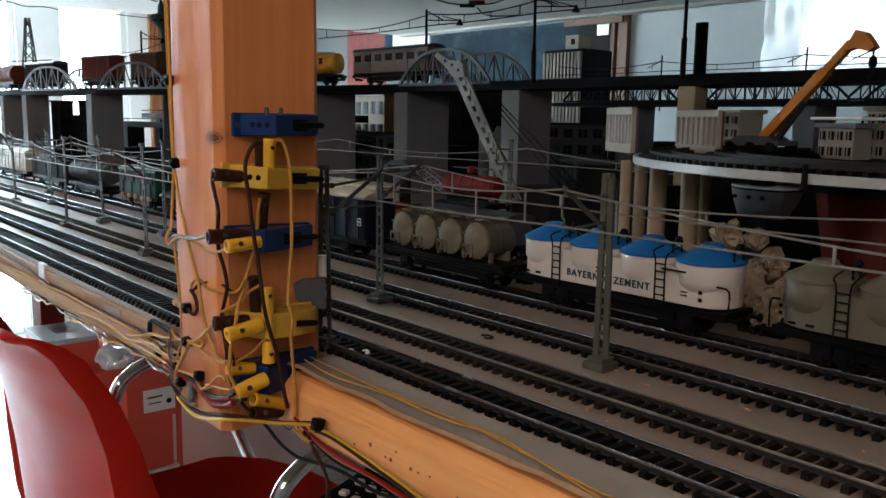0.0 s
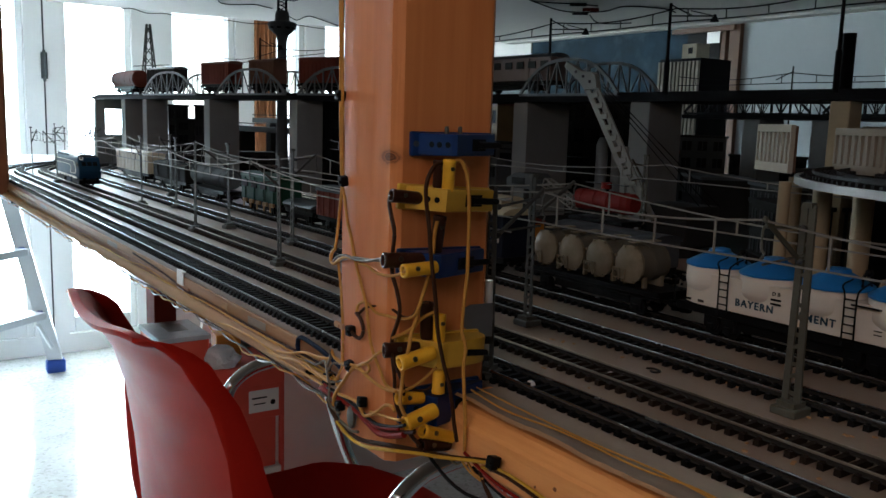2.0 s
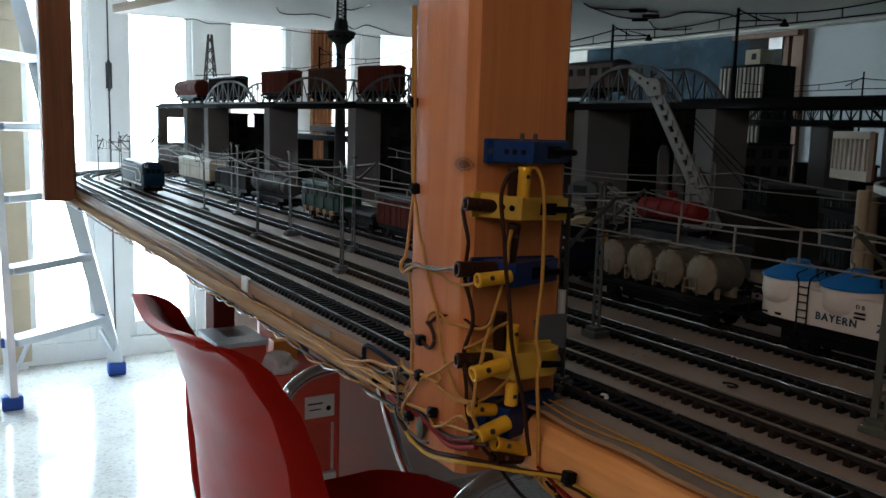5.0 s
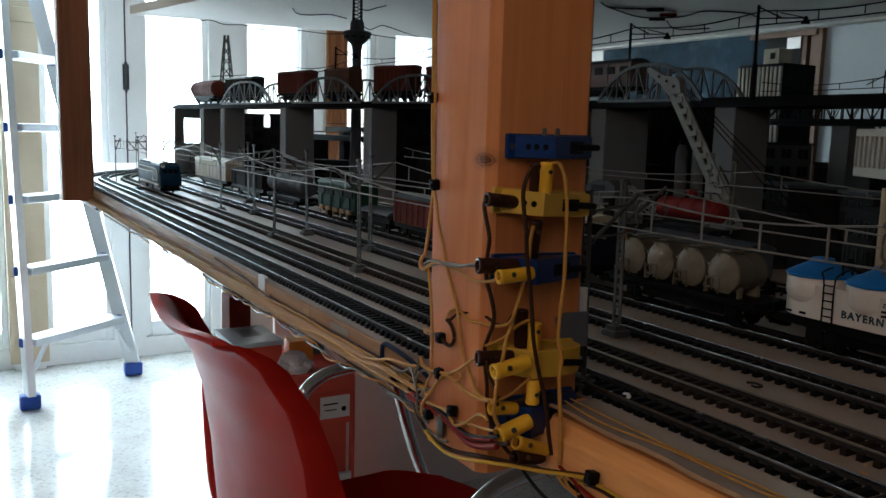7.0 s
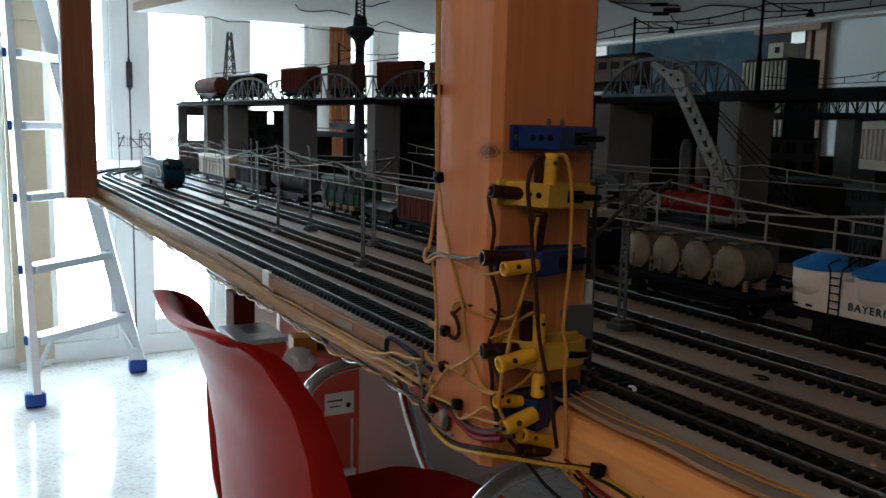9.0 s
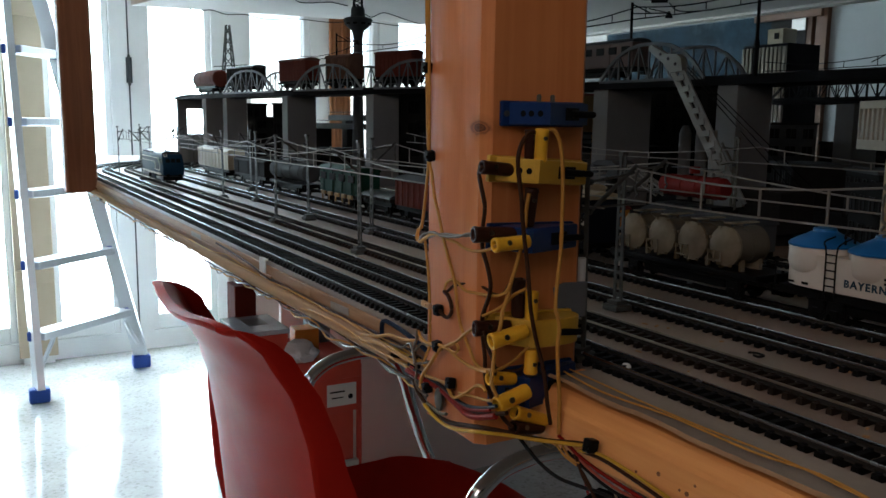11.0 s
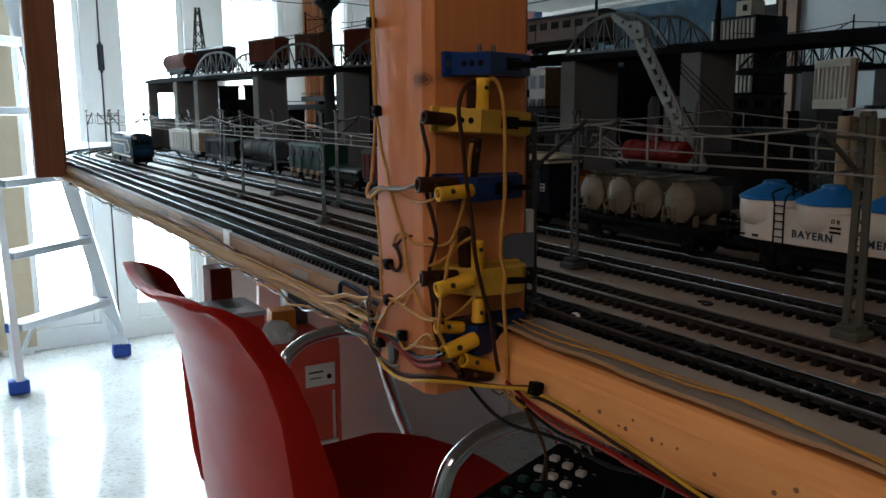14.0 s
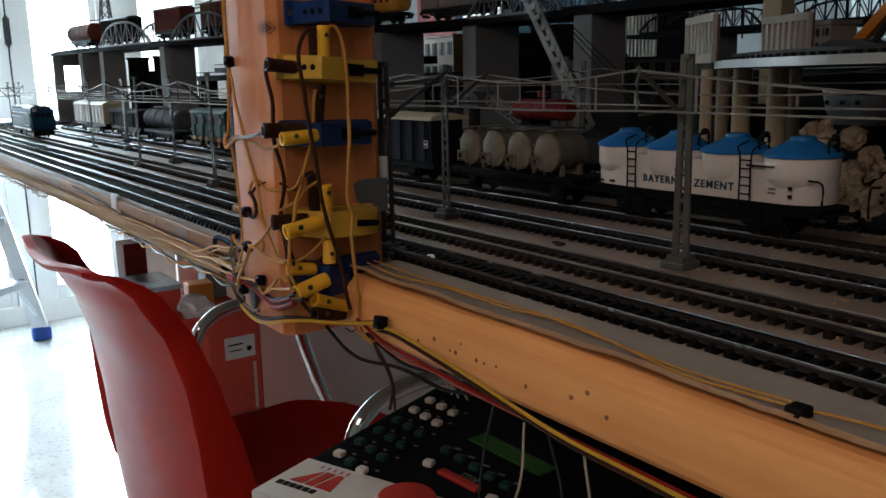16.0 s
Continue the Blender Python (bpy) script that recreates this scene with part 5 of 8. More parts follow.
for x, material, w, d in ((-0.965, PIER_GREY, 0.030, 0.078), (-0.752, PIER_GREY, 0.030, 0.058), (-1.147, PIER_GREY, 0.03, 0.078), (-1.414, PIER_GREY, 0.032, 0.050), (-1.668, PIER_GREY, 0.032, 0.060), (-1.932, PIER_GREY, 0.032, 0.046), (-0.501, PIER_BEIGE, 0.020, 0.022), (-0.20, PIER_GREY, 0.03, 0.078)):
    p, a = deck_at(x + w / 2)
    part("pier", B().span(x, x + w, p.y + 0.001, p.y + d, BZ, DZ - 0.008, 0.0012), material, bridge)
part("portal", B().span(-2.225, -2.205, 0.449, 0.470, BZ, DZ - 0.008, 0.001).span(-2.225, -2.205, 0.515, 0.531, BZ, DZ - 0.008, 0.001).span(-2.225, -2.205, 0.4701, 0.5149, BZ, BZ + 0.075).span(-2.225, -2.205, 0.4701, 0.5149, DZ - 0.030, DZ - 0.008), PIER_GREY, bridge)
part("pier", B().span(-2.052, -2.018, 0.47, 0.53, BZ, DZ - 0.008, 0.001), PIER_GREY, bridge)


def rect(w, h):
    return [(-w / 2, -h / 2), (w / 2, -h / 2), (w / 2, h / 2), (-w / 2, h / 2)]


def truss_side(parent, low, top, material, chord, web):
    """Chords, posts and diagonals of one truss side, each a part of its own under the side."""
    side = part("truss", B().sweep(low, rect(*chord)), material, parent, "lattice truss side")
    part("top_chord", B().sweep(top, rect(*chord)), material, side)
    for k in range(1, len(low) - 1):
        part("truss_post", B().bar(low[k], top[k], web, web), material, side)
    for k in range(1, len(low) - 2):
        a, c = (low[k], top[k + 1]) if k % 2 else (top[k], low[k + 1])
        part("diagonal", B().bar(a, c, web * 0.75, web * 0.75), material, side)


def arch_span(x0, x1, rise, off, material=BRIDGE_GREY, n=10):
    """A bowstring truss side along the deck, from x0 to x1 at the given side offset."""
    top, low = [], []
    for k in range(n + 1):
        x = x0 + (x1 - x0) * k / n
        p, a = deck_at(x)
        s = 2 * k / n - 1
        low.append(Vector((x, p.y + off, DZ + 0.0015)))
        top.append(Vector((x, p.y + off, DZ + 0.002 + rise * (1 - abs(s) ** 2.6))))
    truss_side(bridge, low, top, material, (0.003, 0.004), 0.0021)


for x0, x1 in ((-0.955, -0.775), (-1.39, -1.21), (-1.62, -1.42), (-1.925, -1.695)):
    arch_span(x0, x1, 0.044, 0.003)
    arch_span(x0, x1, 0.044, 0.078)
VT = DZ + 0.004
for off in (0.020, 0.060):
    for s in (-0.0083, 0.0083):
        part("rail", B().sweep([p + Vector((0, off + s, DZ + 0.0005)) for p in DECK], [(-0.0008, 0), (0.0008, 0), (0.0008, 0.0035), (-0.0008, 0.0035)]), BLACK_PAINT, bridge)
VG = "train on the viaduct"
def on_deck(fn, x, *args, **kw):
    p, a = deck_at(x)
    return fn(args[0], x, p.y + 0.022, *args[1:], z0=VT, ang=a - 180, **kw)
on_deck(box_wagon, -1.242, "covered_wagon", 0.050, RED_WAGON, BROWN_WAGON, "oxide red covered wagon on the viaduct", VG, 0.034)
on_deck(box_wagon, -1.359, "covered_wagon", 0.041, RED_WAGON, RED_WAGON, "oxide red covered wagon on the viaduct", VG, 0.038)
on_deck(box_wagon, -1.496, "covered_wagon", 0.036, BROWN_WAGON, BROWN_WAGON, "brown covered wagon on the viaduct", VG, 0.038)
on_deck(box_wagon, -1.636, "covered_wagon", 0.050, RED_WAGON, BROWN_WAGON, "oxide red covered wagon with brown roof on the viaduct", VG, 0.037)
on_deck(box_wagon, -1.850, "covered_wagon", 0.060, HOUSE_DARK, ROOF_DARK, "sooty dark covered wagon behind the bridge arch", VG, 0.032)
on_deck(barrel_wagon, -2.050, "barrel_wagon", 0.062, RED_WAGON, "oxide red tank wagon at the end of the viaduct", r=0.019, group=VG)
shell_tank = on_deck(barrel_wagon, -1.135, "barrel_wagon", 0.040, ORANGE_TANK, "orange tank wagon on the viaduct", r=0.015, group=VG)
for k in range(4):
    part("plain_mark", B().box((-0.018 + 0.012 * k, -0.0152, 0.036), (0.007, 0.0008, 0.009)), BRIGHT_RED, shell_tank, "plain red mark")
on_deck(box_wagon, -0.985, "passenger_coach", 0.085, MAUVE_COACH, ROOF_DARK, "umber brown passenger coach on the bridge", VG, 0.031, windows=7, ribs=2)

# bridge catenary: black masts and wires
for x in (-0.907, -0.705, -0.50, -1.19, -1.5):
    p, a = deck_at(x)
    th = thing("bridge_mast", "thin black catenary mast on the bridge deck", "mast", pose(x, p.y + 0.010 if x < -0.9 else p.y + 0.006, DZ - 0.001), "bridge masts")
    part("pole", B().cyl((0, 0, 0), (0, 0, 0.102), 0.0022, 0.0016, 8).cyl((0, 0, 0), (0, 0, 0.04), 0.003, seg=8), BLACK_PAINT, th)
    part("arm", B().cyl((0, 0, 0.100), (0.02, 0.012, 0.088), 0.0008, seg=5).cyl((0, 0, 0.088), (0.045, 0.02, 0.086), 0.0008, seg=5).cyl((0.02, 0.01, 0.093), (0.045, 0.02, 0.086), 0.0006, seg=5), BLACK_PAINT, th)
    part("bell", B().lathe([(0.001, 0.006), (0.003, 0.002), (0.005, -0.002)], (0.045, 0.02, 0.082), seg=10), BLACK_PAINT, th)
catenary(0.745, (-0.2, -0.50, -0.705, -0.907, -1.19), 1.126, 1.141, 0.011, BLACK_PAINT, 0.0008, "bridge_line")
catenary(0.62, (-1.2, -1.5, -1.85), 1.115, 1.13, 0.010, BLACK_PAINT, 0.0007, "bridge_line")

# television-like tower and lattice pylon on the far side
tw = thing("model_tower", "dark model tower with a bulging cabin below the slab", "tower", pose(-1.600, 0.662, BZ))
part("shaft", B().lathe([(0.014, 0), (0.011, 0.10), (0.009, 0.24), (0.009, 0.285)], seg=14), HOUSE_GREY, tw)
part("cabin", B().lathe([(0.0075, 0.262), (0.010, 0.276), (0.012, 0.284), (0.022, 0.293), (0.027, 0.301), (0.0285, 0.305), (0.026, 0.308), (0.014, 0.311), (0.013, 0.325), (0.011, 0.33)], seg=18), HOUSE_GREY, tw)
for k in range(10):
    part("cabin_window", B().box((0.0252 * math.cos(0.628 * k), 0.0252 * math.sin(0.628 * k), 0.2968), (0.0012, 0.008, 0.0035), Matrix.Rotation(0.628 * k, 3, "Z")), BLACK, tw)
b = B()
for k in range(4):
    a = math.pi / 2 * k + 0.5
    b.bar((0.011 * math.cos(a), 0.011 * math.sin(a), 0.328), (0.010 * math.cos(a), 0.010 * math.sin(a), 0.377), 0.002)
    for j in range(6):
        a2 = a + math.pi / 2
        b.bar((0.011 * math.cos(a), 0.011 * math.sin(a), 0.33 + 0.007 * j), (0.011 * math.cos(a2), 0.011 * math.sin(a2), 0.337 + 0.007 * j), 0.0014)
part("lattice", b, HOUSE_DARK, tw)
py = thing("lattice_pylon", "thin lattice derrick standing behind the viaduct", "pylon", pose(-2.22, 0.580, BZ))
b = B()
for sx, sy in ((-1, -1), (-1, 1), (1, -1), (1, 1)):
    b.bar((0.03 * sx, 0.03 * sy, 0.0), (0.004 * sx, 0.004 * sy, 0.345), 0.0028)
for j in range(14):
    f0, f1 = 0.03 - 0.026 * j / 14, 0.03 - 0.026 * (j + 1) / 14
    z0_, z1_ = 0.345 * j / 14, 0.345 * (j + 1) / 14
    for (ax, ay), (cx, cy) in (((-1, -1), (1, -1)), ((1, -1), (1, 1)), ((1, 1), (-1, 1)), ((-1, 1), (-1, -1))):
        b.bar((ax * f0, ay * f0, z0_), (cx * f1, cy * f1, z1_), 0.0018)
part("lattice", b, STEEL, py)
for z in (0.20, 0.24):
    part("crossarm", B().bar((0.03, -0.045, z), (0.0, 0.05, z + 0.01), 0.002), STEEL, py)


# ---- harbour side: cranes, ring track, houses ----
def lattice_boom(b, p, q, w0, w1, n, t=0.0022):
    p, q = Vector(p), Vector(q)
    d = (q - p).normalized()
    s = d.cross(Vector((0, 0, 1))).normalized()
    u = s.cross(d)
    def corner(k, i, j):
        f = k / n
        w = w0 + (w1 - w0) * f
        return p.lerp(q, f) + s * w * i + u * w * j
    for i, j in ((-1, -1), (-1, 1), (1, -1), (1, 1)):
        b.bar(corner(0, i, j), corner(n, i, j), t)
    for k in range(n):
        for (i, j), (i2, j2) in (((-1, -1), (1, -1)), ((1, -1), (1, 1)), ((1, 1), (-1, 1)), ((-1, 1), (-1, -1))):
            b.bar(corner(k, i, j), corner(k + 1, i2, j2), t * 0.7)
            b.bar(corner(k, i, j), corner(k, i2, j2), t * 0.7)
    return b


gc = thing("harbour_crane", "light grey lattice dockside crane with a bent jib", "crane")
d0, d1 = Vector((-0.6170, 0.625, 0.9160)), Vector((-0.7085, 0.625, 1.0490))
jib = part("jib", B().bar(d0, d1, 0.002, 0.0065), CRANE_GREY, gc, "light grey perforated jib")
jib.location = (-0.0075, 0, 0)
part("jib_flange", B().bar(d0 + Vector((0.0120, 0, 0.002)), d1 + Vector((0.0120, 0, 0.002)), 0.002, 0.0065), CRANE_GREY, jib)
for i in range(12):
    a0, a1 = d0.lerp(d1, i / 12), d0.lerp(d1, (i + 1) / 12)
    part("jib_web", B().bar(a0 + Vector((0.0008, -0.0005, 0.001)), a0 + Vector((0.0112, -0.0005, 0.003)), 0.0034, 0.0055), CRANE_GREY, jib)
    if i % 2:
        part("jib_brace", B().bar(a0 + Vector((0.001, 0.002, 0.002)), a1 + Vector((0.011, 0.002, 0.002)), 0.0016), CRANE_GREY, jib)
part("jib_head", B().prism([(-0.7165, 1.0455), (-0.6980, 1.0470), (-0.7015, 1.0600), (-0.7070, 1.0640), (-0.7240, 1.0655), (-0.7455, 1.0755), (-0.7495, 1.0715), (-0.7450, 1.0675), (-0.7270, 1.0560)], 0.6215, 0.6285, "y"), CRANE_GREY, gc)
for hx, hz in ((-0.7085, 1.0540), (-0.7190, 1.0598), (-0.7305, 1.0650)):
    part("bolt", B().cyl((hx, 0.6208, hz), (hx, 0.6216, hz), 0.0016, seg=10), BLACK_PAINT, gc, "dark bolt in the jib head")
for k in range(3):
    part("cable", B().cyl((-0.7050 + 0.004 * k, 0.629, 1.052), (-0.585 + 0.008 * k, 0.66 + 0.006 * k, 0.932), 0.0005, seg=5), BLACK_PAINT, gc, "thin dark hoisting cable")
part("support", B().span(-0.6650, -0.6580, 0.6300, 0.6340, BZ, 0.9874, 0.0005), CRANE_GREY, gc, "pale upright support")
part("machine_house", B().span(-0.64, -0.58, 0.635, 0.685, BZ + 0.012, 0.932, 0.002).cyl((-0.61, 0.66, BZ), (-0.61, 0.66, BZ + 0.013), 0.022, seg=18), HOUSE_DARK, gc)
gc2 = thing("small_crane", "small grey lattice jib with a rounded cab beside the siding", "crane")
b = B()
lattice_boom(b, (-0.745, 0.600, 0.9450), (-0.6970, 0.600, 0.9245), 0.0046, 0.0046, 6, 0.0013)
part("jib", b, CRANE_GREY, gc2)
part("cab", B().prism([(-0.800, 0.936), (-0.752, 0.936), (-0.752, 0.9475), (-0.762, 0.9530), (-0.785, 0.9530), (-0.800, 0.9465)], 0.588, 0.616, "y"), HOUSE_GREY, gc2)
part("cab_window", B().span(-0.790, -0.768, 0.5872, 0.5879, 0.9405, 0.9480), BLACK, gc2)
part("slewing_post", B().cyl((-0.776, 0.602, BZ), (-0.776, 0.602, 0.9358), 0.0065, seg=16).cyl((-0.776, 0.602, BZ), (-0.776, 0.602, BZ + 0.006), 0.014, seg=18), HOUSE_DARK, gc2)

RC, RR = Vector((-0.17, 0.70, 0)), 0.284
RZ = 0.9750
def ring_pts(r, a0, a1, n=40):
    return [RC + Vector((r * math.cos(radians(a0 + (a1 - a0) * k / n)), r * math.sin(radians(a0 + (a1 - a0) * k / n)), RZ)) for k in range(n + 1)]
ring = thing("ring_viaduct", "raised curved track deck with white edge on beige columns", "bridge")
part("deck", B().sweep(ring_pts(RR - 0.045, 165, 345), [(-0.044, -0.004), (0.044, -0.004), (0.044, 0.0), (-0.044, 0.0)]), BLACK_PAINT, ring)
part("edge_strip", B().sweep(ring_pts(RR, 170, 345), [(-0.001, -0.0042), (0.002, -0.0042), (0.002, 0.0008), (-0.001, 0.0008)]), FASCIA_WHITE, ring, "shiny white edge strip")
for r in (RR - 0.0105, RR - 0.027, RR - 0.058, RR - 0.0745):
    part("rail", B().sweep([p + Vector((0, 0, 0.003)) for p in ring_pts(r, 165, 345)], [(-0.0006, 0), (0.0006, 0), (0.0006, 0.0022), (-0.0006, 0.0022)]), RAIL_SIDE, ring)
for r in (RR - 0.0187, RR - 0.066):
    b = B()
    for k in range(110):
        a = radians(166 + 1.62 * k)
        b.box(RC + Vector((r * math.cos(a), r * math.sin(a), RZ + 0.0016)), (0.029, 0.003, 0.0028), Matrix.Rotation(a, 3, "Z"))
    tagged(part("sleeper_rest", b, SLEEPER, ring), kind="stuff")
for x, y, r in ((-0.387, 0.546, 0.0066), (-0.345, 0.5255, 0.0066), (-0.4165, 0.5445, 0.0045), (-0.452, 0.612, 0.0055), (-0.415, 0.655, 0.0055), (0.02, 0.53, 0.007)):
    part("column", B().cyl((x, y, BZ), (x, y, RZ - 0.0045), r, seg=18), PIER_BEIGE, ring, "beige round column", True)
# added dark panel hides the bright room wall below the ring
part("backing_panel", B().span(-0.555, 0.10, 0.795, 0.803, BZ + 0.002, RZ - 0.0092), HOUSE_DARK, ring, "dark panel added to darken the gap under the inner deck")
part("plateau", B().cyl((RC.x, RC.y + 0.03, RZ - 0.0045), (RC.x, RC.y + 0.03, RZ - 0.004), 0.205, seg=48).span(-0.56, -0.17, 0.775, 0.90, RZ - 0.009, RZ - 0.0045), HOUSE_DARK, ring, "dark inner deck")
part("lamp_stub", B().cyl((-0.205, 0.4115, RZ - 0.007), (-0.205, 0.4115, RZ + 0.006), 0.0018, 0.0014, 8), BLACK_PAINT, ring)


def slotted_panel(x, y, ang, w, h):
    """A frame of rails and tapering ribs before a set-back board, open between the ribs."""
    th = thing("slotted_panel", "beige model concrete panel with upright slots on the ring deck", "panel", pose(x, y, RZ + 0.0005, 0, 0, ang), "concrete panels")
    # the recesses' shade is put into this board's dark brown
    part("panel_board", B().span(-w / 2, w / 2, 0.0022, 0.0040, 0.001, h - 0.001), DOOR_BROWN, th, "backing coloured dark for the shade in the slots")
    part("bottom_rail", B().span(-w / 2, w / 2, -0.0020, 0.0021, 0, h * 0.20, 0.0003), CONCRETE, th)
    part("top_rail", B().span(-w / 2, w / 2, -0.0020, 0.0021, h * 0.84, h, 0.0003), CONCRETE, th)
    n = max(5, int(w / 0.0075))
    for k in range(n + 1):
        cx = -w / 2 + w * k / n
        lo, hi = 0.0027, 0.0017
        part("panel_rib", B().prism([(max(cx - lo, -w / 2), h * 0.201), (min(cx + lo, w / 2), h * 0.201), (min(cx + hi, w / 2), h * 0.839), (max(cx - hi, -w / 2), h * 0.839)], -0.0018, 0.0020, "y"), CONCRETE, th)
slotted_panel(-0.4550, 0.5835, -33, 0.065, 0.0372)
slotted_panel(-0.4090, 0.6285, -24, 0.0620, 0.0360)

oc = thing("mobile_crane", "orange telescopic mobile crane with raised boom on the ring deck", "crane")
p0_, p1_ = Vector((-0.372, 0.66, 0.983)), Vector((-0.298, 0.655, 1.062))
part("boom", B().bar(p0_, p0_.lerp(p1_, 0.75), 0.0080, 0.0075).bar(p0_.lerp(p1_, 0.55), p1_, 0.0062, 0.0058), CRANE_ORANGE, oc, "orange telescopic boom")
part("boom_head", B().prism([(-0.302, 1.056), (-0.294, 1.071), (-0.287, 1.069), (-0.279, 1.058), (-0.284, 1.055), (-0.294, 1.058)], 0.650, 0.660, "y"), CRANE_ORANGE, oc)
part("hook", B().cyl((-0.2815, 0.655, 1.058), (-0.2815, 0.655, 1.040), 0.0006, seg=5).ball((-0.2815, 0.655, 1.047), 0.004, (0.8, 0.6, 1.3)).tube([(-0.2815, 0.655, 1.043), (-0.2815, 0.655, 1.037), (-0.284, 0.655, 1.0355), (-0.2855, 0.655, 1.038)], 0.0009, 5, 3), BLACK_PAINT, oc)
part("boom_cylinder", B().cyl((-0.355, 0.655, 0.984), (-0.332, 0.656, 1.018), 0.0028, seg=8), HOUSE_DARK, oc)
part("chassis", B().span(-0.392, -0.344, 0.642, 0.676, 0.9835, 0.9875, 0.001).prism([(-0.388, 0.9876), (-0.35, 0.9876), (-0.356, 0.991), (-0.382, 0.991)], 0.645, 0.673, "y"), HOUSE_GREY, oc)
for k in range(3):
    for y in (0.643, 0.675):
        part("wheel", B().cyl((-0.386 + 0.018 * k, y - 0.003, 0.9825), (-0.386 + 0.018 * k, y + 0.003, 0.9825), 0.0040, seg=14), BLACK, oc)


def window_house(name, x, y, z0, w, d, h, wall, nx, nz, label, roof=None, ang=0.0, pane=BLACK, base=None):
    th = thing(name, label, "building", pose(x, y, z0, 0, 0, ang))
    part("wall", B().span(-w / 2, w / 2, 0, d, 0, h, 0.0006), wall, th)
    part("roof", B().span(-w / 2 - 0.003, w / 2 + 0.003, -0.003, d + 0.003, h, h + 0.004), roof or wall, th)
    for i in range(nx):
        for j in range(nz):
            cx, cz = -w / 2 + w * (i + 0.5) / nx, h * (j + 0.5) / nz
            ww, hh = w / nx * 0.6, h / nz * 0.55
            win = part("window", B().span(cx - ww / 2, cx + ww / 2, -0.0008, -0.0002, cz - hh / 2, cz + hh / 2), pane, th)
            part("window_frame", B().span(cx - ww / 2 - 0.0008, cx + ww / 2 + 0.0008, -0.0018, -0.0009, cz - hh / 2 - 0.0012, cz - hh / 2).span(cx - 0.0004, cx + 0.0004, -0.0018, -0.0009, cz - hh / 2, cz + hh / 2), wall, win)
    return th


window_house("apartment_block", -0.487, 0.80, RZ - 0.0038, 0.040, 0.03, 0.040, CONCRETE, 3, 3, "beige unfinished apartment block with dark window openings", ang=-20)
flat = window_house("apartment_block", -0.3460, 0.745, RZ - 0.0038, 0.035, 0.025, 0.0275, CONCRETE, 4, 2, "beige house front with a grid of large window openings", HULL_GREY, ang=-12)
for dx in (-0.02, 0.02):
    part("roof_post", B().cyl((dx * 0.8, 0.012, 0.0315), (dx * 0.8, 0.012, 0.0340), 0.001, seg=6), BLACK_PAINT, flat)
part("roof_deck", B().span(-0.025, 0.027, -0.004, 0.030, 0.0341, 0.0368, 0.001), LABEL_WHITE, flat, "pale roof deck")
window_house("apartment_block", -0.318, 0.79, RZ - 0.0038, 0.05, 0.03, 0.043, CONCRETE, 5, 3, "tall beige house front with window grid", ang=-12)
window_house("town_house", -1.235, 0.865, BZ, 0.150, 0.03, 0.095, HOUSE_GREY, 6, 3, "grey brown model house below the cream yellow one", HOUSE_DARK, ang=-8)
window_house("town_house", -1.275, 0.905, BZ, 0.115, 0.06, 0.160, YELLOW_HOUSE, 4, 4, "cream yellow town house with dark windows below the bridge", ROOF_RED, ang=-8)
window_house("town_house", -1.02, 1.03, BZ, 0.09, 0.06, 0.09, HOUSE_GREY, 5, 3, "grey town house with dark windows behind the viaduct", ROOF_RED, ang=-35)
window_house("town_house", -1.45, 0.86, BZ, 0.10, 0.06, 0.12, HOUSE_GREY, 4, 3, "grey model house behind the viaduct", HOUSE_DARK, ang=60)
window_house("town_house", -1.75, 0.86, BZ, 0.12, 0.06, 0.11, HOUSE_DARK, 4, 3, "dark model house behind the viaduct", ROOF_RED, ang=60)
window_house("town_house", -0.84, 0.96, BZ, 0.10, 0.07, 0.06, HOUSE_DARK, 4, 2, "dark model house beside the crane", HOUSE_GREY, ang=-35)
window_house("town_house", -0.68, 0.90, BZ, 0.10, 0.06, 0.06, HOUSE_DARK, 4, 2, "dark low model house with arcade", HOUSE_GREY, ang=-35)
window_house("town_house", -0.55, 0.72, BZ, 0.09, 0.06, 0.055, HOUSE_DARK, 4, 2, "dark low model house near the ring", HOUSE_DARK, ang=-35)

# filler houses, the shade behind the bridge put into their colour
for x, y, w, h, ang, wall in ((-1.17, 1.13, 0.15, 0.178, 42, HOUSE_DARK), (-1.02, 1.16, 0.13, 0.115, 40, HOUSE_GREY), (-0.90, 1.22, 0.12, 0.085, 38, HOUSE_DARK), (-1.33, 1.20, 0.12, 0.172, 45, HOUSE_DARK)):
    window_house("town_house", x, y, BZ, w, 0.05, h, wall, 5, 4, "filler house coloured dark for the shade behind the bridge", HOUSE_DARK, ang=ang)
for x, y in ((-0.988, 0.925), (-0.955, 0.925)):
    tk = thing("storage_tank", "small upright grey model tank behind the crane", "tank", pose(x, y, BZ), "grey tanks behind the crane")
    part("shell", B().lathe([(0.009, 0.0), (0.009, 0.100), (0.006, 0.109), (0.004, 0.112)], seg=18), PIER_GREY, tk, smooth=True)
    part("lid", B().lathe([(0.004, 0.1122), (0.004, 0.117), (0.001, 0.118)], seg=12), BLACK_PAINT, tk)

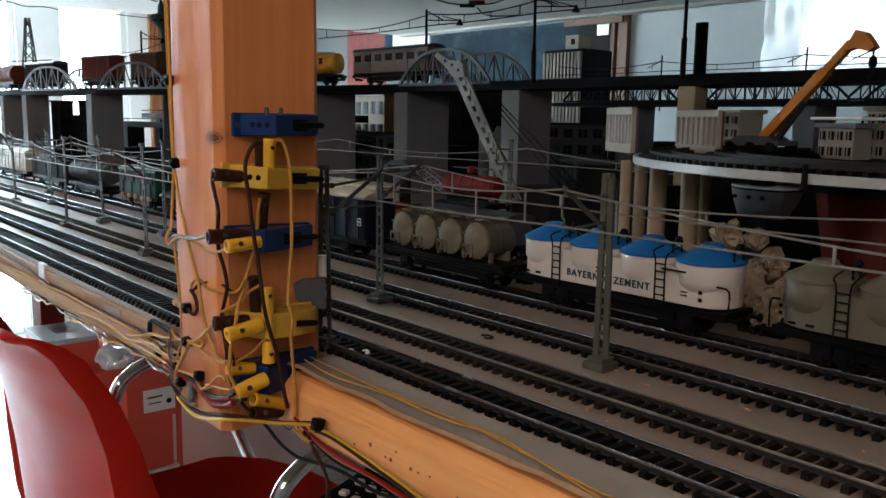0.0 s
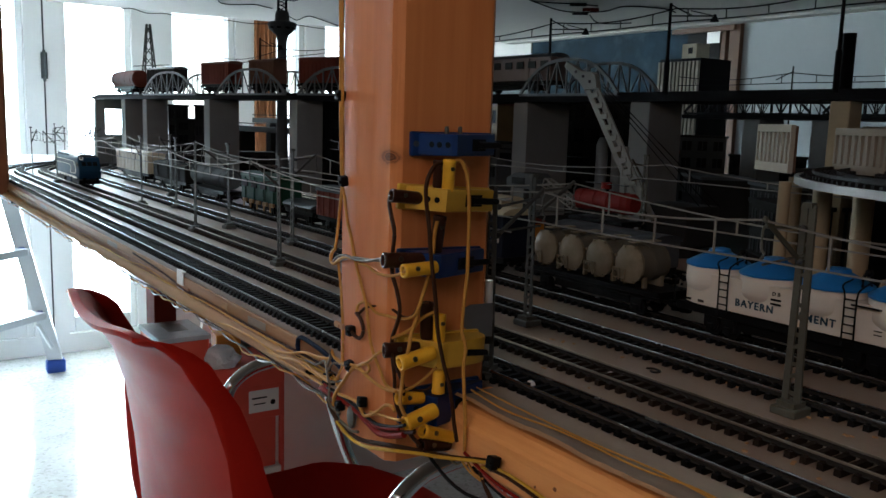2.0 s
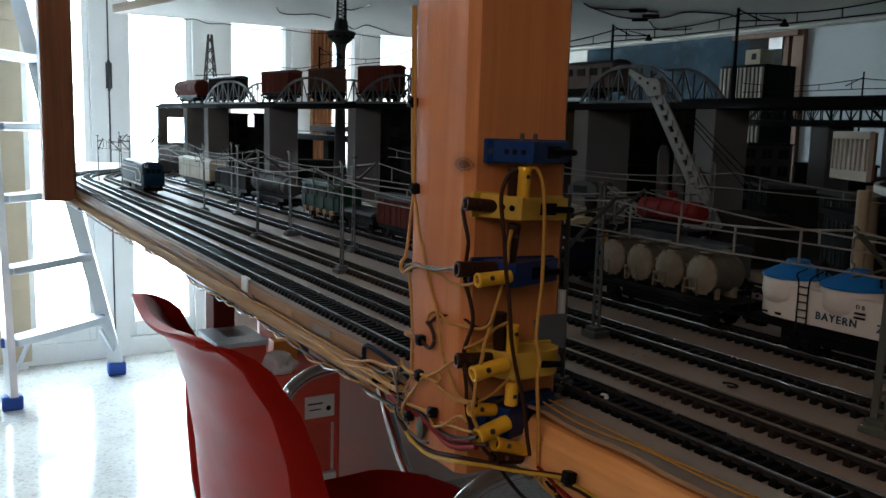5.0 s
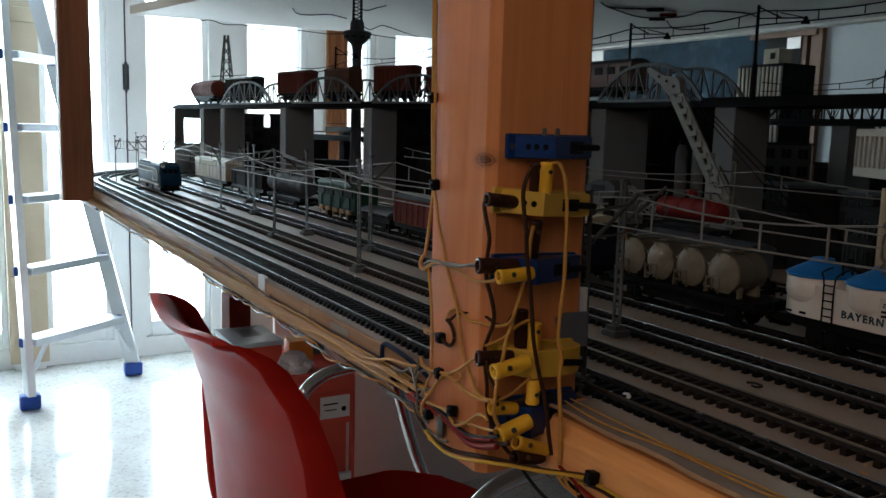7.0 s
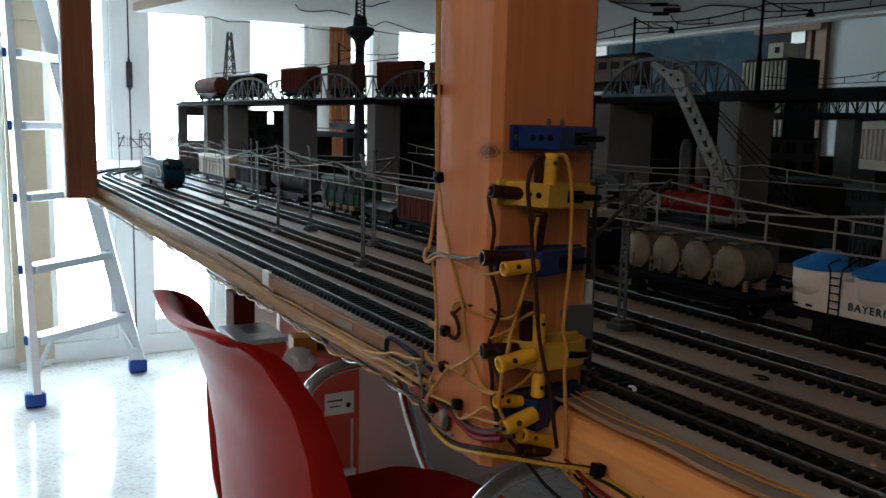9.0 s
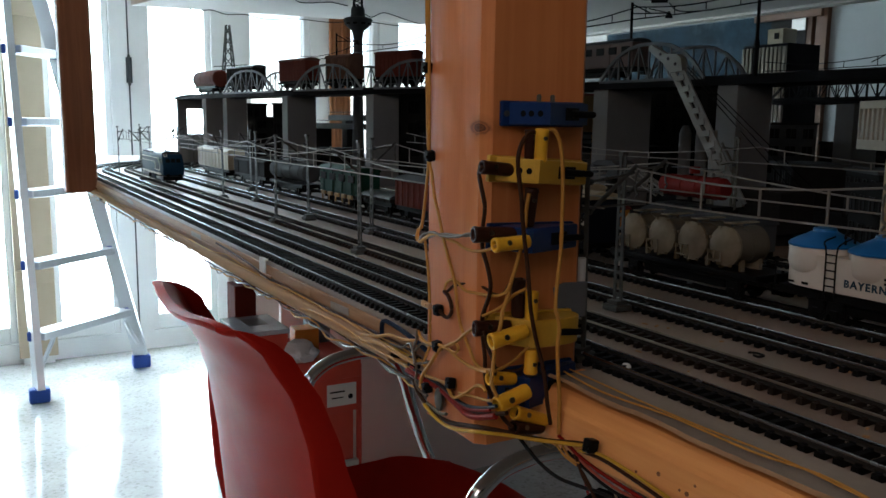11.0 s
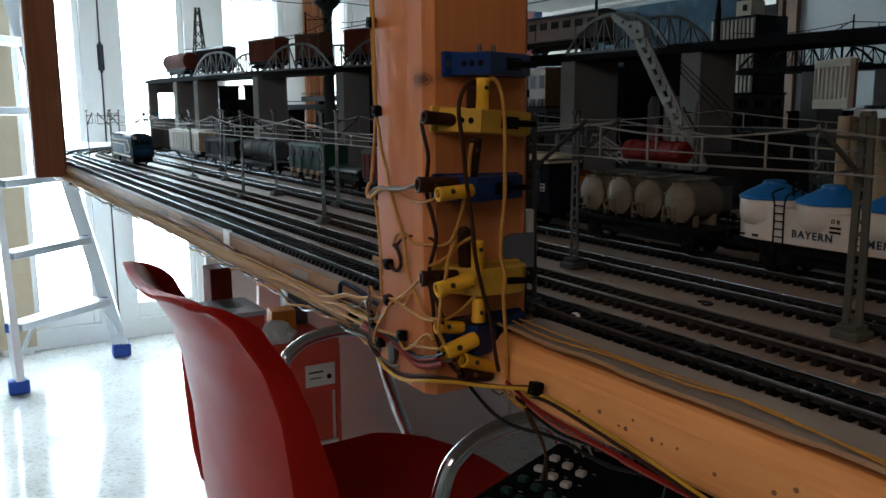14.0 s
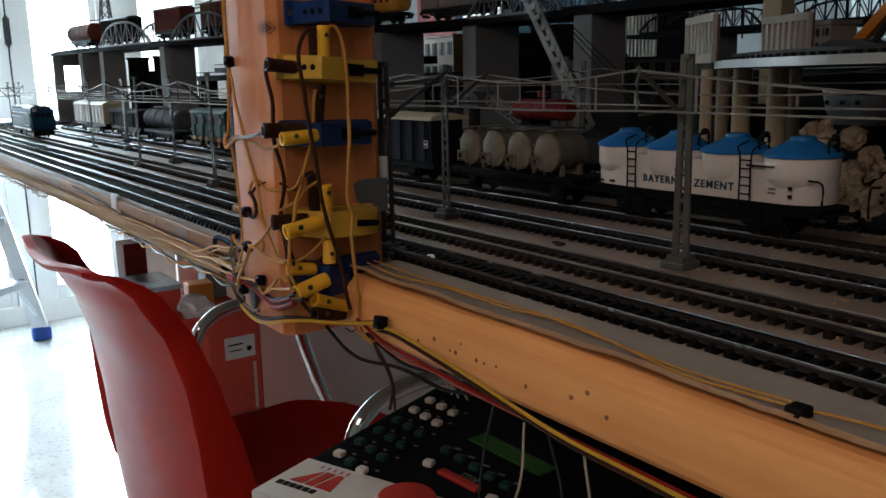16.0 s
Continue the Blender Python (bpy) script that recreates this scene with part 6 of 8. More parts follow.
# town houses added to fill bright gaps behind the viaduct
rnd = random.Random(11)
for k in range(22):
    x = -2.25 + 0.058 * k + rnd.uniform(-0.02, 0.02)
    y = 0.84 + rnd.uniform(0.0, 0.55) + (0.12 if x > -1.3 else 0)
    if x > -1.25 or k in (1, 4):
        continue
    h = rnd.uniform(0.06, 0.115)
    window_house("town_house", x, y, BZ, rnd.uniform(0.07, 0.12), 0.06, h, (HOUSE_DARK, HOUSE_GREY, HOUSE_DARK, BROWN_WAGON)[k % 4], 4, 3, "dim filler town house crowded behind the viaduct", (HOUSE_DARK, ROOF_RED)[k % 2], ang=58 + rnd.uniform(-12, 12))
# dark fronts added to block the windows' brightness between the piers
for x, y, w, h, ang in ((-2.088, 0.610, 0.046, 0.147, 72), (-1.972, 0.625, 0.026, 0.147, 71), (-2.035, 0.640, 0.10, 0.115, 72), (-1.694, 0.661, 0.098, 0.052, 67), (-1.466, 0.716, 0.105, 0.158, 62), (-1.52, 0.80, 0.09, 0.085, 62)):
    window_house("town_house", x, y, BZ, w, 0.04, h, HOUSE_DARK, 3, 4, "dark filler house front between the viaduct piers", HOUSE_DARK, ang=ang)
for k, (x0, x1, y, z) in enumerate(((-2.1, -1.15, 0.72, 0.985), (-2.1, -1.2, 0.80, 1.005), (-1.9, -1.0, 0.86, 0.96))):
    lb = thing("lower_viaduct", "dark lower railway bridge seen between the piers", "bridge")
    part("deck", B().span(x0, x1, y, y + 0.05, z - 0.012, z), BLACK_PAINT, lb)
    part("railing", B().span(x0, x1, y, y + 0.002, z + 0.006, z + 0.008), BLACK_PAINT, lb)
    for j in range(5):
        xx = x0 + (x1 - x0) * (j + 0.5) / 5
        part("pier", B().span(xx - 0.012, xx + 0.012, y + 0.005, y + 0.045, BZ, z - 0.0122), HOUSE_DARK, lb)

# silver office tower with upright slats
st = thing("office_tower", "tall model office tower with silver slats and a black flank", "building", pose(-1.235, 1.38, BZ))
part("core", B().span(-0.053, 0.053, 0, 0.095, 0, 0.272), BLACK_PAINT, st)
for k in range(11):
    part("slat", B().span(-0.0525 + 0.0098 * k, -0.0460 + 0.0098 * k, -0.006, -0.0002, 0.085, 0.266, 0.0006), SILVER, st, "silver upright slat")
part("roof_house", B().span(-0.005, 0.032, 0.01, 0.05, 0.2722, 0.302, 0.001), CREAM, st)
part("roof_window", B().span(0.012, 0.022, 0.0085, 0.0098, 0.282, 0.294), BLACK, st)
part("lobby", B().span(-0.053, 0.053, -0.004, -0.0002, 0.0, 0.08), PIER_BEIGE, st)
solid("bust_ornament", B().lathe([(0.012, 0), (0.008, 0.006), (0.006, 0.014), (0.010, 0.022), (0.011, 0.03), (0.007, 0.037), (0.002, 0.04)], seg=14), BRIGHT_METAL, "small shiny metal ornament before the tower", "ornament", smooth=True, m=pose(-1.16, 1.26, BZ + 0.0905))
solid("ornament_plinth", B().span(-0.03, 0.03, -0.03, 0.03, 0, 0.09, 0.002), HULL_RED, "dark red block carrying a metal ornament", "block", m=pose(-1.16, 1.26, BZ))

# chimney and the second truss bridge
solid("factory_chimney", B().lathe([(0.0085, 0), (0.0075, 0.24)], seg=16), BLACK_PAINT, "slim black factory chimney", "chimney", smooth=True, m=pose(-0.592, 0.906, BZ))
tb = thing("truss_bridge", "dark lattice truss bridge in front of the white wall", "bridge")
for x0, x1 in ((-0.98, -0.755), (-0.735, -0.52), (-0.50, -0.28)):
    for yy in (1.10, 1.15):
        n = 14
        xs_ = [x0 + (x1 - x0) * k / n for k in range(n + 1)]
        truss_side(tb, [Vector((x, yy, 1.034)) for x in xs_], [Vector((x, yy, 1.036 + 0.027 * (1 - abs(2 * k / n - 1) ** 5))) for k, x in enumerate(xs_)], BLACK_PAINT, (0.003, 0.003), 0.0015)
part("deck", B().span(-1.0, -0.1, 1.09, 1.16, 1.026, 1.032), BLACK_PAINT, tb)
for x in (-0.862, -0.748, -0.568, -0.20):
    part("pier", B().span(x, x + 0.030, 1.095, 1.155, BZ, 1.0258, 0.001), PIER_GREY, tb)
for x in (-0.83, -0.59, -0.50):
    th = thing("bridge_mast", "thin dark catenary mast on the far truss bridge", "mast", pose(x, 1.163, 1.02), "bridge masts")
    part("pole", B().cyl((0, 0, 0), (0, 0, 0.088), 0.0012, seg=6), BLACK_PAINT, th)
    part("arm", B().cyl((0, 0, 0.08), (-0.028, 0, 0.068), 0.0008, seg=5), BLACK_PAINT, th)
catenary(1.163, (-1.05, -0.83, -0.59, -0.3), 1.083, 1.098, 0.010, BLACK_PAINT, 0.0007, "bridge_line")

# ships and rock below the ring
sp = thing("model_ship", "dark grey model ship hull with a pale gunwale below the ring", "ship", pose(-0.3350, 0.606, BZ, 0, 0, -6))
def hull_band(x0, x1, levels, n=16):
    """Lofted hull band: stations from stern to bow, each level (height, half width, length factor)."""
    b = B()
    rows = []
    for z, hw, lf in levels:
        loop = []
        for k in range(n + 1):
            t = k / n
            x = (x0 + (x1 - x0) * t) * lf
            loop.append((x, hw * (1 - max(0.0, (t - 0.45) / 0.55) ** 2.2) * (0.80 + 0.2 * min(1.0, t / 0.2))))
        rows.append([b.bm.verts.new((x, -w, z)) for x, w in loop] + [b.bm.verts.new((x, w, z)) for x, w in loop[-2::-1]])
    m = len(rows[0])
    for a, c in zip(rows, rows[1:]):
        for j in range(m):
            b.bm.faces.new((a[j], a[(j + 1) % m], c[(j + 1) % m], c[j]))
    b.bm.faces.new(rows[0][::-1])
    b.bm.faces.new(rows[-1])
    bmesh.ops.recalc_face_normals(b.bm, faces=b.bm.faces[:])
    return b
part("hull", hull_band(0.028, -0.028, ((0.050, 0.006, 0.72), (0.056, 0.010, 0.80), (0.064, 0.0135, 0.92), (0.0712, 0.0150, 0.98))), HULL_GREY, sp, smooth=False)
part("stripe", hull_band(0.028, -0.028, ((0.0713, 0.0151, 0.985), (0.0728, 0.0153, 0.99))), BLACK, sp)
part("gunwale", hull_band(0.028, -0.028, ((0.0729, 0.0156, 1.0), (0.0744, 0.0157, 1.0))), TRIM_WHITE, sp, "pale gunwale rail")
for k in range(3):
    part("porthole", B().cyl((-0.013 + 0.012 * k, -0.0138, 0.0660), (-0.013 + 0.012 * k, -0.0152, 0.0664), 0.0016, seg=10), BLACK, sp)
part("keel_block", B().span(-0.008, 0.008, -0.004, 0.004, 0.0, 0.0499), HOUSE_DARK, sp)
part("deck_house", B().span(-0.008, 0.008, -0.006, 0.006, 0.0745, 0.0800, 0.001).cyl((-0.004, 0, 0.0801), (-0.004, 0, 0.0840), 0.0012, seg=8), BLACK_PAINT, sp)
bg = thing("red_barge", "dark red model barge hull with a black rail below the ring", "ship", pose(-0.20, 0.585, BZ, 0, 0, -25))
part("hull", B().prism([(-0.10, 0.0), (0.14, 0.0), (0.178, 0.0700), (-0.118, 0.0700)], 0, 0.03, "y"), HULL_RED, bg)
part("rail", B().prism([(-0.1185, 0.0702), (0.1785, 0.0702), (0.180, 0.0755), (-0.120, 0.0755)], -0.001, 0.031, "y"), BLACK_PAINT, bg, "black bulwark rail")
for k in range(6):
    part("hull_rib", B().span(-0.085 + 0.045 * k, -0.083 + 0.045 * k, -0.0012, -0.0002, 0.004, 0.0695), HULL_RED, bg)


pile = thing("rock_pile", "crumpled tan foam rocks heaped behind the cement wagon", "rocks", pose(-0.261, 0.480, BZ, 0, 0, -12))
for k in range(64):
    u, h = random.uniform(-1, 1), random.random()
    r = random.uniform(0.0045, 0.0095) * (1.25 - 0.4 * h)
    top = 0.060 * max(0.0, 1 - abs(u + 0.45) / 1.45)
    c = (0.040 * u, random.uniform(-0.014, 0.020), max(r * 0.5, top * h))
    b = B()
    bmesh.ops.create_icosphere(b.bm, subdivisions=3, radius=r, matrix=Matrix.Translation(c))
    for v in b.bm.verts:
        v.co += noise.noise_vector(v.co * 120) * 0.0045 + noise.noise_vector(v.co * 380) * 0.0026 + noise.noise_vector(v.co * 900) * 0.0010
        v.co.z = max(0.0, v.co.z)
    part("rock", b, ROCK, pile)

# ---- back of the room ----
solid("backdrop_picture", B().span(-2.905, -1.985, BACK_Y - 0.012, BACK_Y - 0.002, 0.85, 1.36), TIN_BLUE, "smoky blue landscape picture hung on the back wall", "picture")
# white board stands in for a bright rectangle of window light
solid("window_patch_board", B().span(-3.18, -2.91, BACK_Y - 0.014, BACK_Y - 0.002, 1.20, 1.47, 0.002), TRIM_WHITE, "white board standing in for a bright window patch", "board")
solid("blue_board", B().span(-3.242, -3.183, BACK_Y - 0.012, BACK_Y - 0.002, 1.20, 1.47, 0.002), LOCO_BLUE, "narrow blue board beside the white one", "board")
solid("poster", B().span(-3.56, -3.246, BACK_Y - 0.006, BACK_Y - 0.002, 1.10, 1.43), POSTER_RED, "colourful red picture board on the wall", "poster")
# plain dark panel for the black area beside the door frame
solid("dark_panel", B().span(-2.057, -1.919, BACK_Y - 0.022, BACK_Y - 0.014, 1.177, 1.345), HOUSE_DARK, "dark panel beside the brown door frame", "cloth")
solid("paper_sheet", B().span(-1.972, -1.921, BACK_Y - 0.026, BACK_Y - 0.0225, 1.301, 1.341), TRIM_WHITE, "white paper sheet over the dark panel", "paper")
solid("wall_batten", B().span(-2.116, -1.854, BACK_Y - 0.040, BACK_Y - 0.0265, 1.338, 1.375, 0.002), DOOR_BROWN, "brown wooden batten across the wall above the picture", "batten")
df = thing("door_1", "brown wooden door frame in the white wall", "door frame", kind="structure")
part("jamb", B().span(-1.885, -1.845, BACK_Y - 0.02, BACK_Y - 0.001, FLOOR, 1.95), DOOR_BROWN, df)
part("jamb", B().span(-1.94, -1.90, BACK_Y - 0.02, BACK_Y - 0.001, FLOOR, 1.95), DOOR_BROWN, df)
part("lintel", B().span(-1.94, -0.9, BACK_Y - 0.02, BACK_Y - 0.001, 1.951, 2.0), DOOR_BROWN, df)


# hanging clear plastic sheet
def plastic_sheet():
    b = B()
    nx, nz = 80, 60
    g = []
    for i in range(nx + 1):
        row = []
        for j in range(nz + 1):
            x, z = -1.32 + 1.0 * i / nx, 1.13 + 1.1 * j / nz
            f = noise.noise((x * 7, z * 3, 0.3)) * 0.06 + noise.noise((x * 22, z * 12, 2)) * 0.035 + noise.noise((x * 60, z * 40, 5)) * 0.008
            row.append(b.bm.verts.new((x, BACK_Y - 0.075 + 0.7 * f, z + 0.05 * noise.noise((x * 5, 0, 4)) * (1 - j / nz))))
        g.append(row)
    for i in range(nx):
        for j in range(nz):
            b.bm.faces.new((g[i][j], g[i + 1][j], g[i + 1][j + 1], g[i][j + 1]))
    return b
ps = solid("plastic_sheet", plastic_sheet(), POLY, "crumpled clear plastic sheet hanging on the wall", "sheet", smooth=True)
ps.modifiers.new("thickness", "SOLIDIFY").thickness = 0.001


# ---- plugs, distribution blocks and wires on the post ----
PX = -0.355      # the post's face towards the aisle's end


def block(z, h, material, y0, yr, y1, deep=0.0200, slope=0.0, round_back=0.0, pegs=False, label="blue plastic distribution block with sockets screwed to the post"):
    """A wedge block: a short socket face up to a ridge, then a long slotted face back to the post."""
    th = thing("socket_block", label, "connector", pose(PX, 0, z), "distribution blocks on the post")
    mid = (y0 + y1) / 2
    def tilt(ob):
        ob.matrix_basis = Matrix.Translation((0, mid, 0)) @ Matrix.Rotation(math.atan(slope), 4, "X") @ Matrix.Translation((0, -mid, 0))
        return ob
    tilt(part("mount_plate", B().span(0.0003, 0.0028, y0, y1, -h * 0.5, h * 0.5, 0.0007), material, th))
    if round_back:
        n = 12
        out = [(0.0029, y0 + 0.004), (deep - 0.0012, yr - 0.0012), (deep, yr + 0.0006)]
        out += [(0.0029 + (deep - 0.0035) * math.cos(math.pi / 2 * k / n) ** 0.55, yr + 0.004 + (y1 - yr - 0.005) * math.sin(math.pi / 2 * k / n)) for k in range(n + 1)]
    else:
        out = [(0.0029, y0 + 0.0035), (deep - 0.0012, yr - 0.0012), (deep, yr + 0.0006), (0.0062, y1 - 0.0008), (0.0029, y1 - 0.0004)]
    body = B().prism(out, -h * 0.44, h * 0.44, "z")
    bmesh.ops.bevel(body.bm, geom=[e for e in body.bm.edges if abs(e.verts[0].co.z - e.verts[1].co.z) < 1e-6], offset=0.0005, segments=2, affect="EDGES", profile=0.5)
    tilt(part("block_body", body, material, th))
    a, c = Vector((0.0029, y0 + 0.0035, 0)), Vector((deep - 0.0012, yr - 0.0012, 0))
    side = Vector((c.y - a.y, -(c.x - a.x), 0)).normalized()
    side = side if side.y < 0 else -side
    for f in (0.40, 0.63, 0.88):
        p = a.lerp(c, f)
        tilt(part("socket", B().cyl(p + side * 0.0002, p - side * 0.0015, 0.0013, seg=14), BLACK, th))
    if not round_back:
        a, c = Vector((deep, yr + 0.0006, 0)), Vector((0.0062, y1 - 0.0008, 0))
        out_dir = Vector((c.y - a.y, a.x - c.x, 0)).normalized()
        rot = Matrix.Rotation(math.atan2(c.y - a.y, c.x - a.x), 3, "Z")
    else:
        a, c = Vector((deep - 0.0006, yr + 0.003, 0)), Vector((deep - 0.0042, y1 - 0.006, 0))
        out_dir = Vector((1, 0.15, 0)).normalized()
        rot = Matrix.Rotation(math.atan2(c.y - a.y, c.x - a.x), 3, "Z")
    tilt(part("socket_slot", B().box(a.lerp(c, 0.56) + out_dir * 0.0001, ((c - a).length * 0.34, 0.0008, 0.0052), rot), BLACK, th))
    p, q = a.lerp(c, 0.52) + out_dir * 0.0006, a.lerp(c, 0.90) + out_dir * 0.0042
    tilt(part("pin_plug", B().cyl(p, q, 0.0016, 0.0014, 12).ball(q, 0.0014, (1, 1, 1), 8), BLACK, th, "black pin plug"))
    tilt(part("mount_screw", B().cyl((0.0028, y0 + 0.0022, 0), (0.0034, y0 + 0.0022, 0), 0.0013, seg=12), HOUSE_GREY, th))
    tilt(part("mount_screw", B().cyl((0.0028, y1 - 0.0022, 0), (0.0034, y1 - 0.0022, 0), 0.0013, seg=12), HOUSE_GREY, th))
    if pegs:
        for px, yy in ((0.0120, yr + 0.0005), (0.0105, yr + 0.0085)):
            part("contact_peg", B().cyl((px, yy, h * 0.44), (px, yy, h * 0.44 + 0.0026), 0.0010, seg=10).ball((px, yy, h * 0.44 + 0.0026), 0.0010, (1, 1, 0.7), 8), BRIGHT_METAL, th)


block(0.9965, 0.0106, BLUE_PLUG, 0.1755, 0.1868, 0.2185, pegs=True)
YL = "yellow plastic distribution block with sockets screwed to the post"
block(0.9725, 0.0112, YELLOW_PLUG, 0.1695, 0.1822, 0.2190, slope=-0.06, label=YL)
block(0.9445, 0.0118, BLUE_PLUG, 0.1700, 0.1808, 0.2150, deep=0.0190, slope=-0.03)
block(0.9045, 0.0135, YELLOW_PLUG, 0.1700, 0.1838, 0.2155, deep=0.0180, slope=-0.05, round_back=1.0, label=YL)
block(0.8790, 0.0160, BLUE_PLUG, 0.1725, 0.1830, 0.2170, deep=0.0165)


def plug(p, q, material, r=0.0032, wire_hole=True, label=""):
    """A round socket plug from its wire end p to its tip q."""
    p, q = Vector(p), Vector(q)
    d = (q - p).normalized()
    names = {"yellow": YELLOW_DEEP, "brown": BROWN_PLUG}
    th = thing("round_plug", "%s round plastic plug pushed into a distribution block" % material, "plug", None, "plugs on the post")
    th.location = p
    long = (q - p).length
    turn = d.to_track_quat("Z", "Y").to_matrix()
    def rings(profile, seg=18):
        """Rings of (radius, depth) along the plug's axis, closed at the last."""
        b = B()
        loops = [[b.bm.verts.new(turn @ Vector((rr * math.cos(2 * math.pi * k / seg), rr * math.sin(2 * math.pi * k / seg), zz))) for k in range(seg)] for rr, zz in profile]
        for u, v in zip(loops, loops[1:]):
            for k in range(seg):
                b.bm.faces.new((u[k], u[(k + 1) % seg], v[(k + 1) % seg], v[k]))
        b.bm.faces.new(loops[-1])
        bmesh.ops.recalc_face_normals(b.bm, faces=b.bm.faces[:])
        return b
    part("sleeve", rings([(r * 0.66, 0.0032), (r * 0.68, 0.0003), (r * 0.78, 0.0), (r * 0.95, 0.0), (r * 1.03, 0.0004), (r * 1.03, 0.0016), (r * 0.98, 0.0019), (r * 0.96, long * 0.9), (r * 0.88, long)]), names[material], th, smooth=True)
    part("sleeve_mouth", B().cyl(d * 0.0028, d * 0.0033, r * 0.66, seg=14), BROWN_PLUG if material == "yellow" else BLACK, th)
    part("clamp_screw", B().cyl((q - p) * 0.35 + Vector((1, 0, 0.3)).normalized() * r * 0.8, (q - p) * 0.35 + Vector((1, 0, 0.3)).normalized() * r * 1.08, r * 0.36, seg=8), BRIGHT_METAL, th)


for p, q, c, r in (((-0.3483, 0.1633, 0.9748), (-0.3470, 0.1790, 0.9732), "brown", 0.0029), ((-0.3385, 0.1862, 0.9905), (-0.3385, 0.1856, 0.9770), "yellow", 0.0028), ((-0.3430, 0.1842, 0.9900), (-0.3430, 0.1840, 0.9780), "brown", 0.0029),
                   ((-0.3488, 0.1603, 0.9472), (-0.3450, 0.1785, 0.9468), "brown", 0.0034), ((-0.3388, 0.1641, 0.9438), (-0.3375, 0.1800, 0.9448), "yellow", 0.0030), ((-0.3430, 0.1852, 0.9660), (-0.3440, 0.1840, 0.9500), "brown", 0.0029),
                   ((-0.3508, 0.1628, 0.9070), (-0.3460, 0.1780, 0.9070), "brown", 0.0034), ((-0.3388, 0.1635, 0.9040), (-0.3375, 0.1800, 0.9072), "yellow", 0.0034), ((-0.3405, 0.1848, 0.9228), (-0.3405, 0.1848, 0.9105), "yellow", 0.0029), ((-0.3460, 0.1815, 0.9275), (-0.3460, 0.1820, 0.9110), "brown", 0.0031),
                   ((-0.3385, 0.1838, 0.8880), (-0.3385, 0.1840, 0.8985), "yellow", 0.0029), ((-0.3373, 0.1663, 0.8770), (-0.3370, 0.1815, 0.8812), "yellow", 0.0036), ((-0.3353, 0.1738, 0.8735), (-0.3365, 0.1905, 0.8668), "yellow", 0.0031), ((-0.3438, 0.1663, 0.8868), (-0.3440, 0.1790, 0.8850), "yellow", 0.0030), ((-0.3353, 0.1733, 0.8668), (-0.3370, 0.1890, 0.8640), "brown", 0.0032)):
    plug(p, q, c, r)

WM = {"brown": BROWN_WIRE, "yellow": YELLOW_WIRE, "bright": YELLOW_CABLE, "metal": TIN_WIRE, "red": RED_WIRE, "black": BLACK_WIRE, "white": CREAM, "green": GREEN_WIRE, "pink": PINK_WIRE}
WL = {"brown": "thin brown insulated wire", "yellow": "thin dull yellow insulated wire", "bright": "bright yellow insulated cable", "metal": "bare twisted metal wire", "red": "red insulated cable", "black": "black insulated cable", "white": "thin cream hanging wire", "green": "thin dark green hanging wire", "pink": "thin pale red insulated cable"}
def wire(c, r, pts, place="along the pine post and beam"):
    solid("wire", B().tube(pts, r * 0.76, 8, 6), WM[c], WL[c] + " " + place, "wire", "wiring on the layout", smooth=True)


# down and round the post
wire("yellow", 0.0010, [(-0.4039, 0.1672, 1.0608), (-0.403, 0.1672, 1.0356), (-0.4022, 0.1672, 1.0101), (-0.4008, 0.1672, 0.9842), (-0.3998, 0.1672, 0.9764), (-0.4014, 0.1672, 0.9657), (-0.404, 0.1672, 0.9521), (-0.4063, 0.1672, 0.9436)])
wire("yellow", 0.0010, [(-0.4018, 0.1672, 1.0606), (-0.4005, 0.1671, 1.0304), (-0.3997, 0.167, 1.01), (-0.3987, 0.1669, 0.9765), (-0.396, 0.1668, 0.9688), (-0.3931, 0.1667, 0.9587), (-0.3889, 0.1666, 0.9513), (-0.3845, 0.1665, 0.9416), (-0.3787, 0.1663, 0.9321), (-0.3731, 0.1662, 0.9229), (-0.3703, 0.1661, 0.9132), (-0.3678, 0.166, 0.9061), (-0.3639, 0.1659, 0.9007), (-0.3587, 0.1658, 0.8957), (-0.3537, 0.1657, 0.8909), (-0.3476, 0.1656, 0.8899), (-0.338, 0.1655, 0.8918)])
wire("yellow", 0.0009, [(-0.4034, 0.1672, 0.94), (-0.3998, 0.1672, 0.9256), (-0.3982, 0.1672, 0.9151), (-0.397, 0.1672, 0.9044), (-0.3969, 0.1672, 0.892)])
wire("yellow", 0.0012, [(-0.406, 0.167, 0.9437), (-0.4088, 0.1668, 0.9414), (-0.4093, 0.1665, 0.9378), (-0.4054, 0.1663, 0.9367), (-0.3995, 0.166, 0.9393), (-0.3927, 0.1658, 0.9419), (-0.3829, 0.1655, 0.9424)])
wire("metal", 0.0008, [(-0.4064, 0.1662, 0.9371), (-0.4001, 0.1657, 0.9411), (-0.3901, 0.1651, 0.9429), (-0.3814, 0.1646, 0.9424), (-0.3682, 0.1641, 0.9437), (-0.3582, 0.1635, 0.9462), (-0.3524, 0.163, 0.9466)])
wire("metal", 0.0008, [(-0.4048, 0.1665, 0.9395), (-0.3986, 0.1661, 0.9394), (-0.3894, 0.1657, 0.9419), (-0.3805, 0.1653, 0.9433), (-0.371, 0.1648, 0.944), (-0.3618, 0.1644, 0.9449), (-0.354, 0.164, 0.9461)])
wire("yellow", 0.0009, [(-0.381, 0.1665, 0.9408), (-0.3718, 0.1663, 0.9405), (-0.3667, 0.1662, 0.9393), (-0.3594, 0.166, 0.9388), (-0.3503, 0.1658, 0.9399), (-0.3437, 0.1657, 0.9417), (-0.3382, 0.1655, 0.9443)])
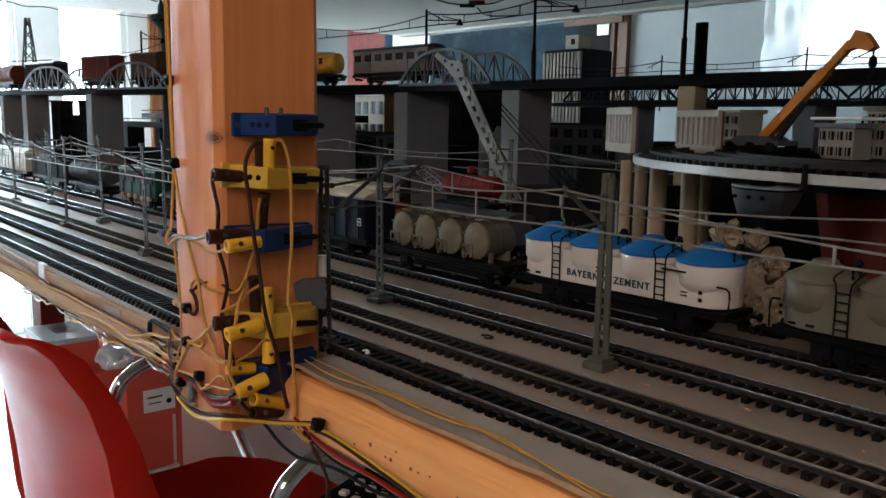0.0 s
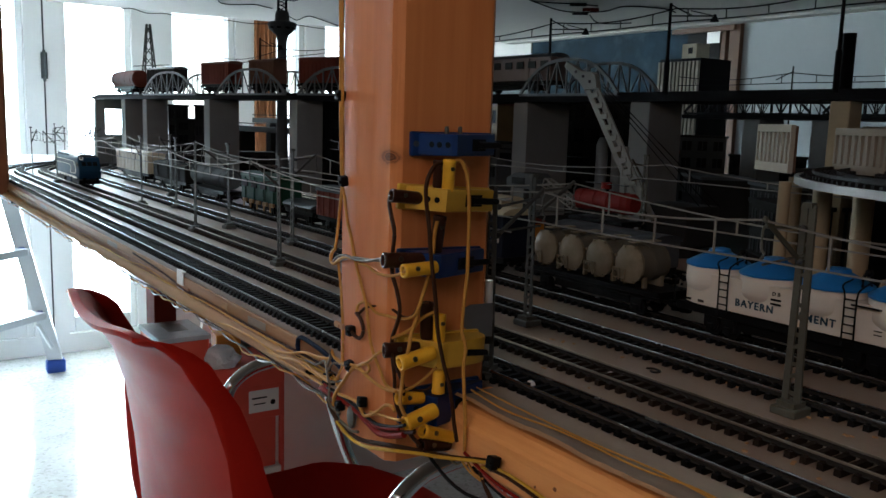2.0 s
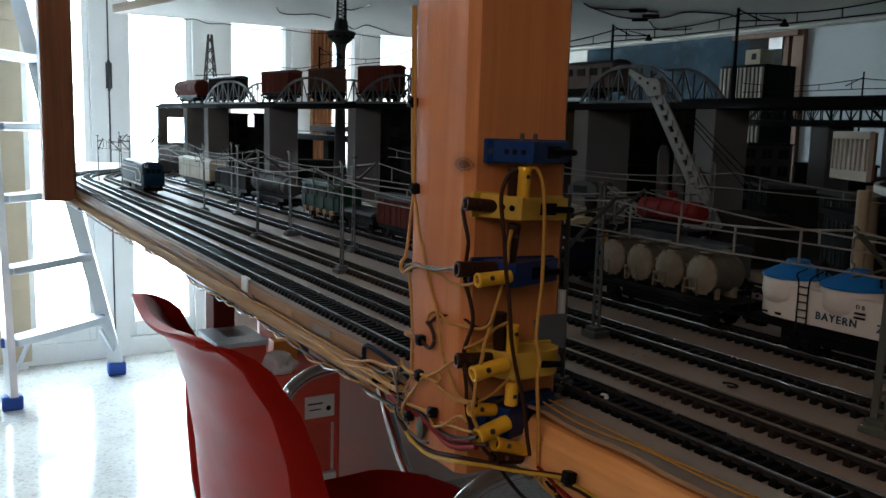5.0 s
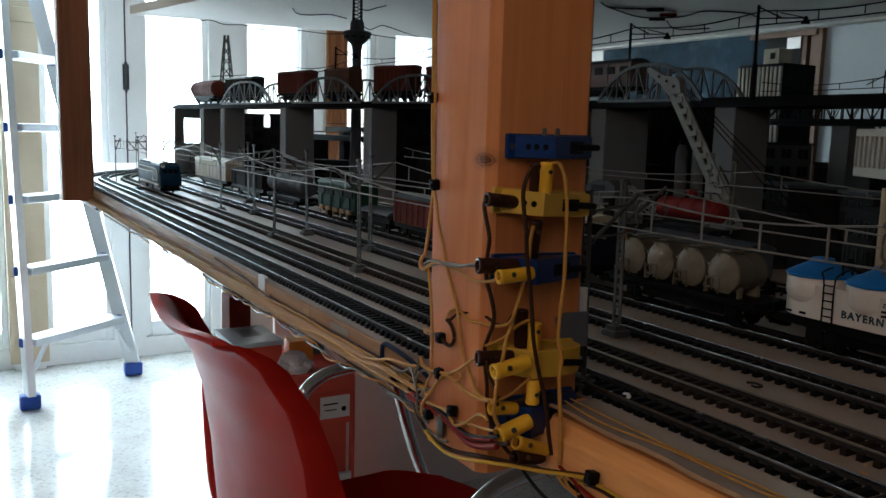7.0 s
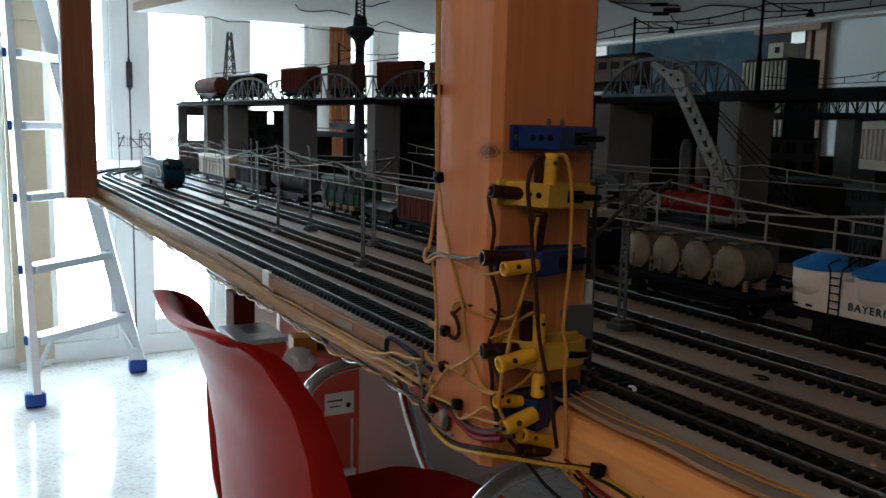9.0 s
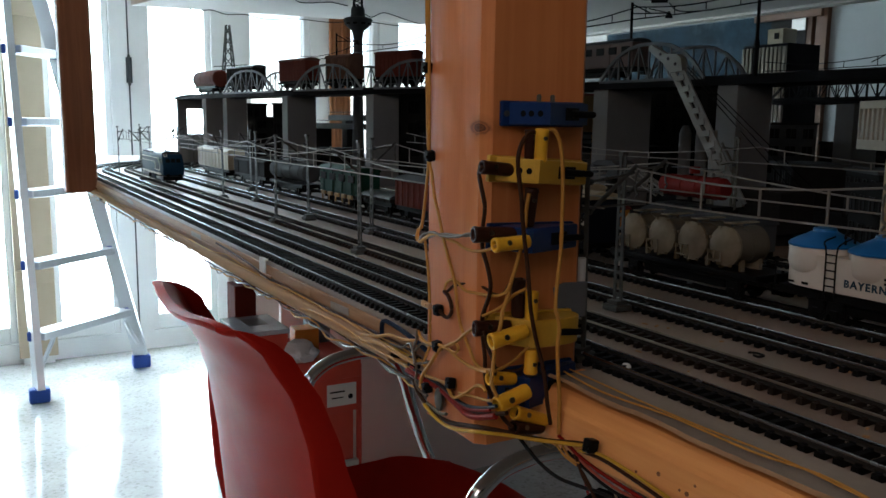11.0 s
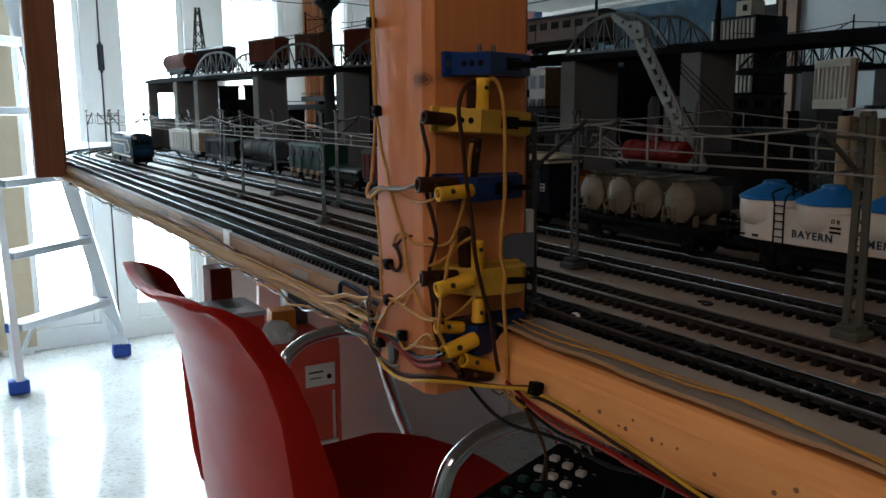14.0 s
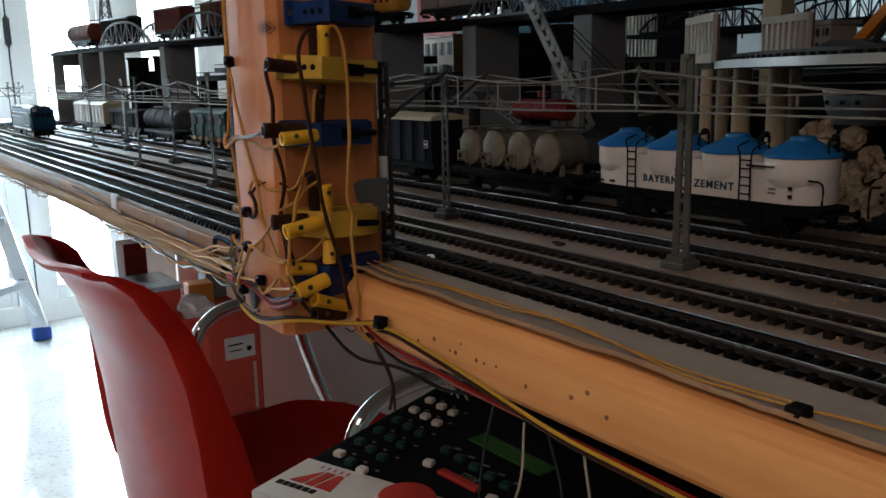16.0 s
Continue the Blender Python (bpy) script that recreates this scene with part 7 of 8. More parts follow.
wire("yellow", 0.0009, [(-0.3827, 0.1665, 0.9168), (-0.3817, 0.167, 0.9206), (-0.3782, 0.1675, 0.9228), (-0.3736, 0.1681, 0.9224), (-0.368, 0.1686, 0.9197), (-0.3586, 0.1691, 0.9201), (-0.3483, 0.1696, 0.921), (-0.3428, 0.1702, 0.9222), (-0.3387, 0.1707, 0.9245), (-0.3365, 0.1712, 0.9284)])
wire("brown", 0.0009, [(-0.3818, 0.166, 0.917), (-0.3806, 0.167, 0.9172), (-0.377, 0.1681, 0.9202), (-0.3719, 0.1691, 0.9219), (-0.3642, 0.1702, 0.9234), (-0.3567, 0.1712, 0.9228), (-0.3519, 0.1723, 0.921), (-0.3474, 0.1733, 0.9211), (-0.3449, 0.1744, 0.9233), (-0.3433, 0.1754, 0.9265), (-0.34, 0.1765, 0.9287), (-0.3378, 0.1775, 0.9293)])
wire("brown", 0.0012, [(-0.3827, 0.1665, 0.9168), (-0.379, 0.1665, 0.9152), (-0.3763, 0.1665, 0.9119), (-0.3761, 0.1665, 0.9083), (-0.3795, 0.1665, 0.9054), (-0.3841, 0.1665, 0.9058), (-0.3873, 0.1665, 0.9072)])
wire("yellow", 0.0009, [(-0.338, 0.1801, 0.925), (-0.3412, 0.1763, 0.922), (-0.3445, 0.1744, 0.9178), (-0.3478, 0.171, 0.9144), (-0.351, 0.1669, 0.9119)])
wire("brown", 0.0012, [(-0.3488, 0.164, 0.9749), (-0.3515, 0.1644, 0.9723), (-0.3505, 0.1648, 0.967), (-0.348, 0.1653, 0.959), (-0.3495, 0.1657, 0.9517), (-0.3511, 0.1661, 0.9455), (-0.3504, 0.1665, 0.9395), (-0.3477, 0.1669, 0.934), (-0.3457, 0.1674, 0.9271), (-0.3469, 0.1678, 0.9218), (-0.3502, 0.1682, 0.9163), (-0.3532, 0.1686, 0.9114), (-0.3545, 0.1691, 0.907), (-0.3538, 0.1695, 0.9004), (-0.3527, 0.1699, 0.8931), (-0.3528, 0.1703, 0.8854), (-0.3508, 0.1707, 0.8791), (-0.3453, 0.1712, 0.8733), (-0.3392, 0.1716, 0.8695), (-0.3334, 0.172, 0.8678)])
wire("brown", 0.0010, [(-0.346, 0.1645, 0.9067), (-0.3447, 0.1656, 0.9008), (-0.3417, 0.1667, 0.8954), (-0.3413, 0.1678, 0.89), (-0.345, 0.1688, 0.883), (-0.3428, 0.1699, 0.8773), (-0.3365, 0.171, 0.8731)])
wire("brown", 0.0012, [(-0.336, 0.1805, 0.989), (-0.3356, 0.1774, 0.9885), (-0.3352, 0.1744, 0.9854), (-0.3348, 0.1724, 0.9809), (-0.3344, 0.1718, 0.9764), (-0.3339, 0.1724, 0.9696), (-0.3335, 0.1733, 0.9628), (-0.3331, 0.1737, 0.9559), (-0.3327, 0.1747, 0.9467), (-0.3323, 0.176, 0.9373), (-0.3319, 0.177, 0.9279), (-0.3315, 0.1778, 0.9185), (-0.3311, 0.1797, 0.9088), (-0.3306, 0.1815, 0.9015), (-0.3302, 0.1837, 0.894), (-0.3298, 0.1853, 0.8854), (-0.3294, 0.1864, 0.8767), (-0.329, 0.188, 0.8679)])
wire("yellow", 0.0011, [(-0.337, 0.1869, 0.9894), (-0.3364, 0.1893, 0.9902), (-0.3357, 0.1912, 0.9888), (-0.3351, 0.193, 0.9842), (-0.3345, 0.1939, 0.9761), (-0.3339, 0.1941, 0.9644), (-0.3333, 0.1937, 0.9526), (-0.3326, 0.1931, 0.9408), (-0.332, 0.1915, 0.9291), (-0.3314, 0.1904, 0.9197), (-0.3307, 0.1901, 0.9162), (-0.3301, 0.1914, 0.9114), (-0.3295, 0.1914, 0.9079), (-0.3289, 0.1902, 0.9009), (-0.3283, 0.1907, 0.8887), (-0.3276, 0.1913, 0.8765), (-0.327, 0.1909, 0.8638)])
wire("yellow", 0.0011, [(-0.341, 0.1823, 0.964), (-0.3407, 0.181, 0.9581), (-0.3404, 0.1803, 0.9499), (-0.3401, 0.1787, 0.9429), (-0.3399, 0.1761, 0.9348), (-0.3396, 0.1734, 0.9276), (-0.3393, 0.1718, 0.9221), (-0.339, 0.1693, 0.9164), (-0.3387, 0.1682, 0.9106), (-0.3384, 0.1664, 0.9041), (-0.3381, 0.1652, 0.9003), (-0.3379, 0.1645, 0.8944), (-0.3376, 0.1637, 0.8873), (-0.3373, 0.1655, 0.8823), (-0.337, 0.1677, 0.8784)])
wire("yellow", 0.0009, [(-0.346, 0.1709, 0.8889), (-0.344, 0.1739, 0.8906), (-0.342, 0.1773, 0.8934), (-0.34, 0.1804, 0.8971), (-0.338, 0.1823, 0.8999)])
wire("brown", 0.0008, [(-0.347, 0.1716, 0.8898), (-0.3452, 0.1747, 0.8891), (-0.3434, 0.1779, 0.8887), (-0.3416, 0.181, 0.8896), (-0.3398, 0.1828, 0.8931), (-0.338, 0.1827, 0.8976)])
wire("yellow", 0.0010, [(-0.4076, 0.1665, 0.893), (-0.4043, 0.1664, 0.8902), (-0.3972, 0.1662, 0.8893), (-0.3884, 0.1661, 0.8908), (-0.3798, 0.166, 0.8921), (-0.3742, 0.1658, 0.8947), (-0.3695, 0.1657, 0.8952), (-0.3677, 0.1655, 0.8933), (-0.3708, 0.1654, 0.8912), (-0.3761, 0.1653, 0.8913), (-0.3815, 0.1651, 0.8917), (-0.3897, 0.165, 0.8914)])
wire("yellow", 0.0013, [(-0.3812, 0.165, 0.8913), (-0.3869, 0.1654, 0.887), (-0.3921, 0.1657, 0.8817), (-0.3985, 0.1661, 0.8759), (-0.4034, 0.1664, 0.8704), (-0.405, 0.1668, 0.8653)])
wire("yellow", 0.0010, [(-0.379, 0.1655, 0.8918), (-0.3693, 0.1655, 0.8968), (-0.3633, 0.1655, 0.9009), (-0.3583, 0.1655, 0.9042), (-0.3534, 0.1655, 0.9067)])
wire("yellow", 0.0010, [(-0.3775, 0.1655, 0.8917), (-0.3684, 0.1653, 0.8898), (-0.3603, 0.165, 0.889), (-0.3515, 0.1648, 0.8889), (-0.3424, 0.1645, 0.8904)])
wire("yellow", 0.0010, [(-0.3991, 0.1662, 0.8729), (-0.3878, 0.166, 0.8741), (-0.3796, 0.1658, 0.8747), (-0.3756, 0.1656, 0.8725), (-0.3716, 0.1654, 0.8706), (-0.366, 0.1653, 0.8725), (-0.3587, 0.1651, 0.8767), (-0.3517, 0.1649, 0.8815), (-0.3461, 0.1647, 0.8828), (-0.3431, 0.1645, 0.8815)])
wire("yellow", 0.0009, [(-0.3664, 0.1655, 0.8739), (-0.3539, 0.165, 0.876), (-0.3442, 0.1645, 0.8777), (-0.3374, 0.164, 0.8793)])
wire("yellow", 0.0009, [(-0.3958, 0.1665, 0.8938), (-0.3955, 0.1665, 0.8883), (-0.3991, 0.1665, 0.8832), (-0.4017, 0.1665, 0.8783), (-0.3998, 0.1665, 0.876)])
wire("red", 0.0019, [(-0.4237, 0.169, 0.8687), (-0.4088, 0.1684, 0.8688), (-0.3964, 0.1679, 0.8698), (-0.3845, 0.1673, 0.8694), (-0.3757, 0.1668, 0.8683), (-0.3672, 0.1662, 0.8672), (-0.359, 0.1656, 0.8664), (-0.3498, 0.1651, 0.8682), (-0.3352, 0.1645, 0.8734)])
wire("red", 0.0009, [(-0.4183, 0.168, 0.8721), (-0.4053, 0.1674, 0.8717), (-0.392, 0.1669, 0.8722), (-0.3802, 0.1663, 0.871), (-0.37, 0.1657, 0.8698), (-0.3612, 0.1651, 0.8691), (-0.3528, 0.1646, 0.8705), (-0.3388, 0.164, 0.8747)])
wire("black", 0.0011, [(-0.4122, 0.167, 0.8723), (-0.3999, 0.1666, 0.8726), (-0.3829, 0.1663, 0.872), (-0.3729, 0.1659, 0.8707), (-0.3649, 0.1656, 0.8699), (-0.3567, 0.1652, 0.8707), (-0.3436, 0.1649, 0.8741), (-0.3347, 0.1645, 0.8779)])
wire("brown", 0.0012, [(-0.3746, 0.166, 0.8707), (-0.3642, 0.1658, 0.8694), (-0.3543, 0.1655, 0.8694), (-0.3406, 0.1653, 0.8728), (-0.3279, 0.165, 0.8768)])
wire("metal", 0.0009, [(-0.4072, 0.166, 0.8932), (-0.4083, 0.1661, 0.8884), (-0.4111, 0.1661, 0.8836), (-0.4104, 0.1662, 0.8787), (-0.4085, 0.1663, 0.8735), (-0.4095, 0.1664, 0.8674), (-0.4066, 0.1664, 0.864), (-0.3975, 0.1665, 0.8632)])
wire("metal", 0.0008, [(-0.4105, 0.1665, 0.882), (-0.4044, 0.1665, 0.8871), (-0.3949, 0.1665, 0.8885), (-0.387, 0.1665, 0.8914)])
wire("metal", 0.0008, [(-0.4096, 0.1665, 0.876), (-0.4017, 0.1665, 0.8783), (-0.3962, 0.1665, 0.8804)])
wire("metal", 0.0010, [(-0.397, 0.166, 0.8601), (-0.3902, 0.1657, 0.8595), (-0.3832, 0.1653, 0.8592), (-0.3764, 0.165, 0.8611)])
wire("brown", 0.0014, [(-0.411, 0.1665, 0.867), (-0.4072, 0.1662, 0.863), (-0.3998, 0.166, 0.8597), (-0.3918, 0.166, 0.8573), (-0.3816, 0.166, 0.8569), (-0.3708, 0.166, 0.8583), (-0.3569, 0.166, 0.8617), (-0.3455, 0.1665, 0.8644), (-0.3366, 0.1715, 0.8647), (-0.3307, 0.179, 0.8631), (-0.3231, 0.185, 0.8631), (-0.3122, 0.188, 0.8655), (-0.3037, 0.1885, 0.8675)])
wire("bright", 0.0011, [(-0.3961, 0.164, 0.8598), (-0.3888, 0.1637, 0.8581), (-0.3823, 0.1637, 0.8568), (-0.3739, 0.1637, 0.8565), (-0.364, 0.1637, 0.858), (-0.3469, 0.164, 0.8626), (-0.333, 0.169, 0.8651), (-0.3241, 0.177, 0.8647), (-0.3144, 0.184, 0.8654), (-0.302, 0.187, 0.8679)])
wire("yellow", 0.0010, [(-0.4904, 0.1735, 0.8712), (-0.4715, 0.1735, 0.8746), (-0.4539, 0.1735, 0.8794), (-0.4374, 0.1735, 0.8808), (-0.4231, 0.1735, 0.8836)])
# along the beam and hanging below it
wire("black", 0.0011, [(-0.3487, 0.186, 0.8558), (-0.3439, 0.187, 0.8525), (-0.3348, 0.188, 0.8482), (-0.324, 0.189, 0.8461), (-0.3122, 0.19, 0.847), (-0.3006, 0.191, 0.8487), (-0.2877, 0.192, 0.8492), (-0.2756, 0.193, 0.8481), (-0.2642, 0.194, 0.8478), (-0.2485, 0.195, 0.8508), (-0.2356, 0.196, 0.8535)])
wire("brown", 0.0009, [(-0.3148, 0.19, 0.8597), (-0.3089, 0.19, 0.8519), (-0.3022, 0.19, 0.8468), (-0.2982, 0.19, 0.8405), (-0.2998, 0.19, 0.8325), (-0.3012, 0.19, 0.8291)])
wire("brown", 0.0007, [(-0.3233, 0.190, 0.8590), (-0.3109, 0.1905, 0.8540), (-0.3035, 0.191, 0.8470), (-0.2995, 0.1912, 0.8400), (-0.2992, 0.1915, 0.8290)])
wire("black", 0.0009, [(-0.3233, 0.193, 0.8571), (-0.3109, 0.1936, 0.8532), (-0.2949, 0.1942, 0.8503), (-0.2761, 0.1948, 0.8518), (-0.259, 0.1954, 0.8527), (-0.2402, 0.196, 0.8521), (-0.15, 0.198, 0.849), (0.1, 0.20, 0.847)])
wire("yellow", 0.0007, [(-0.3253, 0.188, 0.8609), (-0.3206, 0.189, 0.8572), (-0.3132, 0.19, 0.8553)])
wire("yellow", 0.0007, [(-0.3206, 0.188, 0.8615), (-0.3169, 0.189, 0.8576), (-0.3118, 0.19, 0.8567)])
wire("metal", 0.0006, [(-0.3342, 0.188, 0.858), (-0.3292, 0.1885, 0.8573), (-0.3271, 0.189, 0.8587)])
for pts in ([(-0.4202, 0.3060, 0.7833), (-0.4168, 0.3060, 0.7791), (-0.4128, 0.3060, 0.7759), (-0.4100, 0.3060, 0.7724)], [(-0.4071, 0.3060, 0.7856), (-0.4055, 0.3060, 0.7796), (-0.4027, 0.3060, 0.7761), (-0.4000, 0.3060, 0.7744)], [(-0.4273, 0.3060, 0.7843), (-0.4238, 0.3060, 0.7793), (-0.4192, 0.3060, 0.7755), (-0.4169, 0.3060, 0.7725)]):
    wire("white", 0.0009, pts, "down to the terminals of the controller")
wire("bright", 0.0009, [(-0.311, 0.1885, 0.8625), (-0.294, 0.1885, 0.8660), (-0.251, 0.188, 0.8627), (-0.218, 0.188, 0.8580), (-0.190, 0.188, 0.8550), (-0.154, 0.189, 0.8535), (-0.10, 0.189, 0.852), (0.0, 0.189, 0.851), (0.2, 0.19, 0.851)])
wire("brown", 0.0010, [(-0.311, 0.1895, 0.8625), (-0.294, 0.1905, 0.863), (-0.251, 0.190, 0.8590), (-0.218, 0.190, 0.8550), (-0.190, 0.190, 0.8520), (-0.154, 0.191, 0.8505), (-0.10, 0.191, 0.8490), (0.2, 0.192, 0.848)])
wire("red", 0.0010, [(-0.3250, 0.1893, 0.8640), (-0.3184, 0.1895, 0.8622), (-0.3113, 0.1898, 0.8598), (-0.2989, 0.1901, 0.8579), (-0.2813, 0.1904, 0.8567), (-0.2668, 0.1906, 0.856), (-0.2534, 0.1909, 0.8553), (-0.2377, 0.1912, 0.8544), (-0.2233, 0.1915, 0.8539), (-0.15, 0.194, 0.8515), (0.2, 0.195, 0.8500)])
wire("pink", 0.0008, [(-0.3177, 0.191, 0.8601), (-0.3075, 0.1915, 0.8559), (-0.2916, 0.192, 0.8536), (-0.273, 0.1925, 0.8539), (-0.2594, 0.193, 0.8531), (-0.22, 0.194, 0.8515), (0.1, 0.196, 0.8490)])
wire("yellow", 0.0006, [(-0.350, 0.208, 0.8836), (-0.316, 0.2045, 0.8832), (-0.281, 0.2085, 0.8832), (-0.243, 0.2080, 0.8832), (-0.218, 0.2120, 0.8832), (-0.190, 0.2075, 0.8832), (-0.158, 0.2020, 0.8828), (-0.140, 0.2030, 0.8828), (-0.125, 0.2035, 0.8832), (-0.103, 0.2080, 0.8832), (-0.05, 0.212, 0.883), (0.1, 0.21, 0.883)])
wire("yellow", 0.0005, [(-0.350, 0.212, 0.8836), (-0.310, 0.211, 0.8832), (-0.27, 0.2105, 0.8832), (-0.235, 0.2120, 0.8832), (-0.20, 0.2085, 0.8832), (-0.16, 0.2045, 0.8832), (-0.125, 0.2050, 0.8838)])
wire("white", 0.0006, [(-0.225, 0.200, 0.846), (-0.226, 0.198, 0.82), (-0.236, 0.19, 0.79), (-0.232, 0.17, 0.775)])
wire("white", 0.0006, [(-0.195, 0.200, 0.846), (-0.190, 0.198, 0.82), (-0.196, 0.188, 0.80), (-0.20, 0.18, 0.772)])
wire("green", 0.0006, [(-0.245, 0.202, 0.846), (-0.250, 0.20, 0.82), (-0.248, 0.195, 0.79)])
wire("green", 0.0006, [(-0.215, 0.202, 0.846), (-0.205, 0.20, 0.82), (-0.208, 0.19, 0.79)])
# along the table edge
wire("yellow", 0.0010, [(-0.5187, 0.1865, 0.8626), (-0.4942, 0.1844, 0.8676), (-0.4714, 0.1822, 0.874), (-0.4501, 0.1801, 0.8768), (-0.4314, 0.178, 0.8809)])
wire("yellow", 0.0010, [(-0.8162, 0.1855, 0.863), (-0.743, 0.1842, 0.8617), (-0.6802, 0.1829, 0.8612), (-0.6259, 0.1817, 0.8605), (-0.5785, 0.1804, 0.865), (-0.5368, 0.1791, 0.8665), (-0.4997, 0.1778, 0.8659), (-0.474, 0.1766, 0.8694), (-0.4503, 0.1753, 0.8701), (-0.4234, 0.174, 0.8705)])
wire("yellow", 0.0010, [(-0.5518, 0.1855, 0.863), (-0.5032, 0.1831, 0.8644), (-0.4682, 0.1807, 0.8688), (-0.4496, 0.1784, 0.8686), (-0.4272, 0.176, 0.8712)])
wire("yellow", 0.0010, [(-0.589, 0.1845, 0.8615), (-0.5345, 0.182, 0.862), (-0.4953, 0.1795, 0.8634), (-0.4675, 0.177, 0.8652), (-0.4387, 0.1745, 0.8666), (-0.4183, 0.172, 0.8675)])
wire("brown", 0.0012, [(-0.8661, 0.1885, 0.874), (-0.7733, 0.1885, 0.871), (-0.7111, 0.1885, 0.8668), (-0.6448, 0.1885, 0.8648), (-0.5993, 0.1885, 0.866), (-0.5407, 0.1885, 0.8668), (-0.4913, 0.1885, 0.8679), (-0.4524, 0.1885, 0.8679)])
wire("metal", 0.0009, [(-0.4797, 0.1865, 0.8667), (-0.4562, 0.1824, 0.8708), (-0.4393, 0.1783, 0.8776), (-0.4276, 0.1741, 0.8764), (-0.4173, 0.17, 0.8733)])


def cable_clip(x, y, z, s=(0.0045, 0.004, 0.005), material=BLACK, name="cable_clip", label="small black cable clip nailed over a wire"):
    solid(name, B().box((0, 0, 0), s, None, 0.0008).cyl((0.0015, -s[1] / 2, 0), (0.0015, -s[1] / 2 - 0.001, 0), 0.0008, seg=8), material, label, "clip", "cable clips", m=pose(x, y, z, random.uniform(-12, 12), random.uniform(-12, 12), 0))


for x, y, z in ((-0.4027, 0.1672, 1.017), (-0.3985, 0.1670, 0.9773), (-0.3887, 0.1668, 0.9069), (-0.3868, 0.1655, 0.8904), (-0.3751, 0.1660, 0.8760), (-0.3975, 0.1662, 0.8673)):
    cable_clip(x, y, z)
cable_clip(-0.3022, 0.1875, 0.8680, (0.0046, 0.005, 0.0056), BLACK, "cable_tie", "black cable tie holding yellow and brown cables")
cable_clip(-0.1215, 0.2020, 0.8828, (0.0055, 0.0055, 0.0042), BLACK, "cable_tie", "black cable tie on the yellow cable")
cable_clip(-0.4000, 0.1668, 0.9072, (0.0085, 0.002, 0.0030), CARD_EDGE, "tape_tag", "scrap of tan tape over a wire")
solid("steel_tack", B().lathe([(0.0008, -0.002), (0.0046, 0.0), (0.0044, 0.0012), (0.001, 0.0016)], scale=(0.8, 1.25), seg=14), BRIGHT_METAL, "shiny drawing pin in the post", "pin", smooth=True, m=pose(-0.3862, 0.1672, 0.8650, 90))
gb = thing("grey_bracket", "grey card plate and white tube fixed to the post's edge", "bracket")
part("plate", B().prism([(0.2065, 0.9200), (0.2118, 0.9219), (0.2248, 0.9215), (0.2248, 0.9052), (0.2140, 0.9064), (0.2078, 0.9120)], -0.3547, -0.3538, "x"), BRACKET_GREY, gb)
part("tube", B().cyl((-0.3620, 0.2275, 0.9195), (-0.3620, 0.2275, 0.9310), 0.0026, seg=14), TRIM_WHITE, gb, "short white tube", True)
for x, y in ((-0.360, 0.236), (-0.351, 0.2375), (-0.345, 0.243)):
    solid("foam_crumb", B().ball((0, 0, 0.0015), 0.0026, (1, 0.8, 0.8), 7), TRIM_WHITE, "white crumb of foam lying on the board", "crumb", "crumbs", m=pose(x, y, BZ, 0, 0, random.uniform(0, 90)))
b = B()
for k in range(90):
    x, y = random.uniform(-0.42, 0.0), random.uniform(0.23, 0.37)
    b.box((x, y, BZ + 0.0003), (random.uniform(0.001, 0.004), random.uniform(0.0005, 0.0015), 0.0006), Matrix.Rotation(random.uniform(0, 3), 3, "Z"))
tagged(solid("board_litter", b, CARD_EDGE, "tiny scraps and splinters scattered on the board", "litter"), kind="stuff")
solid("wire_hook", B().tube([(-0.004, 0, 0), (-0.001, 0.003, 0), (0.004, 0.002, 0), (0.004, -0.002, 0), (0.001, -0.002, 0)], 0.0006, 6, 4), BLACK_WIRE, "small bent black wire on the board", "wire", m=pose(-0.335, 0.318, BZ + 0.0006))

# ---- wiring along the table's edge ----
solid("conduit_tube", B().cyl((-1.95, 0.1850, 0.8560), (-0.4700, 0.1850, 0.8622), 0.0044, seg=16), TUBE_TAN, "tan cardboard conduit tube under the table edge", "conduit", smooth=True)
solid("conduit_end", B().cyl((-0.4705, 0.1850, 0.8622), (-0.4690, 0.1850, 0.8622), 0.0032, seg=14), BLACK, "dark open end of a conduit tube", "conduit")
rnd = random.Random(5)
for k in range(5):
    x0, x1 = rnd.uniform(-2.3, -1.6), rnd.uniform(-0.49, -0.415)
    z0, y0 = (0.8672 - 0.0010 * k, 0.1872 - 0.0005 * k) if k < 3 else (0.8580 - 0.0012 * (k - 3), 0.1828 + 0.0009 * (k % 4))
    pts = []
    n = 44
    for j in range(n + 1):
        x = x0 + (x1 - x0) * j / n
        pts.append((x, y0 - 0.0014 * abs(noise.noise((x * 9, k * 3.1, 0))), z0 + 0.0050 * noise.noise((x * 8, k * 7.7, 1)) + 0.0024 * noise.noise((x * 38, k, 3)) - 0.006 * (1 - j / n)))
    solid("wire", B().tube(pts, 0.0005 + 0.0002 * (k % 2), 7, 3), WM[("yellow", "yellow", "bright", "yellow", "brown", "yellow", "yellow", "yellow", "brown", "yellow", "metal", "yellow")[k]], "thin dull wire sagging along the table edge", "wire", "wiring on the layout", smooth=True)
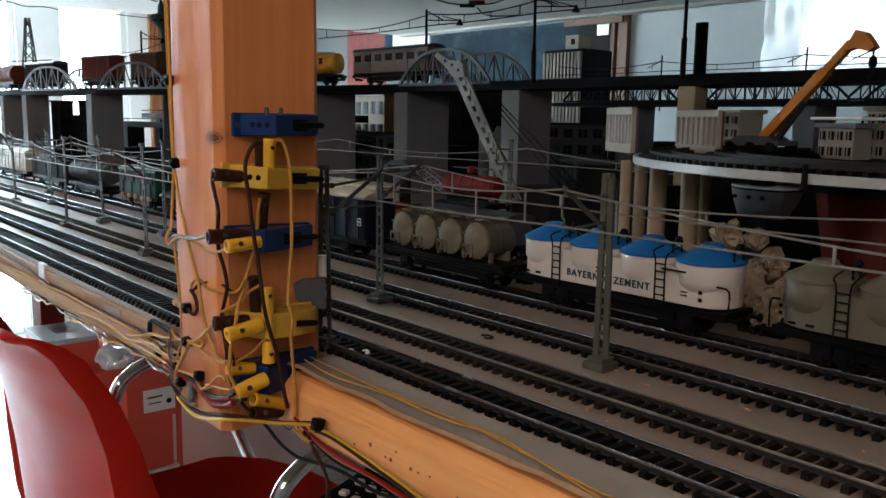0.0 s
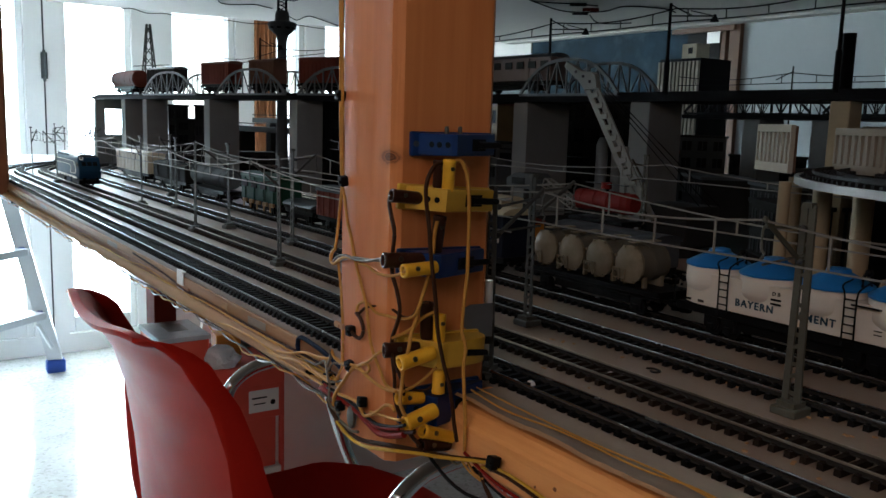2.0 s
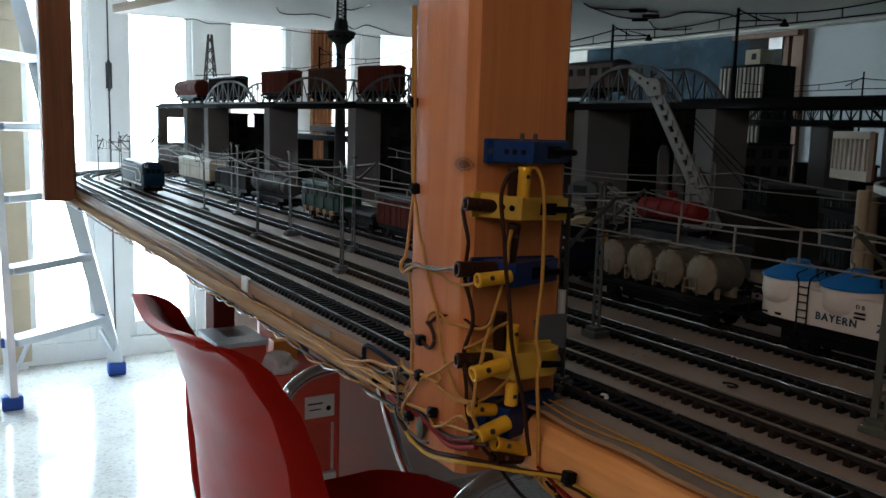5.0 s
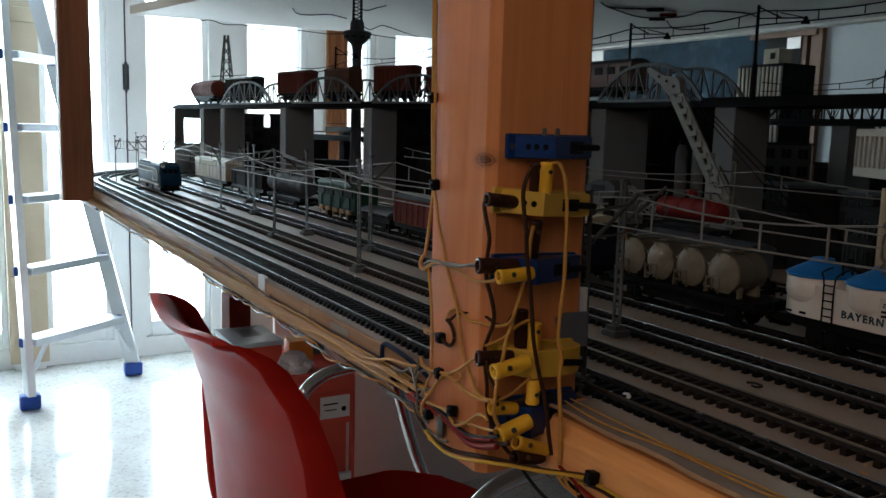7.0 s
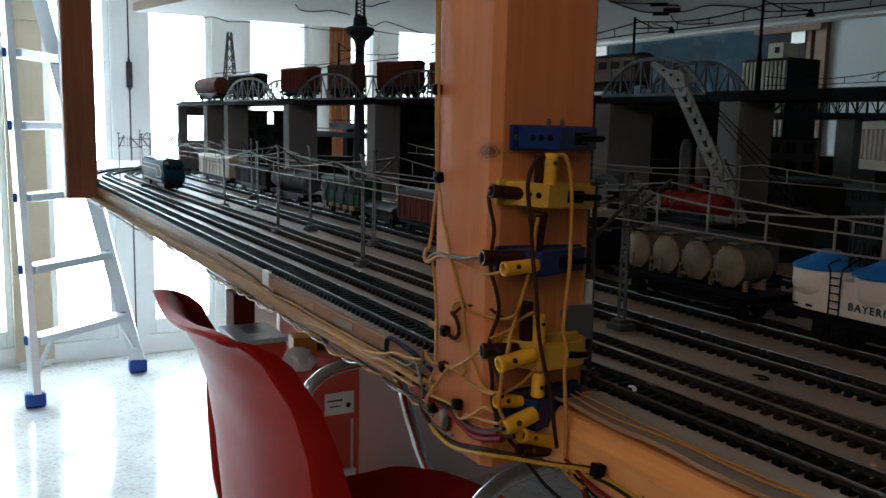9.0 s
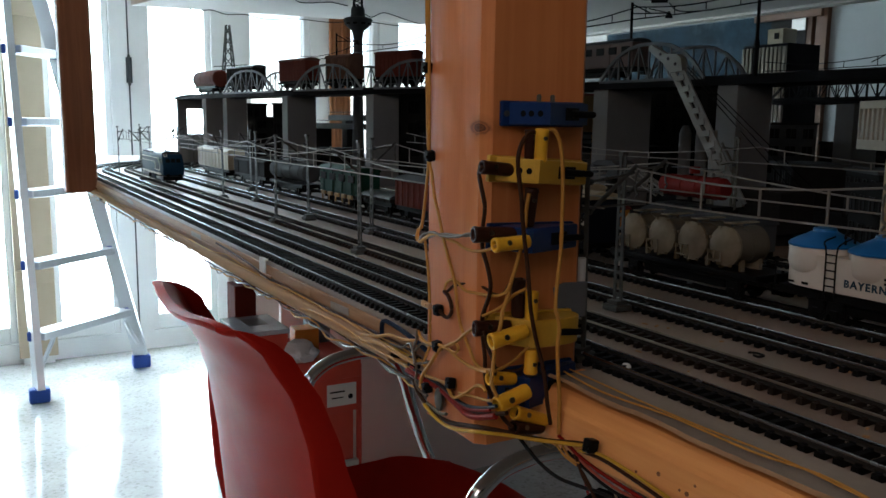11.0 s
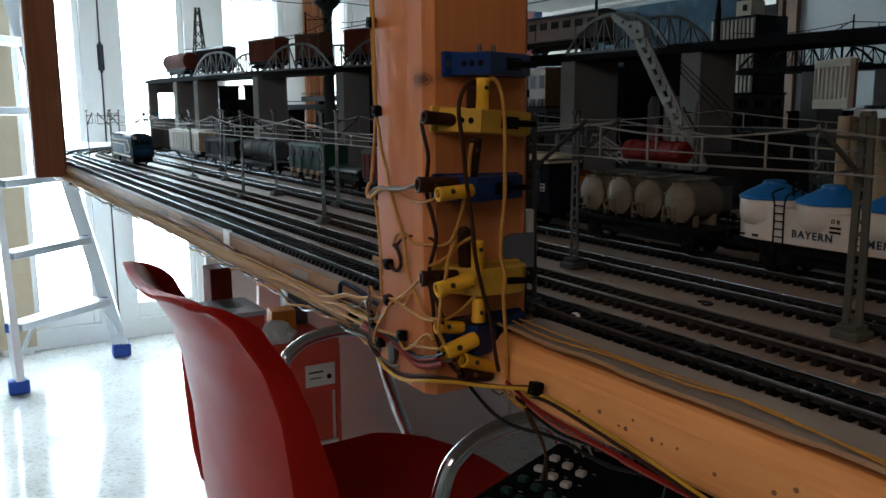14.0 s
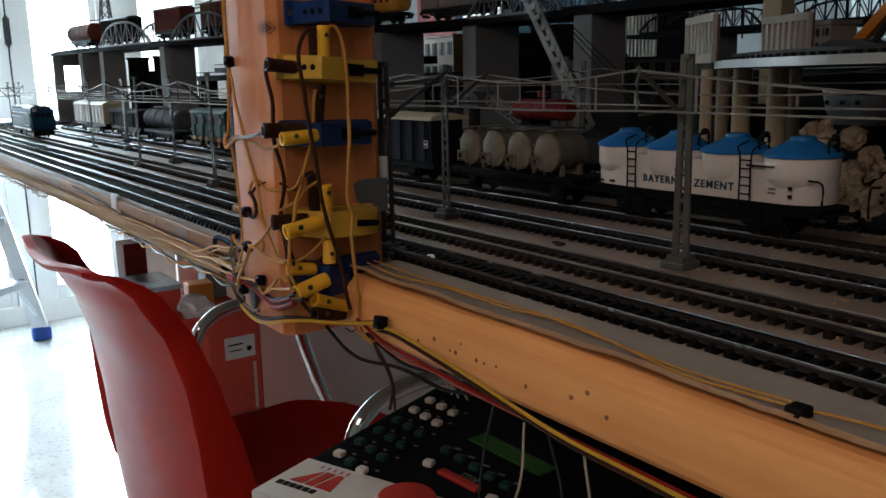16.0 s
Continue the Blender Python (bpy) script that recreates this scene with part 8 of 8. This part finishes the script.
for k in range(2):      # twisted silvery lighting string
    pts = [(-1.9 + 0.012 * j, 0.1835 + 0.0016 * math.sin(j * 1.25 + math.pi * k), 0.8475 + 0.0045 * noise.noise((j * 0.21, 0, 0)) + 0.0016 * math.cos(j * 1.25 + math.pi * k) + 0.007 * j / 125) for j in range(126)]
    solid("wire", B().tube(pts, 0.0007, 5, 1), YELLOW_WIRE if k else BRIGHT_METAL, "twisted pair of thin wires under the table edge", "wire", "wiring on the layout", smooth=True)
for x, w in ((-0.56, 0.030), (-0.95, 0.04), (-0.62, 0.012), (-1.35, 0.05)):
    solid("paper_scrap", B().span(-w / 2, w / 2, -0.0004, 0.0, -0.0030, 0.0020), CARD if w > 0.02 else CARD_EDGE, "torn scrap of tan paper stuck to the table edge", "scrap", "scraps on the edge", m=pose(x, 0.1892, 0.8715, 0, random.uniform(-2, 2), 0))
solid("tape_strip", B().span(-0.729, -0.714, 0.1882, 0.1892, 0.8600, 0.8790).span(-0.729, -0.714, 0.1882, 0.1990, 0.8792, 0.8803), TRIM_WHITE, "white tape patch over the table edge", "tape")
solid("blue_cable", B().tube([(-0.4930, 0.1885, 0.8610), (-0.4935, 0.1880, 0.8740), (-0.4905, 0.1885, 0.8775), (-0.4830, 0.1890, 0.8775), (-0.4600, 0.1890, 0.8755), (-0.4400, 0.1890, 0.8720), (-0.4250, 0.1880, 0.8660)], 0.0014, 8, 5), LOCO_DARK, "dark blue looped cable hooked over the edge", "wire", "wiring on the layout", smooth=True)
for x, z in ((-0.448, 0.8640), (-0.425, 0.8665), (-0.6580, 0.8615), (-0.98, 0.860), (-1.28, 0.858), (-1.62, 0.852)):
    cable_clip(x, 0.1858, z, (0.0055, 0.006, 0.0065))

# ---- controller under the beam ----
ctl = thing("digital_controller", "black digital train controller with ivory front and green keys", "controller", pose(-0.3799, 0.1671, 0.772, 0, 0, 21.86))
part("case", B().prism([(0.0, -0.038), (0.168, -0.038), (0.168, -0.001), (0.0, -0.001)], -0.012, 0.153, "y"), BLACK, ctl)
part("key_panel", B().span(0.001, 0.167, 0.029, 0.151, -0.001, 0.0, 0.0003), BLACK_PAINT, ctl)
part("front_strip", B().span(0.0, 0.168, -0.0125, 0.028, -0.001, 0.0006, 0.0004).span(0.0, 0.168, -0.0135, -0.0125, -0.03, 0.0), KEY_WHITE, ctl, "ivory front strip with a red emblem")
part("emblem", B().prism([(0.0085, 0.0045), (0.0165, 0.0045), (0.0185, 0.0195)], 0.0006, 0.0010, "z"), KEY_RED, ctl, "red peaked emblem")
part("emblem", B().prism([(0.0180, 0.0045), (0.0230, 0.0045), (0.0255, 0.0195), (0.0200, 0.0195)], 0.0006, 0.0010, "z"), KEY_RED, ctl, "red slanted emblem bar")
part("emblem", B().prism([(0.0245, 0.0045), (0.0345, 0.0045), (0.0310, 0.0195), (0.0275, 0.0195)], 0.0006, 0.0010, "z"), KEY_RED, ctl, "red blunt emblem peak")
for k in range(5):
    part("emblem_stroke", B().span(0.0135 + 0.0042 * k, 0.0143 + 0.0042 * k, 0.0218, 0.0244, 0.0006, 0.0009), KEY_RED, ctl)
for k in range(6):
    part("print_bar", B().span(0.0040 + 0.0042 * k, 0.0074 + 0.0042 * k, -0.0015, 0.0022, 0.0006, 0.0009), BLACK, ctl)
def key(x, y, material, s=0.0062):
    part("key", B().box((x, y, 0.0016), (s * 0.9, s * 0.85, 0.0032), None, 0.0010), material, ctl)
for i in range(3):
    for j in range(6):
        white = j > 3 or (j == 0 and i != 1)
        key(0.0122 + 0.0112 * i, 0.0388 + 0.0174 * j - 0.0047 * i, KEY_WHITE if white else KEY_GREEN)
        part("key_mark", B().box((0.0122 + 0.0112 * i + 0.0055, 0.0388 + 0.0174 * j - 0.0047 * i + 0.0055, 0.0003), (0.0022, 0.0012, 0.0004)), HULL_GREY, ctl)
for k in range(5):
    key(0.0588 + 0.0116 * k, 0.0711 - 0.0048 * k, KEY_GREEN)
    part("key_mark", B().box((0.0588 + 0.0116 * k + 0.003, 0.0711 - 0.0048 * k + 0.0065, 0.0003), (0.004, 0.0016, 0.0004)), HULL_GREY, ctl)
key(0.0594, 0.0535, KEY_WHITE)
key(0.1060, 0.0365, KEY_WHITE)
part("stop_key", B().box((0.0823, 0.0458, 0.0012), (0.0285, 0.0052, 0.0024), Matrix.Rotation(radians(-16), 3, "Z"), 0.0009), KEY_RED, ctl, "long red stop key")
writing("lettering", "STOP", 0.0052, pose(0.0850, 0.0520, 0.0004, 0, 0, -16), HULL_GREY, ctl)
part("speed_knob", B().lathe([(0.0140, 0.0), (0.0140, 0.0065), (0.0130, 0.0078), (0.002, 0.0080)], (0.0770, 0.0085, 0.0006), seg=32), KEY_RED, ctl, "round red speed knob", True)
part("display", B().box((0.0890, 0.0870, 0.0004), (0.056, 0.0125, 0.0012), Matrix.Rotation(radians(-20), 3, "Z"), 0.0003), LCD, ctl, "dim green display window")
part("terminal_block", B().span(0.018, 0.072, 0.1455, 0.1530, 0.0002, 0.003), BLACK, ctl)
for k in range(7):
    part("terminal", B().span(0.0205 + 0.0070 * k, 0.0245 + 0.0070 * k, 0.1465, 0.1525, 0.0031, 0.0060), HULL_GREY, ctl)
sd = thing("side_table", "small dark side table under the controller", "table", pose(-0.34, 0.27, FLOOR, 0, 0, 21.86))
part("tabletop", B().span(-0.085, 0.16, -0.10, 0.12, 0.772 - 0.038 - FLOOR - 0.018, 0.772 - 0.038 - FLOOR, 0.002), HOUSE_DARK, sd)
for x in (-0.075, 0.14):
    for y in (-0.09, 0.10):
        part("leg", B().span(x, x + 0.012, y, y + 0.012, 0, 0.716 - FLOOR), HOUSE_DARK, sd)
tf = thing("transformer_box", "cream transformer box beside the controller", "transformer", pose(-0.150, 0.235, 0.734, 0, 0, 21.86))
part("housing", B().span(-0.02, 0.06, -0.03, 0.06, 0.0, 0.046, 0.003), CREAM, tf)
part("housing_lid", B().span(-0.018, 0.058, -0.028, 0.058, 0.0461, 0.049, 0.001), HULL_GREY, tf)

# ---- model boxes on the trolley ----
carton("model_carton", "red model train carton with a white printed label", pose(-1.64, 0.612, FLOOR + 0.4605, 0, 0, 90), (0.105, 0.08, 0.072), BOX_RED, (0.012, 0.038, 0.064, 0.046))
carton("model_carton", "red model train carton standing behind the labelled one", pose(-1.745, 0.60, FLOOR + 0.4605, 0, 0, 90), (0.11, 0.10, 0.085), BOX_RED)
carton("model_carton", "small orange model train carton on the trolley top", pose(-1.672, 0.572, FLOOR + 0.5680, 0, 0, 84), (0.050, 0.045, 0.062), BOX_ORANGE)
carton("model_carton", "small grey carton on the trolley top", pose(-1.78, 0.64, FLOOR + 0.5680, 0, 0, 90), (0.045, 0.05, 0.090), HULL_GREY)
carton("model_carton", "dark red book standing on the trolley top", pose(-1.786, 0.475, FLOOR + 0.5680, 0, 0, 90), (0.045, 0.06, 0.142), HULL_RED)
dc = thing("display_case", "red carton with a glossy clear lid on the trolley", "case", pose(-1.70, 0.460, FLOOR + 0.5680))
part("case_body", B().span(-0.058, 0.078, -0.036, 0.060, 0, 0.066, 0.002), BOX_RED, dc)
part("case_lid", B().span(-0.061, 0.081, -0.039, 0.063, 0.0662, 0.0765, 0.002), LID_CLEAR, dc, "glossy pale lid")
part("lid_print", B().span(-0.03, 0.03, -0.005, 0.035, 0.0766, 0.0769), HULL_GREY, dc)
def crumple(w, d, h, seed):
    b = B()
    bmesh.ops.create_icosphere(b.bm, subdivisions=3, radius=1.0, matrix=Matrix.Diagonal((w, d, h, 1)))
    for v in b.bm.verts:
        v.co += noise.noise_vector(v.co * 40 + Vector((seed, 0, 0))) * 0.018
        v.co.z = max(-h * 0.75, v.co.z)
    return b
solid("plastic_bag", crumple(0.030, 0.036, 0.026, 3.0), CLEAR_BAG, "crumpled clear plastic bag of parts", "bag", m=pose(-1.628, 0.548, FLOOR + 0.5680 + 0.0195))

for trk in TRACKS:
    lay_track(trk[0], trk[1], trk[2], trk[3], trk[4])
